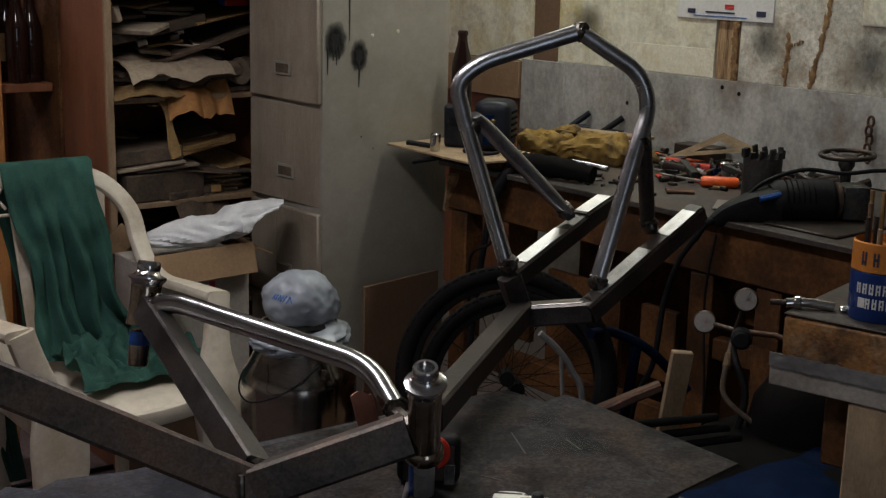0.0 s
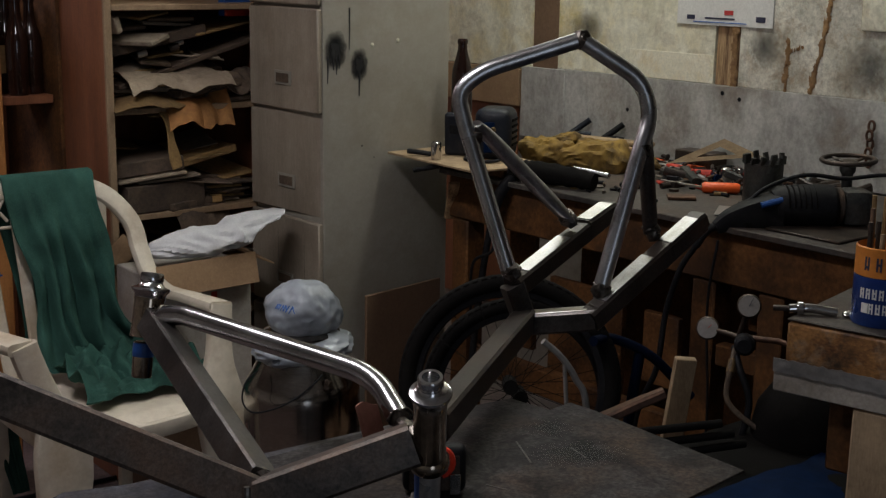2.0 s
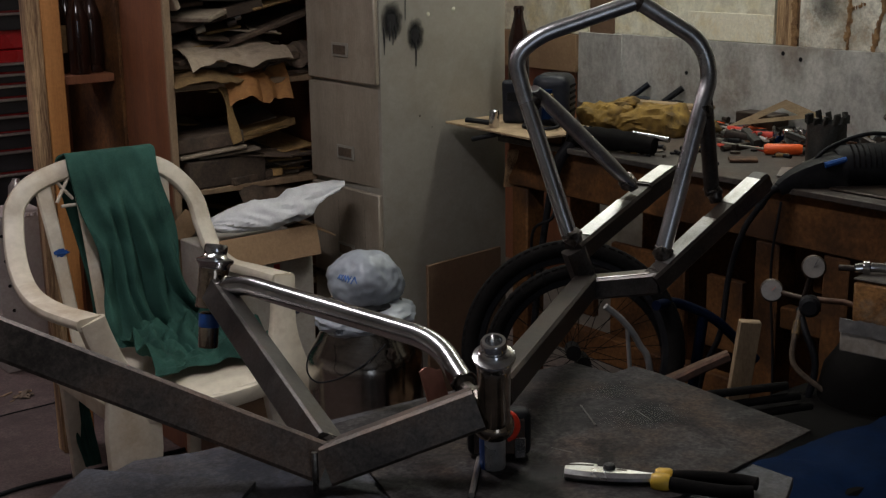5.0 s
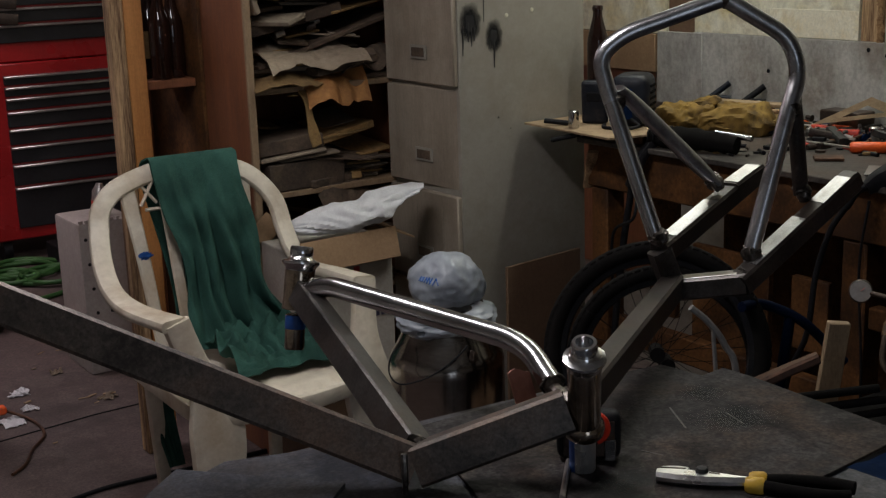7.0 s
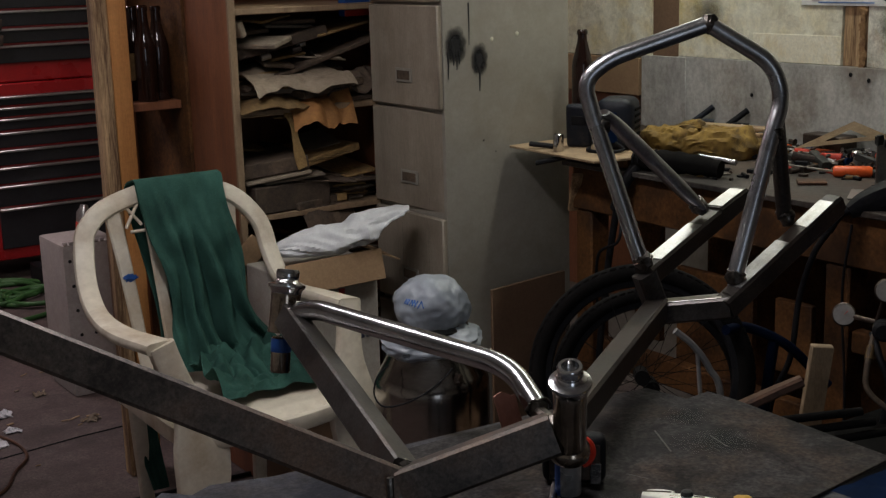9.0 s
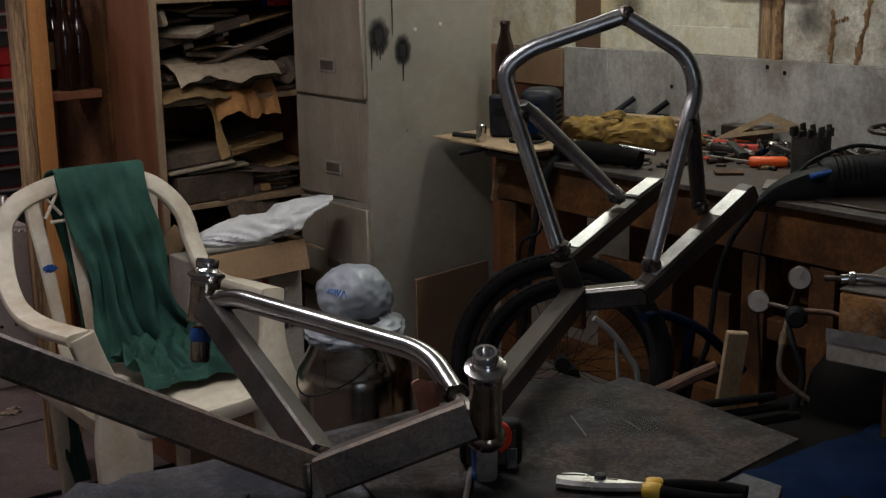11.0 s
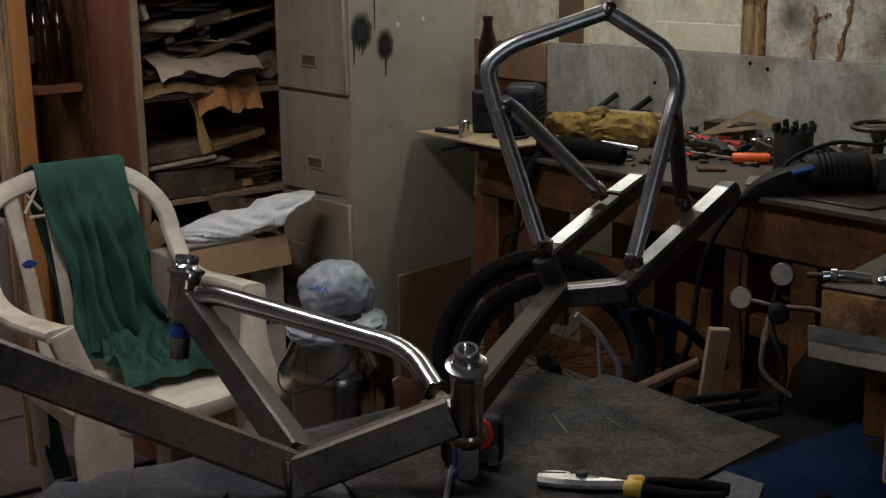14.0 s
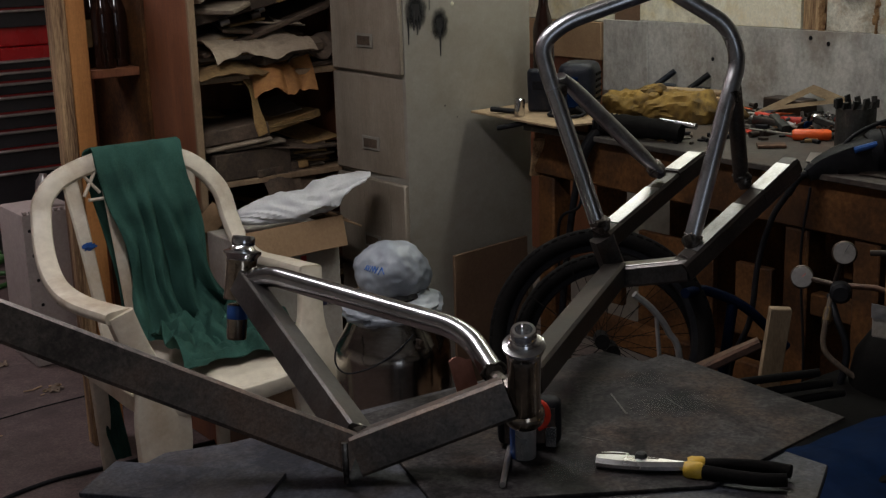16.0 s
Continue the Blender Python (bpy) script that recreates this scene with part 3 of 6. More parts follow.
wall_mark("rust_run", 1.985, 1.055, 0.022, 0.10, rust_stain, "rust run on the metal sheet")
wall_mark("rust_run", 1.94, 1.035, 0.030, 0.14, rust_stain, "rust run on the metal sheet")
wall_mark("soot_mark", 2.165, 1.05, 0.05, 0.13, soot, "grey drip stain on the metal sheet")
wall_mark("soot_mark", 2.40, 0.985, 0.30, 0.10, soot, "grey soot smudge on the metal sheet")
wall_mark("soot_mark", 1.86, 1.02, 0.12, 0.12, rust_stain, "brown smear on the metal sheet")
on_wall("filler_band", 2.263, 2.572, 1.1075, 1.184, filler, "pale filler band along the plasterboard edge", x=WALL_X - 0.0012, t=0.0022, bevel=0.0005)
wall_mark("soot_mark", 2.10, 1.215, 0.12, 0.11, soot, "grey damp patch on the plasterboard")
for yy, zz in ((2.167, 1.073), (2.567, 1.008), (2.225, 1.085)):
    solo("screw_hole", lathe([(0.005, 0), (0.006, 0.001), (0.002, 0.002)], (WALL_X - 0.004, yy, zz), (-1, 0, 0), 12), black_plastic, "dark screw head in the metal sheet", "screw", "sheet screws")

# calendar
cal = thing("wall_calendar", (WALL_X - 0.003, 2.24, 1.262), "white wall calendar with a printed lower margin", "calendar")
part("sheet", B(WALL_X - 0.004, WALL_X - 0.0015, 2.076, 2.398, 1.264, 1.62, bevel=0.0005), ink_white, cal)
for y0, y1, z0, z1, mt in ((2.205, 2.235, 1.293, 1.305, ink_red), (2.20, 2.30, 1.281, 1.285, ink_dark), (2.335, 2.362, 1.278, 1.290, ink_dark), (2.10, 2.13, 1.278, 1.292, ink_dark), (2.16, 2.34, 1.271, 1.2735, ink_blue)):
    part("print", B(WALL_X - 0.0052, WALL_X - 0.0042, y0, y1, z0, z1, bevel=0), mt, cal)
plate = thing("cover_plate", (WALL_X - 0.004, 1.74, 1.27), "cream plastic cover plate on the wall", "wall plate")
part("plate", B(WALL_X - 0.008, WALL_X - 0.0005, 1.66, 1.815, 1.272, 1.42, bevel=0.006, seg=2), plaster, plate)

# ---- welded trike frame on the table ----
TABLE_Z = 0.80
W = Vector((0.697, 1.176, 0.824))
frame_thing = thing("trike_frame", (0.9, 1.25, TABLE_Z), "unpainted steel recumbent trike frame resting on the welding table", "bike frame")
SQ = 0.046
RQ = 0.034


def square_tube(name, p0, p1, w, h, material, label="", top=None):
    """A rounded square tube, with a ground strip along its upper face if asked."""
    t = part(name, bar(p0, p1, w, h), material, frame_thing, label)
    if top:
        a, b = Vector(p0), Vector(p1)
        d = (b - a).normalized()
        side = d.cross(Vector((0, 0, 1))).normalized()
        up = side.cross(d).normalized()
        q0, q1 = a.lerp(b, top[0]) + up * (h / 2 + 0.0006), a.lerp(b, top[1]) + up * (h / 2 + 0.0006)
        part("ground_face", bar(q0, q1, w - 0.006, 0.0016, 0.0006), ground_steel, t, "bright ground upper face")
    return t


boom = part("boom_tube", facing_bar((0.299, 1.52, 1.035), W, 0.038, SQ + 0.001, (-0.5, -1.30, 0.42)), boom_steel, frame_thing, "dark rectangular mill-scale steel tube")
part("end_plate", facing_bar((0.2955, 1.5227, 1.0368), (0.2985, 1.5204, 1.0353), 0.040, SQ + 0.003, (-0.5, -1.30, 0.42), 0.001), plier_steel, boom, "bright cut rim of the tube")
# A solid dark plate stands for the shade inside the tube.
part("hollow_shade_plate", facing_bar((0.2940, 1.5238, 1.0376), (0.2956, 1.5226, 1.0367), 0.034, SQ - 0.005, (-0.5, -1.30, 0.42), 0.001), stay_steel, boom, "dark plate for the shade inside the hollow tube end")
part("cross_tube", facing_bar(W, (0.845, 1.083, 0.884), 0.038, SQ + 0.002, (-0.7, -1.1, 0.30)), boom_steel, frame_thing)
part("brace_tube", facing_bar((0.7971, 1.627, 0.912), (0.703, 1.185, 0.838), 0.036, 0.036, (-0.9, -0.35, 0.35), 0.003), scuffed_steel, frame_thing)
part("round_tube", pipe(fillet([(0.795, 1.61, 0.920), (0.812, 1.575, 0.933), (0.914, 1.252, 0.907), (0.893, 1.172, 0.878)], 0.055, 12), 0.0145, 32), bright_tube, frame_thing, "bright bent round steel tube")
square_tube("main_boom", (0.93, 1.15, 0.866), (1.345, 1.437, 0.866), 0.034, 0.040, stay_steel)


def head_tube(top, bottom, r=0.0175, lower=True):
    a, b = Vector(top), Vector(bottom)
    ax = (a - b).normalized()
    h = (a - b).length
    t = part("head_tube", lathe([(r, 0.012), (r * 1.03, 0.014), (r, 0.02), (r * 0.985, h / 2), (r, h - 0.02), (r * 1.03, h - 0.014), (r, h - 0.012)], b, ax, 32), head_steel, frame_thing, "brown-lacquered bicycle head tube")
    part("bearing_cup", lathe([(r * 1.01, 0.0), (r * 1.06, 0.006), (r * 1.24, 0.010), (r * 1.27, 0.012), (r * 1.25, 0.0145), (r * 1.02, 0.016), (r * 0.84, 0.018), (r * 0.72, 0.022), (r * 0.78, 0.025), (r * 0.78, 0.033), (r * 0.70, 0.036), (r * 0.52, 0.036), (r * 0.50, 0.026)], a - ax * 0.014, ax, 32), chrome, t, "worn chrome headset cup")
    if lower:
        part("bearing_cup", lathe([(r * 1.02, 0.0), (r * 1.20, 0.004), (r * 1.24, 0.010), (r * 1.2, 0.016), (r * 1.02, 0.02)], b - ax * 0.006, ax, 32), head_steel, t)
    return t


ht = head_tube((0.838, 1.046, 0.957), (0.862, 1.076, 0.858), 0.0190)
sl = part("steerer_sleeve", lathe([(0.0145, 0.0), (0.0150, 0.003), (0.0150, 0.066), (0.0135, 0.068)], (0.8755, 1.095, TABLE_Z), (-0.2, -0.24, 1), 32), sleeve_steel, ht, "shiny sleeve with torn blue tape")
for a0, a1, z0, z1 in ((125, 192, 0.004, 0.052), (150, 245, 0.050, 0.064), (245, 330, 0.057, 0.064)):
    q_ = Vector((0, 0, 1)).rotation_difference(Vector((-0.2, -0.24, 1)).normalized())
    part("tape", cloth(lambda u, v, a0=a0, a1=a1, z0=z0, z1=z1: Vector((0.8755, 1.095, TABLE_Z)) + q_ @ Vector((0.0154 * math.cos(radians(a0 + (a1 - a0) * u)), 0.0154 * math.sin(radians(a0 + (a1 - a0) * u)), z0 + (z1 - z0) * v + 0.004 * (1 - v) * noise.noise(Vector((u * 6, a0, 0))))), 14, 3, 0.0004), blue_plastic, sl, "torn blue tape")
ht2 = head_tube((0.806, 1.646, 0.956), (0.788, 1.637, 0.876), 0.0218, False)
sl = part("steerer_sleeve", lathe([(0.0135, 0.0), (0.0145, 0.003), (0.0145, 0.05), (0.012, 0.052)], (0.7785, 1.630, 0.832), (0.16, 0.10, 1), 24), head_steel, ht2)
part("tape", lathe([(0.0147, 0.030), (0.015, 0.031), (0.015, 0.049), (0.0147, 0.05)], (0.7785, 1.630, 0.832), (0.16, 0.10, 1), 24), blue_plastic, sl, "blue tape")

V0 = Vector((1.350, 1.440, 0.860))
A0 = Vector((1.326, 1.446, 0.930))
square_tube("neck_tube", V0, A0 - Vector((0.002, 0, 0.004)), RQ * 0.85, RQ, scuffed_steel)
square_tube("chain_stay", A0 - Vector((0.0, 0, 0.010)), (1.626, 1.532, 0.996), 0.032, RQ, stay_steel, top=(0.10, 0.52))
square_tube("stay_end", (1.540, 1.5075, 0.985), (1.630, 1.533, 1.004), 0.033, RQ * 0.6, stay_steel, top=(0.05, 0.9))
square_tube("yoke_tube", V0, (1.412, 1.345, 0.879), RQ, RQ, scuffed_steel, top=(0.08, 0.9))
square_tube("chain_stay", (1.400, 1.350, 0.876), (1.648, 1.347, 1.006), 0.034, RQ, stay_steel, top=(0.12, 0.55))
square_tube("stay_end", (1.570, 1.3478, 0.968), (1.652, 1.3467, 1.011), 0.035, RQ * 0.8, stay_steel, top=(0.05, 0.8))
hoop = [(1.324, 1.452, 0.942), (1.301, 1.537, 1.163), (1.296, 1.556, 1.220), (1.331, 1.536, 1.253), (1.458, 1.448, 1.303)]
part("hoop_leg", pipe([hoop[0], (1.3027, 1.5323, 1.1505)], 0.0129, 28), bright_tube, frame_thing, "polished lower leg of the hoop")
hoop[0] = (1.3027, 1.5323, 1.1505)
part("seat_hoop", pipe(fillet(hoop, 0.034, 10), 0.0130, 28), tube_steel, frame_thing, "grey bent round steel tube")
hoop2 = [(1.458, 1.448, 1.303), (1.527, 1.378, 1.241), (1.536, 1.363, 1.188), (1.511, 1.359, 1.140), (1.431, 1.357, 0.920)]
part("seat_hoop", pipe(fillet(hoop2, 0.040, 10), 0.0130, 28), tube_steel, frame_thing, "grey bent round steel tube")
part("strut", sweep(bmesh.new(), [Vector((1.317, 1.532, 1.171)).lerp(Vector((1.4985, 1.499, 1.001)), k / 10) for k in range(11)], lambda k: [(a * (0.0125 + 0.004 * (2 * abs(k - 0.5)) ** 6), b * (0.0125 - 0.006 * (2 * abs(k - 0.5)) ** 6)) for a, b in circle(1, 20)]), tube_steel, frame_thing, "round strut crimped flat at its ends")
part("strut", sweep(bmesh.new(), [Vector((1.5227, 1.3625, 1.155)).lerp(Vector((1.564, 1.377, 0.995)), k / 10) for k in range(11)], lambda k: [(a * (0.0135 + 0.003 * (2 * abs(k - 0.5)) ** 6), b * (0.012 - 0.006 * (2 * abs(k - 0.5)) ** 6)) for a, b in circle(1, 20)]), stay_steel, frame_thing, "dark strut crimped flat at its ends")
part("lug", bar((0.894, 1.176, 0.874), (0.862, 1.086, 0.878), 0.016, 0.018, 0.004), weld_steel, frame_thing, "short welded lug")
for k, (p, r) in enumerate((((1.458, 1.448, 1.303), 0.0155), ((1.327, 1.450, 0.945), 0.0165), ((1.432, 1.357, 0.918), 0.0165), ((1.498, 1.500, 1.001), 0.015), ((1.566, 1.373, 0.992), 0.015),
                            ((1.310, 1.531, 1.150), 0.016), ((1.515, 1.358, 1.135), 0.0155), ((0.893, 1.172, 0.879), 0.0125), ((0.706, 1.184, 0.848), 0.009), ((0.797, 1.622, 0.914), 0.017), ((0.860, 1.092, 0.885), 0.018), ((0.860, 1.078, 0.905), 0.013))):
    bead(p, r, k * 3.1, frame_thing)


def weld_ring(p, axis, r, seed):
    """A rippled bead running round a tube where it meets another."""
    q_ = Vector((0, 0, 1)).rotation_difference(Vector(axis).normalized())
    pts = [Vector(p) + q_ @ Vector((r * math.cos(a), r * math.sin(a), 0.0015 * math.sin(5 * a + seed))) for a in [2 * math.pi * j / 40 for j in range(41)]]
    part("weld", sweep(bmesh.new(), pts, lambda k: circle(0.0018 + 0.0006 * math.sin(k * 120 + seed), 7), False), weld_steel, frame_thing)


for k_, (p, ax, r) in enumerate((((1.326, 1.449, 0.948), (-0.1, 0.36, 0.93), 0.0135), ((1.434, 1.357, 0.926), (0.33, 0, 0.94), 0.0135), ((1.490, 1.5005, 1.009), (0.72, -0.13, -0.68), 0.0125), ((1.562, 1.3765, 1.002), (0.25, 0.09, -0.96), 0.0125),
                                 ((0.893, 1.172, 0.880), (-0.2, -0.75, -0.5), 0.0150), ((0.802, 1.602, 0.924), (0.3, -0.9, 0.2), 0.0150), ((1.458, 1.448, 1.3025), (0.8, -0.5, -0.1), 0.0140))):
    weld_ring(p, ax, r, k_ * 1.7)
for (a_, b_) in (((0.846, 1.101, 0.862), (0.842, 1.092, 0.905)), ((0.690, 1.187, 0.846), (0.714, 1.176, 0.850)), ((0.812, 1.620, 0.892), (0.806, 1.622, 0.932)), ((1.346, 1.425, 0.850), (1.340, 1.433, 0.905)), ((1.405, 1.338, 0.895), (1.408, 1.360, 0.898))):
    pts = [Vector(a_).lerp(Vector(b_), j / 14) for j in range(15)]
    part("weld", sweep(bmesh.new(), pts, lambda k: circle(0.0030 + 0.0010 * math.sin(k * 60), 8)), weld_steel, frame_thing)
part("weld", sweep(bmesh.new(), [(0.672, 1.160, 0.802), (0.671, 1.158, 0.826), (0.672, 1.160, 0.850)], lambda k: circle(0.0032 + 0.001 * math.sin(k * 40), 8)), weld_steel, frame_thing)

# ---- welding table with loose plates ----
table = thing("welding_table", (0.85, 1.1, 0), "dark steel-plate welding table with a scorched top", "table")
part("tabletop", prism([(0.43, 1.33), (0.555, 1.39), (0.63, 1.366), (1.095, 1.335), (1.13, 0.86), (0.70, 0.60), (0.3, 0.9)], TABLE_Z - 0.016, TABLE_Z - 0.0045, 0.001), table_steel, table)
for lx, ly in ((0.62, 1.25), (1.0, 1.2), (1.0, 0.9), (0.5, 0.95)):
    part("leg", bar((lx, ly, 0), (lx, ly, TABLE_Z - 0.017), 0.04, 0.04), mill_steel, table)
solo("steel_plate", prism([(0.80, 1.33), (1.105, 1.327), (1.205, 1.313), (1.216, 1.243), (1.262, 1.248), (1.266, 1.20), (1.256, 0.932), (0.98, 0.90), (0.72, 1.06)], TABLE_Z - 0.004, TABLE_Z, 0.0008), plate_steel, "torch-cut dark steel plate lying on the table", "steel plate")
solo("steel_strip", bar((0.46, 1.36, TABLE_Z - 0.001), (0.60, 1.20, TABLE_Z - 0.001), 0.09, 0.006, 0.001), table_steel, "rusty steel strip on the welding table", "steel strip")

# scorch marks on the plate
for x, y, w, h, a in ((0.985, 1.145, 0.13, 0.10, 20), (1.10, 1.05, 0.16, 0.11, -30), (1.08, 1.22, 0.10, 0.07, 50), (0.90, 0.99, 0.12, 0.08, 0), (1.17, 1.15, 0.09, 0.08, 10)):
    ob = solo("scorch_mark", B(-w / 2, w / 2, -0.0002, 0.0002, 0, h, bevel=0), scorch, "dark scorch mark on the steel plate", "stain", "scorch marks", "structure")
    ob.matrix_world = pose(x, y, TABLE_Z + 0.0008, -90, 0, a)

# bright scratches across the plate
for x, y, L, a in ((1.075, 1.145, 0.075, 62), (1.02, 1.20, 0.030, 40), (1.13, 1.10, 0.040, 75), (0.97, 1.08, 0.028, 110)):
    d = Vector((math.cos(math.radians(a)), math.sin(math.radians(a)), 0)) * L / 2
    p = Vector((x, y, TABLE_Z + 0.0004))
    solo("plate_scratch", bar(p - d, p + d, 0.0022, 0.0008, 0.0002), scuffed_steel, "pale scratch across the steel plate", "scratch", "plate scratches", "structure")

# pliers
pl = thing("pliers", (0.96, 0.98, TABLE_Z), "chrome slip-joint pliers with black and yellow grips", "pliers")
pz = TABLE_Z + 0.007


def along(s, n, z=0.0):
    """A place along the pliers from their tip, n to the far side."""
    return Vector((0.9215 + 0.640 * s + 0.768 * n, 1.0195 - 0.768 * s + 0.640 * n, pz + z))


part("jaw", sweep(bmesh.new(), [along(0.108 * k / 16, -0.003) for k in range(17)], lambda k: rrect(0.008 + 0.020 * math.sin(math.pi * min(1, 0.14 + k * 0.92)) ** 0.8 * (1 - 0.35 * k), 0.013, 0.0045)), plier_steel, pl, "bright lower jaw and shank")
part("jaw", sweep(bmesh.new(), [along(0.004 + 0.030 * k / 8, 0.010 + 0.003 * math.sin(math.pi * k / 8)) for k in range(9)], lambda k: rrect(0.004 + 0.006 * k ** 0.7, 0.011, 0.0018)), plier_steel, pl, "short upper jaw")
part("jaw", sweep(bmesh.new(), [along(0.040 + 0.066 * k / 8, 0.009 - 0.004 * k / 8, -0.002) for k in range(9)], lambda k: rrect(0.014 - 0.006 * k, 0.009, 0.002)), plier_steel, pl)
part("jaw_teeth", bar(along(0.004, 0.0068, 0.001), along(0.032, 0.0092, 0.001), 0.002, 0.011, 0.0005), mill_steel, pl, "dark toothed jaw gap")
part("pivot_bolt", lathe([(0.0065, 0), (0.0075, 0.002), (0.0060, 0.006), (0.003, 0.0075)], along(0.050, 0.003, 0.005), (0, 0, 1), 18), sooty_steel, pl, "dark pivot bolt")
part("slip_slot", bar(along(0.058, 0.001, 0.0062), along(0.070, 0.000, 0.0062), 0.004, 0.0012, 0.0004), mill_steel, pl)
part("grip", pipe(smooth_path([along(0.118, 0.006), along(0.150, 0.012), along(0.190, 0.012), along(0.215, 0.006)], 5), 0.0078, 14), rubber, pl, "black rubber grip")
part("grip", pipe(smooth_path([along(0.112, -0.009), along(0.150, -0.018), along(0.185, -0.022), along(0.21, -0.018)], 5), 0.0078, 14), rubber, pl, "black rubber grip")
part("collar", sweep(bmesh.new(), [along(0.102, 0.005), along(0.106, 0.0055), along(0.118, 0.007), along(0.121, 0.0075)], lambda k: circle(0.0098 if 0.1 < k < 0.9 else 0.0080, 16)), yellow_plastic, pl, "yellow plastic collar")
part("collar", sweep(bmesh.new(), [along(0.099, -0.008), along(0.103, -0.0085), along(0.117, -0.010), along(0.120, -0.0105)], lambda k: circle(0.0100 if 0.1 < k < 0.9 else 0.0080, 16)), yellow_plastic, pl, "yellow plastic collar")

# tape measure behind the head tube
tm = thing("tape_measure", (0.900, 1.113, TABLE_Z), "black tape measure with a red-orange rim standing on the table", "tape measure")
M_ = pose(0.903, 1.117, TABLE_Z, 0, 0, -38.5)
part("case", B(-0.038, 0.038, -0.015, 0.015, 0.002, 0.060, bevel=0.013, seg=4, m=M_), black_plastic, tm)
part("side_cover", B(-0.030, 0.030, -0.0185, -0.0155, 0.008, 0.052, bevel=0.0012, m=M_), mill_steel, tm, "scuffed dark side cover")
part("rim", sweep(bmesh.new(), [M_ @ Vector((0.004 + 0.0165 * math.cos(a), -0.021, 0.045 + 0.0165 * math.sin(a))) for a in [radians(-72 + 9 * j) for j in range(18)]], lambda k: rrect(0.012 * (0.45 + 0.55 * math.sin(math.pi * min(1, 1.25 - k))), 0.009, 0.003)), red_rim, tm, "red-orange plastic rim")
part("belt_clip", B(0.018, 0.031, -0.021, -0.019, 0.004, 0.030, bevel=0.0008, m=M_), chrome, tm, "chrome belt clip")
solo("steel_rod", pipe([(0.880, 1.125, TABLE_Z + 0.004), (0.80, 1.04, TABLE_Z + 0.004)], 0.0035, 10), alloy, "thin bare welding rod on the table", "rod")
solo("leather_scrap", cloth(lambda u, v: Vector((0.858 + 0.032 * u - 0.006 * v, 1.197 + 0.01 * v, 0.850 + 0.042 * v + 0.004 * math.sin(5 * u))), 6, 6, 0.003), pink_skin, "pinkish leather scrap tucked behind the frame", "leather scrap")

# ---- filing cabinet ----
cab = thing("filing_cabinet", (2.08, 2.97, 0), "beige steel filing cabinet with drips of black spray paint", "cabinet")
body_c = part("body", B(1.885, 2.31, 2.80, 3.14, 0.0, 1.62, bevel=0.006, seg=2), cabinet_paint, cab)
for k, z in enumerate((0.19, 0.47, 0.745, 1.025, 1.305)):
    x0 = 1.868
    turn = Matrix.Translation((1.88, 3.138, z)) @ pose(0, 0, 0, 0, 0, (0, 0.6, 3.0, 0.4, 0)[k]) @ Matrix.Translation((-1.88, -3.138, -z))
    d = part("drawer", B(x0, 1.884, 2.803, 3.138, z, z + (0.268, 0.262, 0.272, 0.272, 0.268)[k], bevel=0.004, m=turn), drawer_paint, cab, "tan steel drawer front")
    part("label_holder", B(x0 - 0.004, x0 - 0.001, 2.925, 3.005, z + 0.066, z + 0.104, bevel=0.001, m=turn), cabinet_paint, d)
    part("label_card", B(x0 - 0.0055, x0 - 0.0042, 2.935, 2.995, z + 0.073, z + 0.097, bevel=0, m=turn), sandpaper_dark, d)


def splat(x, z, w, h, label):
    ob = solo("paint_splash", B(x - w / 2, x + w / 2, 2.7982, 2.7990, z - h / 2, z + h / 2, bevel=0), spray, label, "paint mark", kind="structure")
    return ob


splat(1.924, 1.190, 0.085, 0.115, "black sprayed paint blot on the cabinet side")
splat(2.000, 1.150, 0.068, 0.100, "black sprayed paint blot on the cabinet side")
for x, z0, z1, r in ((1.899, 1.105, 1.175, 0.0022), (1.917, 1.140, 1.19, 0.0028), (1.927, 1.128, 1.18, 0.002), (1.936, 1.142, 1.18, 0.002), (2.000, 1.068, 1.14, 0.0024), (1.968, 1.19, 1.30, 0.0016)):
    solo("paint_drip", sweep(bmesh.new(), [(x, 2.7988, z1), (x + 0.001, 2.7988, (z0 + z1) / 2), (x, 2.7988, z0)], lambda k, r=r: [(a * (1.6 - k), b * 0.4) for a, b in circle(r, 8)]), black_spray, "thin black paint drip", "paint mark", "paint drips", "structure")
for x, z, r in ((2.043, 1.202, 0.006), (2.128, 1.212, 0.006), (2.01, 0.934, 0.003), (2.05, 0.90, 0.002)):
    solo("paint_chip", lathe([(r, 0), (r * 0.8, 0.0008)], (x, 2.7992, z), (0, -1, 0), 9), plaster if r > 0.004 else weld_steel, "small chip in the cabinet paint", "paint mark", "paint chips", "structure")
solo("grime_patch", B(1.862, 1.863, 2.86, 2.99, 0.50, 0.735, bevel=0), grime, "dark grime patch on the lower drawer", "stain", kind="structure")
# Darker card stands in for light falling off near the floor.
solo("hardboard_offcut", prism([(1.955, 2.70), (2.245, 2.745), (2.245, 2.755), (1.955, 2.71)], 0.0, 0.545, 0.001), dark_carton, "brown cardboard sheet, darkened for low shade, leaning on the filing cabinet", "cardboard")

# ---- shelving with its load ----
shelf = thing("shelving_unit", (1.6, 3.45, 0), "reddish plywood shelving unit with overfull shelves", "shelves")
part("side_panel", B(1.435, 1.452, 3.135, 3.80, 0, 1.9, bevel=0.002), shelf_wood, shelf)
part("edge_strip", B(1.433, 1.454, 3.122, 3.134, 0, 1.9, bevel=0.002), edge_wood, shelf)
SHELF_Z = (0.44, 0.745, 1.03, 1.30)
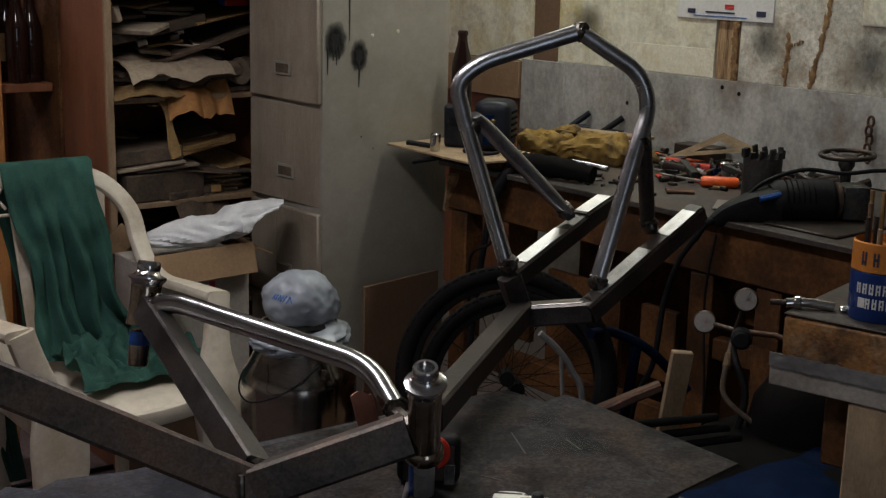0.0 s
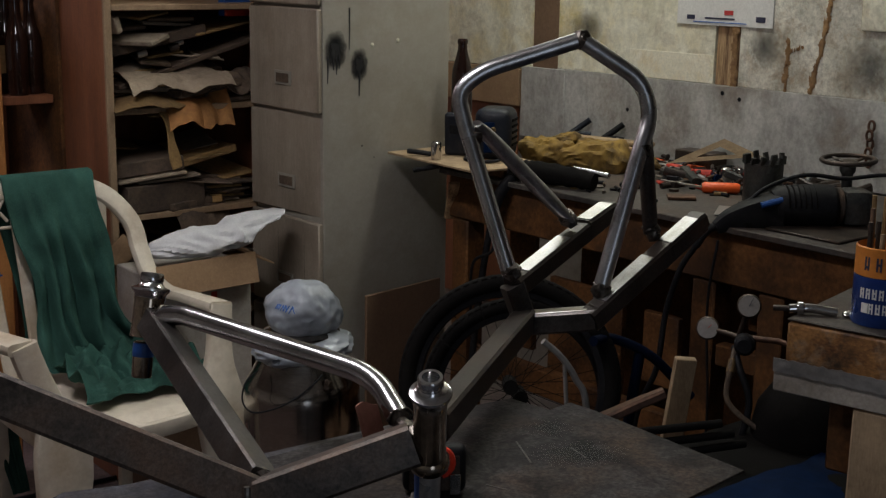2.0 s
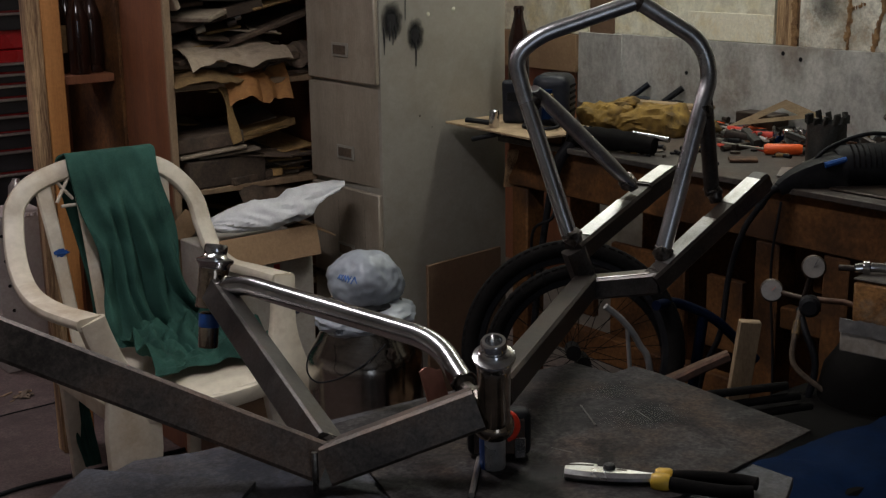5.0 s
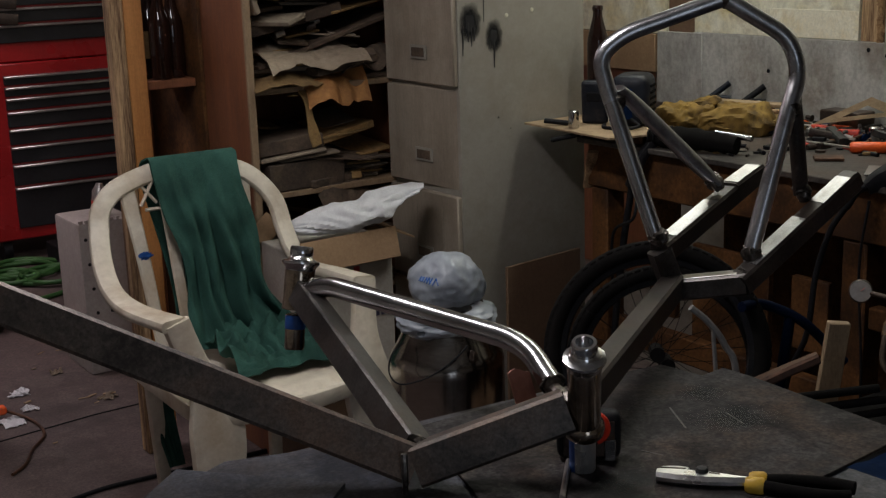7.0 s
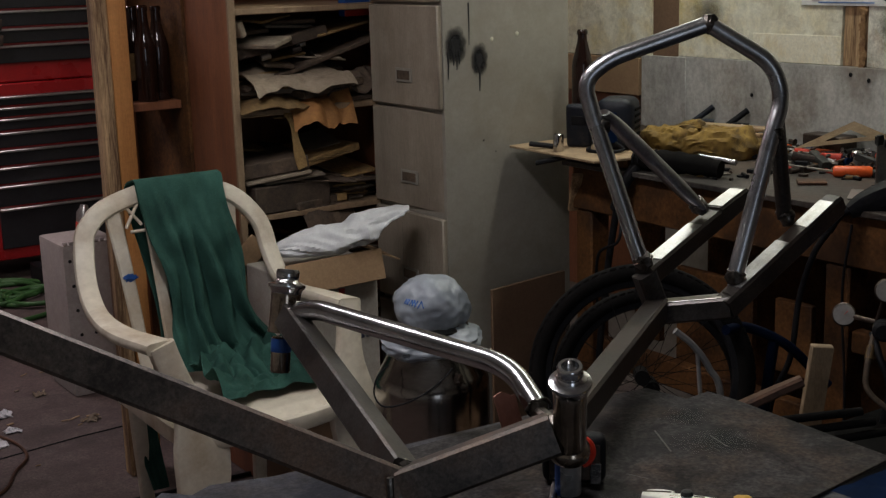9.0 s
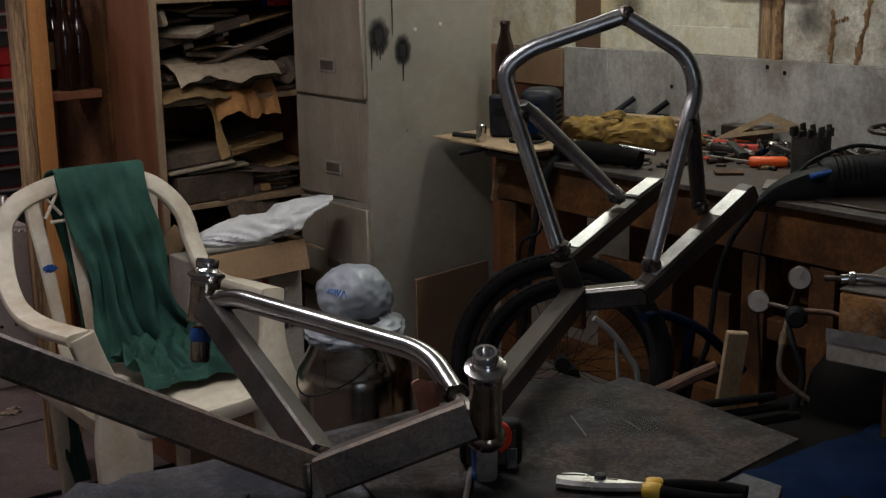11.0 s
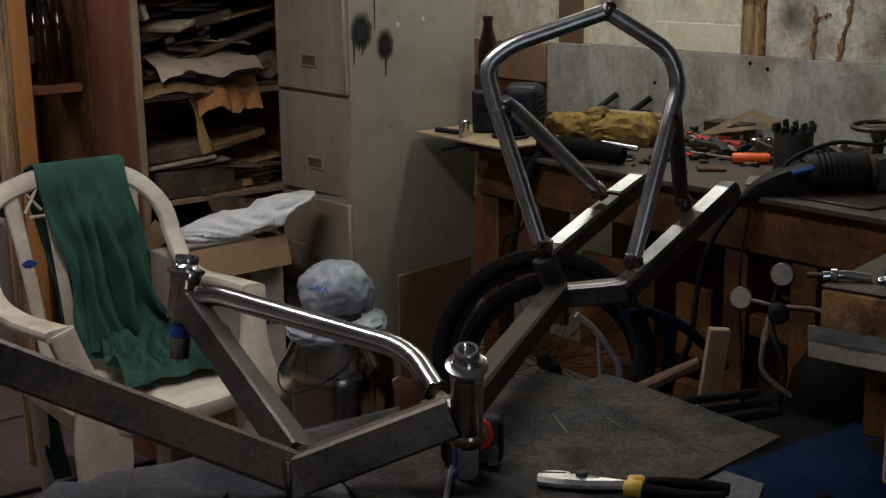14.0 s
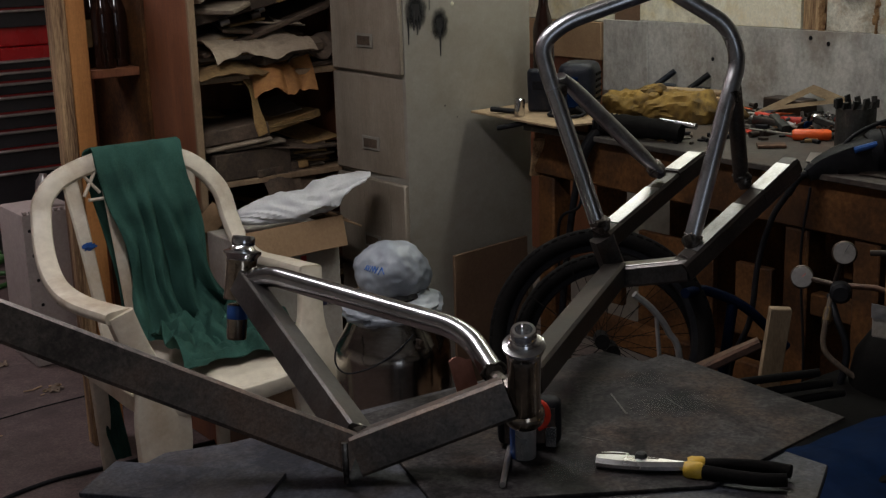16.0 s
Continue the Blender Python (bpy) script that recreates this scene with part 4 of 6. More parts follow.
for z in SHELF_Z:
    part("shelf", B(1.453, 1.95, 3.135, 3.79, z - 0.016, z, bevel=0.002), edge_wood, shelf)
part("side_panel", B(1.951, 1.968, 3.145, 3.80, 0, 1.9, bevel=0.002), shelf_wood, shelf)
part("back_panel", B(1.31, 1.97, 3.801, 3.815, 0, 1.9, bevel=0.001), shelf_wood, shelf)
# The darkness deep in the bay is put in as a dark board.
part("dark_bay_lining", B(1.424, 1.4345, 3.402, 3.80, 0, 1.9, bevel=0.001), bench_wood, shelf, "dark board standing in for the darkness inside the bay")
part("shelf", B(1.25, 1.423, 3.44, 3.64, 1.022, 1.046, bevel=0.002), shelf_wood, shelf)
part("front_post", B(1.203, 1.255, 3.37, 3.43, 0, 1.9, bevel=0.003), pine, shelf, "orange pine front post")
solo("timber_post", B(1.160, 1.200, 3.36, 3.41, 0.0, 2.5, bevel=0.005), rough_wood, "grey rough-sawn timber post", "post", kind="structure")

rng = random.Random(11)


def slab(x, y, z, sx, sy, sz, rz, ry, material, name, label, rx=0):
    ob = solo(name, B(-sx / 2, sx / 2, -sy / 2, sy / 2, 0, sz, bevel=min(0.003, sz * 0.3)), material, label, name.replace("_", " "), "shelf load")
    ob.matrix_world = pose(x, y, z, rx, ry, rz)
    return ob


def crumple(x, y, z, sx, sy, seed, amp, material, name, label, droop=0.0):
    """A creased sheet, drooping at its front edge."""
    def fn(u, v):
        p = Vector(((u - 0.5) * sx, (v - 0.5) * sy, 0))
        e = abs(noise.noise(Vector((u * 1.7 + seed, v * 1.5, seed)))) + 0.35 * abs(noise.noise(Vector((u * 5 + v * 2, v * 5 + seed, seed))))
        f = max(0.0, 0.35 - v) / 0.35
        p.z = amp * e - droop * f * f
        p.x += 0.03 * noise.noise(Vector((v * 2, seed, 0)))
        p.y += 0.05 * noise.noise(Vector((u * 1.6, 0, seed))) + 0.012 * noise.noise(Vector((u * 7, 0, seed)))
        return p + Vector((x, y, z))
    return solo(name, cloth(fn, 22, 18, 0.002), material, label, name.replace("_", " "), "shelf load")


sheet_kinds = ((sandpaper_dark, "dark_sheet", "dusty dark sheet in a stack on the shelf"), (sandpaper_tan, "tan_sheet", "tan abrasive sheet in a stack on the shelf"), (paper, "paper_sheet", "dusty pale paper on the shelf"))
for z, top in ((0.745, 0.10), (1.03, 0.09), (0.44, 0.2)):
    for cx in (1.595, 1.66, 1.75, 1.83):
        h = z + 0.0015
        while h < z + top * rng.uniform(0.6, 1.15):
            th = rng.choice((0.004, 0.008, 0.014, 0.022))
            m_, n_, l_ = sheet_kinds[rng.choices((0, 1, 2), (4, 3.4, 1.2))[0]]
            slab(cx + rng.uniform(-0.03, 0.03), 3.33 + rng.uniform(-0.06, 0.08), h, rng.uniform(0.13, 0.18), rng.uniform(0.22, 0.32), th, rng.uniform(-18, 18), rng.uniform(-7, 7), m_, n_, l_)
            h += th + rng.uniform(0.001, 0.006)
for z, top in ((0.745, 0.17), (1.03, 0.12), (1.03, 0.22), (0.745, 0.08)):
    for k in range(11):
        m_, n_, l_ = sheet_kinds[rng.choices((0, 1, 2), (4, 3, 1))[0]]
        sx = rng.uniform(0.05, 0.16)
        slab(rng.uniform(1.47 + sx * 0.62, 1.86), rng.uniform(3.24, 3.50), z + 0.02 + top * rng.random(), sx, rng.uniform(0.08, 0.22), rng.uniform(0.003, 0.012), rng.uniform(-25, 25), rng.uniform(-16, 10), m_, n_, l_, rng.uniform(-6, 10))
# named pieces of the load
slab(1.635, 3.36, 1.185, 0.30, 0.34, 0.030, -8, -12, sandpaper_dark, "pad_board", "thick dark padded board tilted across the shelf")
slab(1.73, 3.30, 1.140, 0.50, 0.22, 0.014, 4, -15, sandpaper_dark, "long_board", "long dark board propped across the shelf")
slab(1.82, 3.34, 1.232, 0.26, 0.30, 0.008, 12, -9, sandpaper_tan, "hardboard_sheet", "tan hardboard sheet on the top shelf")
slab(1.548, 3.22, 1.200, 0.09, 0.20, 0.014, 30, -12, paper, "pale_block", "pale wood block at the shelf front")
slab(1.495, 3.18, 1.225, 0.02, 0.03, 0.045, 20, -20, paper, "paper_tag", "small white paper tag")
crumple(1.64, 3.235, 1.112, 0.30, 0.30, 3, 0.045, paper, "paper_bag", "crumpled pale paper bag on the shelf", 0.045)
crumple(1.60, 3.24, 1.045, 0.30, 0.26, 9, 0.05, sandpaper_tan, "yellowed_cloth", "yellowed crumpled cloth on the shelf", 0.02)
crumple(1.70, 3.20, 1.035, 0.20, 0.20, 15, 0.06, orange_leather, "brown_rag", "brown leather rag hanging over the shelf edge", 0.07)
crumple(1.83, 3.27, 1.050, 0.20, 0.26, 22, 0.07, sandpaper_dark, "dark_rag", "dark rag bundle on the shelf", 0.0)
crumple(1.61, 3.20, 1.00, 0.045, 0.06, 31, 0.02, sandpaper_tan, "strap_end", "tan strap dangling from the shelf", 0.0)
solo("leather_strap", sweep(bmesh.new(), smooth_path([(1.600, 3.16, 1.03), (1.605, 3.125, 1.0), (1.612, 3.118, 0.93), (1.628, 3.12, 0.865)], 6), lambda k: rrect(0.028 + 0.008 * math.sin(k * 9), 0.006, 0.002)), sandpaper_tan, "tan leather strap dangling from the shelf", "strap")
slab(1.71, 3.28, 0.868, 0.25, 0.24, 0.022, 6, -9, sandpaper_tan, "book", "thick tan book lying in the shelf")
slab(1.575, 3.26, 0.850, 0.20, 0.24, 0.040, -10, -5, sandpaper_dark, "seat_pad", "dark pad with a pale edge on the shelf")
slab(1.575, 3.225, 0.838, 0.19, 0.20, 0.010, -9, -6, paper, "paper_pad", "pale paper edge under a dark pad")
for k in range(6):
    slab(1.815 + rng.uniform(-0.012, 0.012), 3.25 + rng.uniform(-0.02, 0.02), 0.748 + 0.010 * k, 0.10, 0.15, 0.007, rng.uniform(-14, 14), 0, sandpaper_tan if k % 3 else paper, "notebook", "small tan notebook in a pile on the shelf")
crumple(1.73, 3.20, 0.748, 0.17, 0.16, 41, 0.03, sandpaper_dark, "dust_sheet", "dark grey crumpled sheet over the shelf edge", 0.085)
slab(1.60, 3.24, 0.747, 0.24, 0.2, 0.075, 4, 0, sandpaper_dark, "black_case", "black flat case on the shelf")
for k, (bx, by) in enumerate(((1.56, 3.20), (1.66, 3.21), (1.69, 3.24), (1.62, 3.19))):
    solo("hose_fitting", pipe([(bx, by, 1.165 + 0.012 * k), (bx + 0.025, by - 0.005, 1.172 + 0.012 * k)], 0.010, 12), mill_steel if k % 2 else alloy, "grey metal fitting on the shelf", "fitting", "fittings")
slab(1.885, 3.24, 1.262, 0.10, 0.03, 0.08, 10, 0, blue_plastic, "blue_box", "small blue and red box on the top shelf")
slab(1.885, 3.222, 1.262, 0.10, 0.004, 0.018, 10, 0, red_plastic, "red_strip", "red strip of a small box on the top shelf")

# ---- bottles ----


def bottle(x, y, z, h=0.24, r=0.031, name="beer_bottle", label="empty brown glass beer bottle", tag=False, shoulder=0.55):
    b = thing(name, (x, y, z), label, "bottle", "bottles")
    part("glass", lathe([(r * 0.85, 0), (r, 0.006), (r, h * shoulder), (r * 0.95, h * (shoulder + 0.05)), (r * 0.80, h * (shoulder + 0.11)), (r * 0.58, h * (shoulder + 0.19)), (r * 0.46, h * min(0.90, shoulder + 0.29)), (r * 0.43, h * 0.95), (r * 0.50, h * 0.955), (r * 0.50, h * 0.985), (r * 0.40, h)], (x, y, z), (0, 0, 1), 24), bottle_glass, b)
    if tag:
        part("paper_label", lathe([(r * 1.01, h * 0.22), (r * 1.02, h * 0.23), (r * 1.02, h * 0.5), (r * 1.01, h * 0.51)], (x, y, z), (0, 0, 1), 24), sandpaper_tan, b, "yellowed paper label")
    return b


for bx, by, tag in ((1.300, 3.53, True), (1.340, 3.475, False), (1.389, 3.50, False), (1.352, 3.585, False), (1.390, 3.60, False)):
    bottle(bx, by, 1.0462, 0.262, tag=tag)

# ---- garden chair with towel ----
chair = thing("garden_chair", (1.2, 2.75, 0), "dirty white plastic garden armchair", "chair")


def seat_fn(u, v):
    x = 0.975 + 0.43 * u
    dip = -0.012 * math.sin(math.pi * u) * math.sin(math.pi * min(1, v * 1.1))
    lip = -0.035 * max(0, 0.12 - v) / 0.12
    return Vector((x, 2.485 + 0.46 * v + 0.018 * math.sin(math.pi * u) * (-1 if v < 0.5 else 0) * (1 - v), 0.438 + dip + lip))


part("seat", cloth(seat_fn, 16, 18, 0.006), resin, chair)
part("seat_rim", sweep(bmesh.new(), smooth_path([(0.985, 2.93, 0.42), (0.975, 2.70, 0.425), (0.985, 2.52, 0.418), (1.05, 2.478, 0.414), (1.19, 2.466, 0.412), (1.33, 2.482, 0.414), (1.398, 2.53, 0.418), (1.405, 2.72, 0.425), (1.40, 2.93, 0.42)], 6), rrect(0.020, 0.040, 0.006)), resin, chair)
arch = [(0.935, 2.494, 0.644), (0.904, 2.638, 0.646), (0.906, 2.775, 0.656), (0.923, 2.887, 0.7), (0.945, 2.956, 0.775), (0.965, 2.975, 0.825), (1.03, 2.99, 0.868), (1.185, 3.0, 0.897), (1.33, 2.99, 0.867), (1.405, 2.964, 0.791), (1.414, 2.923, 0.711), (1.413, 2.872, 0.658), (1.413, 2.791, 0.635), (1.427, 2.683, 0.635), (1.442, 2.574, 0.635)]
part("arm_and_back_frame", sweep(bmesh.new(), smooth_path(arch, 8), lambda k: rrect(0.048 + 0.020 * max(0, abs(2 * k - 1) - 0.72) / 0.28, 0.026, 0.010)), resin, chair)
for x0, x1, w in ((1.025, 1.065, 0.040), (1.12, 1.135, 0.036), (1.235, 1.225, 0.036), (1.34, 1.305, 0.040)):
    part("back_slat", sweep(bmesh.new(), smooth_path([(x0 + (x1 - x0) * 0.1, 2.985, 0.880 - 0.25 * abs(x0 - 1.185) ** 1.4), (x0 + (x1 - x0) * 0.5, 2.955, 0.70), (x1, 2.915, 0.44)], 6), lambda k, w=w: rrect(w * (1 - 0.25 * k), 0.010, 0.004)), resin, chair)
for a, b in (((1.06, 2.985, 0.868), (1.10, 2.975, 0.815)), ((1.10, 2.985, 0.875), (1.06, 2.975, 0.81)), ((1.07, 2.973, 0.80), (1.12, 2.973, 0.80))):
    part("back_lattice", bar(a, b, 0.010, 0.008, 0.003), resin, chair)
legs = (((0.938, 2.500, 0.648), (1.008, 2.486, 0.38), (0.962, 2.475, 0.0)), ((1.443, 2.582, 0.640), (1.412, 2.53, 0.40), (1.455, 2.515, 0.0)))
for pts in legs:
    part("front_leg", sweep(bmesh.new(), smooth_path(pts, 8), lambda k: rrect(0.060 + 0.070 * math.exp(-((k - 0.50) / (0.16 if k < 0.5 else 0.34)) ** 2) - 0.006 * k, 0.030, 0.009)), resin, chair)
for pts in (((1.03, 2.93, 0.41), (1.052, 2.97, 0.2), (1.068, 2.99, 0.0)), ((1.36, 2.92, 0.41), (1.365, 2.95, 0.2), (1.37, 2.97, 0.0))):
    part("rear_leg", sweep(bmesh.new(), smooth_path(pts, 8), lambda k: rrect(0.040 - 0.008 * k, 0.028, 0.008)), resin, chair)
part("paint_smear", lump((1.050, 2.947, 0.692), (0.017, 0.0030, 0.009), 5, 0.7, 2, 3), blue_plastic, chair, "blue paint smear")

TOWEL = [(2.952, 0.125, 1.088, 0.040), (2.960, 0.36, 1.064, 0.065), (3.01, 0.50, 1.19, 0.10), (3.035, 0.85, 1.196, 0.215), (2.998, 0.922, 1.203, 0.225), (2.962, 0.890, 1.205, 0.225),
         (2.935, 0.80, 1.208, 0.220), (2.915, 0.68, 1.222, 0.205), (2.890, 0.56, 1.230, 0.220), (2.850, 0.478, 1.252, 0.255), (2.76, 0.457, 1.272, 0.305), (2.66, 0.454, 1.280, 0.335), (2.60, 0.452, 1.268, 0.31)]


def towel_fn(u, v):
    k = v * (len(TOWEL) - 1)
    i = min(int(k), len(TOWEL) - 2)
    f = k - i
    q = [TOWEL[max(0, min(len(TOWEL) - 1, i + d))] for d in (-1, 0, 1, 2)]
    y, z, xc, w = [0.5 * (2 * b + (c - a) * f + (2 * a - 5 * b + 4 * c - d) * f * f + (3 * b - a - 3 * c + d) * f ** 3) for a, b, c, d in zip(*q)]
    s = min(1.0, max(0.0, (v - 0.42) / 0.3))
    side = u - 0.5
    fold = (0.006 * math.sin(u * 10 + v * 9 + 3 * noise.noise(Vector((u, v * 4, 1)))) + 0.003 * math.sin(u * 11 - v * 12 + 2 * noise.noise(Vector((u * 2, v * 5, 8)))) + 0.004 * math.sin(u * 29 - v * 11 + 1) + 0.020 * abs(noise.noise(Vector((u * 2 + v * 4, v * 5 - u * 2, 2)))) + 0.008 * noise.noise(Vector((u * 13, v * 15, 4)))) * (0.45 + 1.5 * s)
    for c0, c1, wid, deep in ((0.36, 0.30, 0.050, 0.020), (0.50, 0.62, 0.040, 0.026), (0.64, 0.92, 0.045, 0.022), (0.20, 0.12, 0.06, 0.012), (0.80, 0.70, 0.05, 0.014)):
        c = c0 + (c1 - c0) * max(0.0, v - 0.48) / 0.30 + 0.02 * math.sin(9 * v + c0 * 20)
        grow = min(1.0, max(0.0, (v - 0.47) / 0.14)) * min(1.0, max(0.0, (0.86 - v) / 0.08))
        fold -= deep * grow * math.exp(-((u - c) / wid) ** 2)
        fold += 0.5 * deep * grow * math.exp(-((u - c - 1.9 * wid) / (wid * 1.2)) ** 2)
    p = Vector((xc + side * w * (1 + 0.14 * noise.noise(Vector((v * 8, 1 if side > 0 else 4, 3)))) + 0.022 * s * noise.noise(Vector((u * 3, v * 9, 5))), y, z))
    if v < 0.78:
        p.y -= fold if v > 0.36 else -abs(fold) * 0.5
        p.y -= 0.02 * s
    else:
        p.z += (abs(fold) * 1.2 + 0.052 * abs(noise.noise(Vector((u * 4 + 2 * v, v * 9, 9)))) + 0.055 * abs(noise.noise(Vector((u * 6 + v * 9, v * 26, 3))))) * (1 - 0.85 * max(0.0, (v - 0.90) / 0.10))
        p.y += 0.05 * side * math.sin(u * 6) * (v - 0.78) * 4 + 0.03 * noise.noise(Vector((u * 5, 3, 3)))
    return p


towel = solo("green_towel", cloth(towel_fn, 70, 150, 0.004), green_cloth, "dark green towel draped over the garden chair", "towel")
for ob in (chair, towel):
    ob.location.z *= 0.984
    ob.scale.z = 0.984

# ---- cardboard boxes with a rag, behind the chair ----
def scaled_from_eye(ob):
    """Scaled 1.09 about the camera's eye, so its place in view holds."""
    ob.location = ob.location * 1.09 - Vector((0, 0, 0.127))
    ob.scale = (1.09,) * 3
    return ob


crate = thing("cardboard_box", (1.45, 2.74, 0.33), "open cardboard box with drooping flaps", "box")
part("body", B(1.30, 1.565, 2.64, 2.82, 0.33, 0.70, bevel=0.003), white_carton, crate, "white printed carton side")
part("flap", B(-0.135, 0.135, -0.004, 0.0, -0.075, 0.0, bevel=0.001, m=pose(1.437, 2.626, 0.730, -14, 0, 3)), carton, crate)
part("flap", B(-0.0, 0.085, -0.10, 0.10, -0.002, 0.002, bevel=0.001, m=pose(1.563, 2.74, 0.728, 0, 24, -8)), carton, crate)
part("flap", facing_bar((1.300, 2.84, 0.700), (1.352, 2.84, 0.745), 0.004, 0.055, (-0.35, -1, 0.3), 0.001), carton, crate)
for z, w in ((0.645, 0.03), (0.60, 0.02)):
    part("print", B(1.455, 1.47, 2.6375, 2.6395, z - w, z, bevel=0), ink_red if w > 0.025 else ink_dark, crate)
for k in range(5):
    part("print", B(1.475 + 0.017 * k, 1.486 + 0.017 * k, 2.6375, 2.6395, 0.512, 0.530, bevel=0), ink_dark, crate)
scaled_from_eye(crate)
solo("lower_box", B(1.43, 1.74, 2.885, 3.09, 0.0, 0.232, bevel=0.004), dark_carton, "dark cardboard box on the floor", "box")


def rag_fn(u, v):
    """A bunched roll of cloth, pinched, then fanning out to a pointed corner."""
    a = 2 * math.pi * v
    x = 1.318 + 0.300 * u
    belly = 0.040 * math.sin(math.pi * min(1.0, u / 0.86)) ** 0.5 if u < 0.78 else 0.0
    fan = 0.042 * min(1.0, max(0.0, (u - 0.40) / 0.3)) * (1 - 0.20 * max(0.0, u - 0.84) / 0.16)
    r = max(0.0015, belly, fan)
    r *= 1 + 0.22 * noise.noise(Vector((u * 5, math.cos(a), math.sin(a)))) - 0.42 * abs(noise.noise(Vector((u * 5.5 + 1.2 * math.sin(a), 1.2 * math.cos(a), 1.2 * math.sin(a) + 4))))
    flat = 1.0 - 0.55 * max(0.0, u - 0.7) / 0.3
    y = 2.70 - 0.05 * u + 1.5 * r * math.cos(a)
    z = 0.748 + 0.022 * u + 0.10 * max(0, u - 0.62) + flat * r * math.sin(a) * (1.0 if math.sin(a) > 0 else 0.8)
    return Vector((x + 0.045 * max(0.0, u - 0.75) * 4 * math.sin(a) + 0.006 * noise.noise(Vector((u * 9, a, 2))), y, max(z, 0.733)))


scaled_from_eye(solo("white_rag", cloth(rag_fn, 60, 44, 0.003), white_cloth, "crumpled white rag on the open cardboard box", "rag"))

# ---- milk can with a plastic bag ----
mc = thing("milk_can", (1.468, 2.20, 0), "brushed stainless steel milk can", "milk can")
part("body", lathe([(0.118, 0), (0.124, 0.01), (0.124, 0.515), (0.1235, 0.530), (0.121, 0.541), (0.115, 0.552), (0.104, 0.570), (0.092, 0.593), (0.085, 0.612), (0.083, 0.632)], (1.433, 2.218, 0), (0, 0, 1), 64), can_steel, mc)
part("lid", lathe([(0.080, 0), (0.082, 0.006), (0.082, 0.02), (0.06, 0.03)], (1.433, 2.218, 0.632), (0, 0, 1), 40), can_steel, mc)
part("bail_handle", pipe(smooth_path([(1.406, 2.100, 0.590), (1.3885, 2.100, 0.576), (1.353, 2.112, 0.549), (1.316, 2.132, 0.528), (1.276, 2.158, 0.520), (1.262, 2.175, 0.543), (1.274, 2.180, 0.580), (1.315, 2.200, 0.590)], 8), 0.0018, 8), black_plastic, mc, "thin wire bail handle")
part("handle_ear", lump((1.425, 2.105, 0.560), (0.010, 0.008, 0.014), 3, 0.5, 3, 3), mill_steel, mc)


def lump_point(centre, radii, seed, amp, freq, fine, d):
    """The place on such a mass that lies in the direction d from its centre."""
    d = Vector(d).normalized()
    k = 1 + amp * noise.noise(d * freq + Vector((seed, 0, 0))) + amp * 0.5 * noise.noise(d * freq * 2.7 + Vector((0, seed, 0)))
    k -= amp * fine * abs(noise.noise(d * freq * 5 + Vector((seed, seed, 0))))
    return Vector(centre) + Vector((d.x * radii[0] * k, d.y * radii[1] * k, d.z * radii[2] * k)) + d * 0.0006


bag = thing("plastic_bag", (1.434, 2.218, 0.60), "crumpled white plastic shopping bag over the milk can", "bag")
FILM = ((1.4367, 2.2175, 0.694), (0.080, 0.084, 0.067), 21, 0.10, 1.7, 0.25)
part("film", lump(FILM[0], FILM[1], FILM[2], FILM[3], FILM[4], 5, None, FILM[5]), bag_film, bag)
part("film_skirt", lump((1.432, 2.216, 0.622), (0.112, 0.112, 0.040), 33, 0.16, 1.6, 5, None, 0.25), bag_film, bag, "crumpled lower edge of the bag")
for k in range(7):
    for lean, off in ((0.05, -0.045), (-0.05, 0.04)):
        if k in (2, 5) and off > 0:
            continue
        side, tall = -1.12 + 0.135 * k + off, 0.62 - 0.040 * k
        ends = [lump_point(*FILM, Vector((-0.55 + 0.83 * (side + lean * e), -0.83 - 0.56 * (side + lean * e), tall + 0.13 * e))) for e in (-1.0, 1.0)]
        part("print", bar(ends[0], ends[1], 0.0030, 0.0016, 0.0005), ink_blue, bag)

# ---- workbench ----
BZ = 0.88
bench = thing("workbench", (2.5, 2.0, 0), "cluttered dark wooden workbench along the wall", "workbench")
part("benchtop", B(2.16, 2.79, 0.3, 2.655, BZ - 0.014, BZ, bevel=0.002), bench_top_m, bench, "oily steel-covered bench top")
part("front_rail", B(2.185, 2.22, 0.3, 2.64, 0.748, BZ - 0.016, bevel=0.004), bench_wood, bench)
for y in (2.60, 1.765, 1.585, 0.6):
    part("post", B(2.19, 2.255, y - 0.032, y + 0.032, 0, 0.746, bevel=0.005), bench_wood, bench)
for y in (2.60, 1.6, 0.6):
    part("post", B(2.70, 2.765, y - 0.032, y + 0.032, 0, BZ - 0.016, bevel=0.005), bench_wood, bench)
part("lower_rail", B(2.20, 2.235, 0.63, 1.73, 0.555, 0.605, bevel=0.004), bench_wood, bench)
part("lower_rail", B(2.20, 2.235, 1.80, 2.565, 0.33, 0.40, bevel=0.004), bench_wood, bench)
part("end_brace", bar((2.20, 2.655, 0.74), (2.17, 2.60, 0.845), 0.03, 0.012, 0.003), rough_wood, bench)
part("back_board", B(2.66, 2.685, 0.3, 2.60, 0.05, 0.70, bevel=0.003), bench_wood, bench)
for y0, y1, z0, z1 in ((1.92, 2.03, 0.42, 0.60), (2.10, 2.36, 0.34, 0.62), (1.62, 1.72, 0.62, 0.73), (2.42, 2.52, 0.40, 0.80)):
    part("under_board", B(2.30, 2.32, y0, y1, z0, z1, bevel=0.003), bench_wood, bench)
for k in range(3):
    part("diagonal_brace", bar((2.21, 1.50 - 0.09 * k, 0.84), (2.22, 1.43 - 0.09 * k, 0.70), 0.035, 0.02, 0.003), bench_wood, bench)

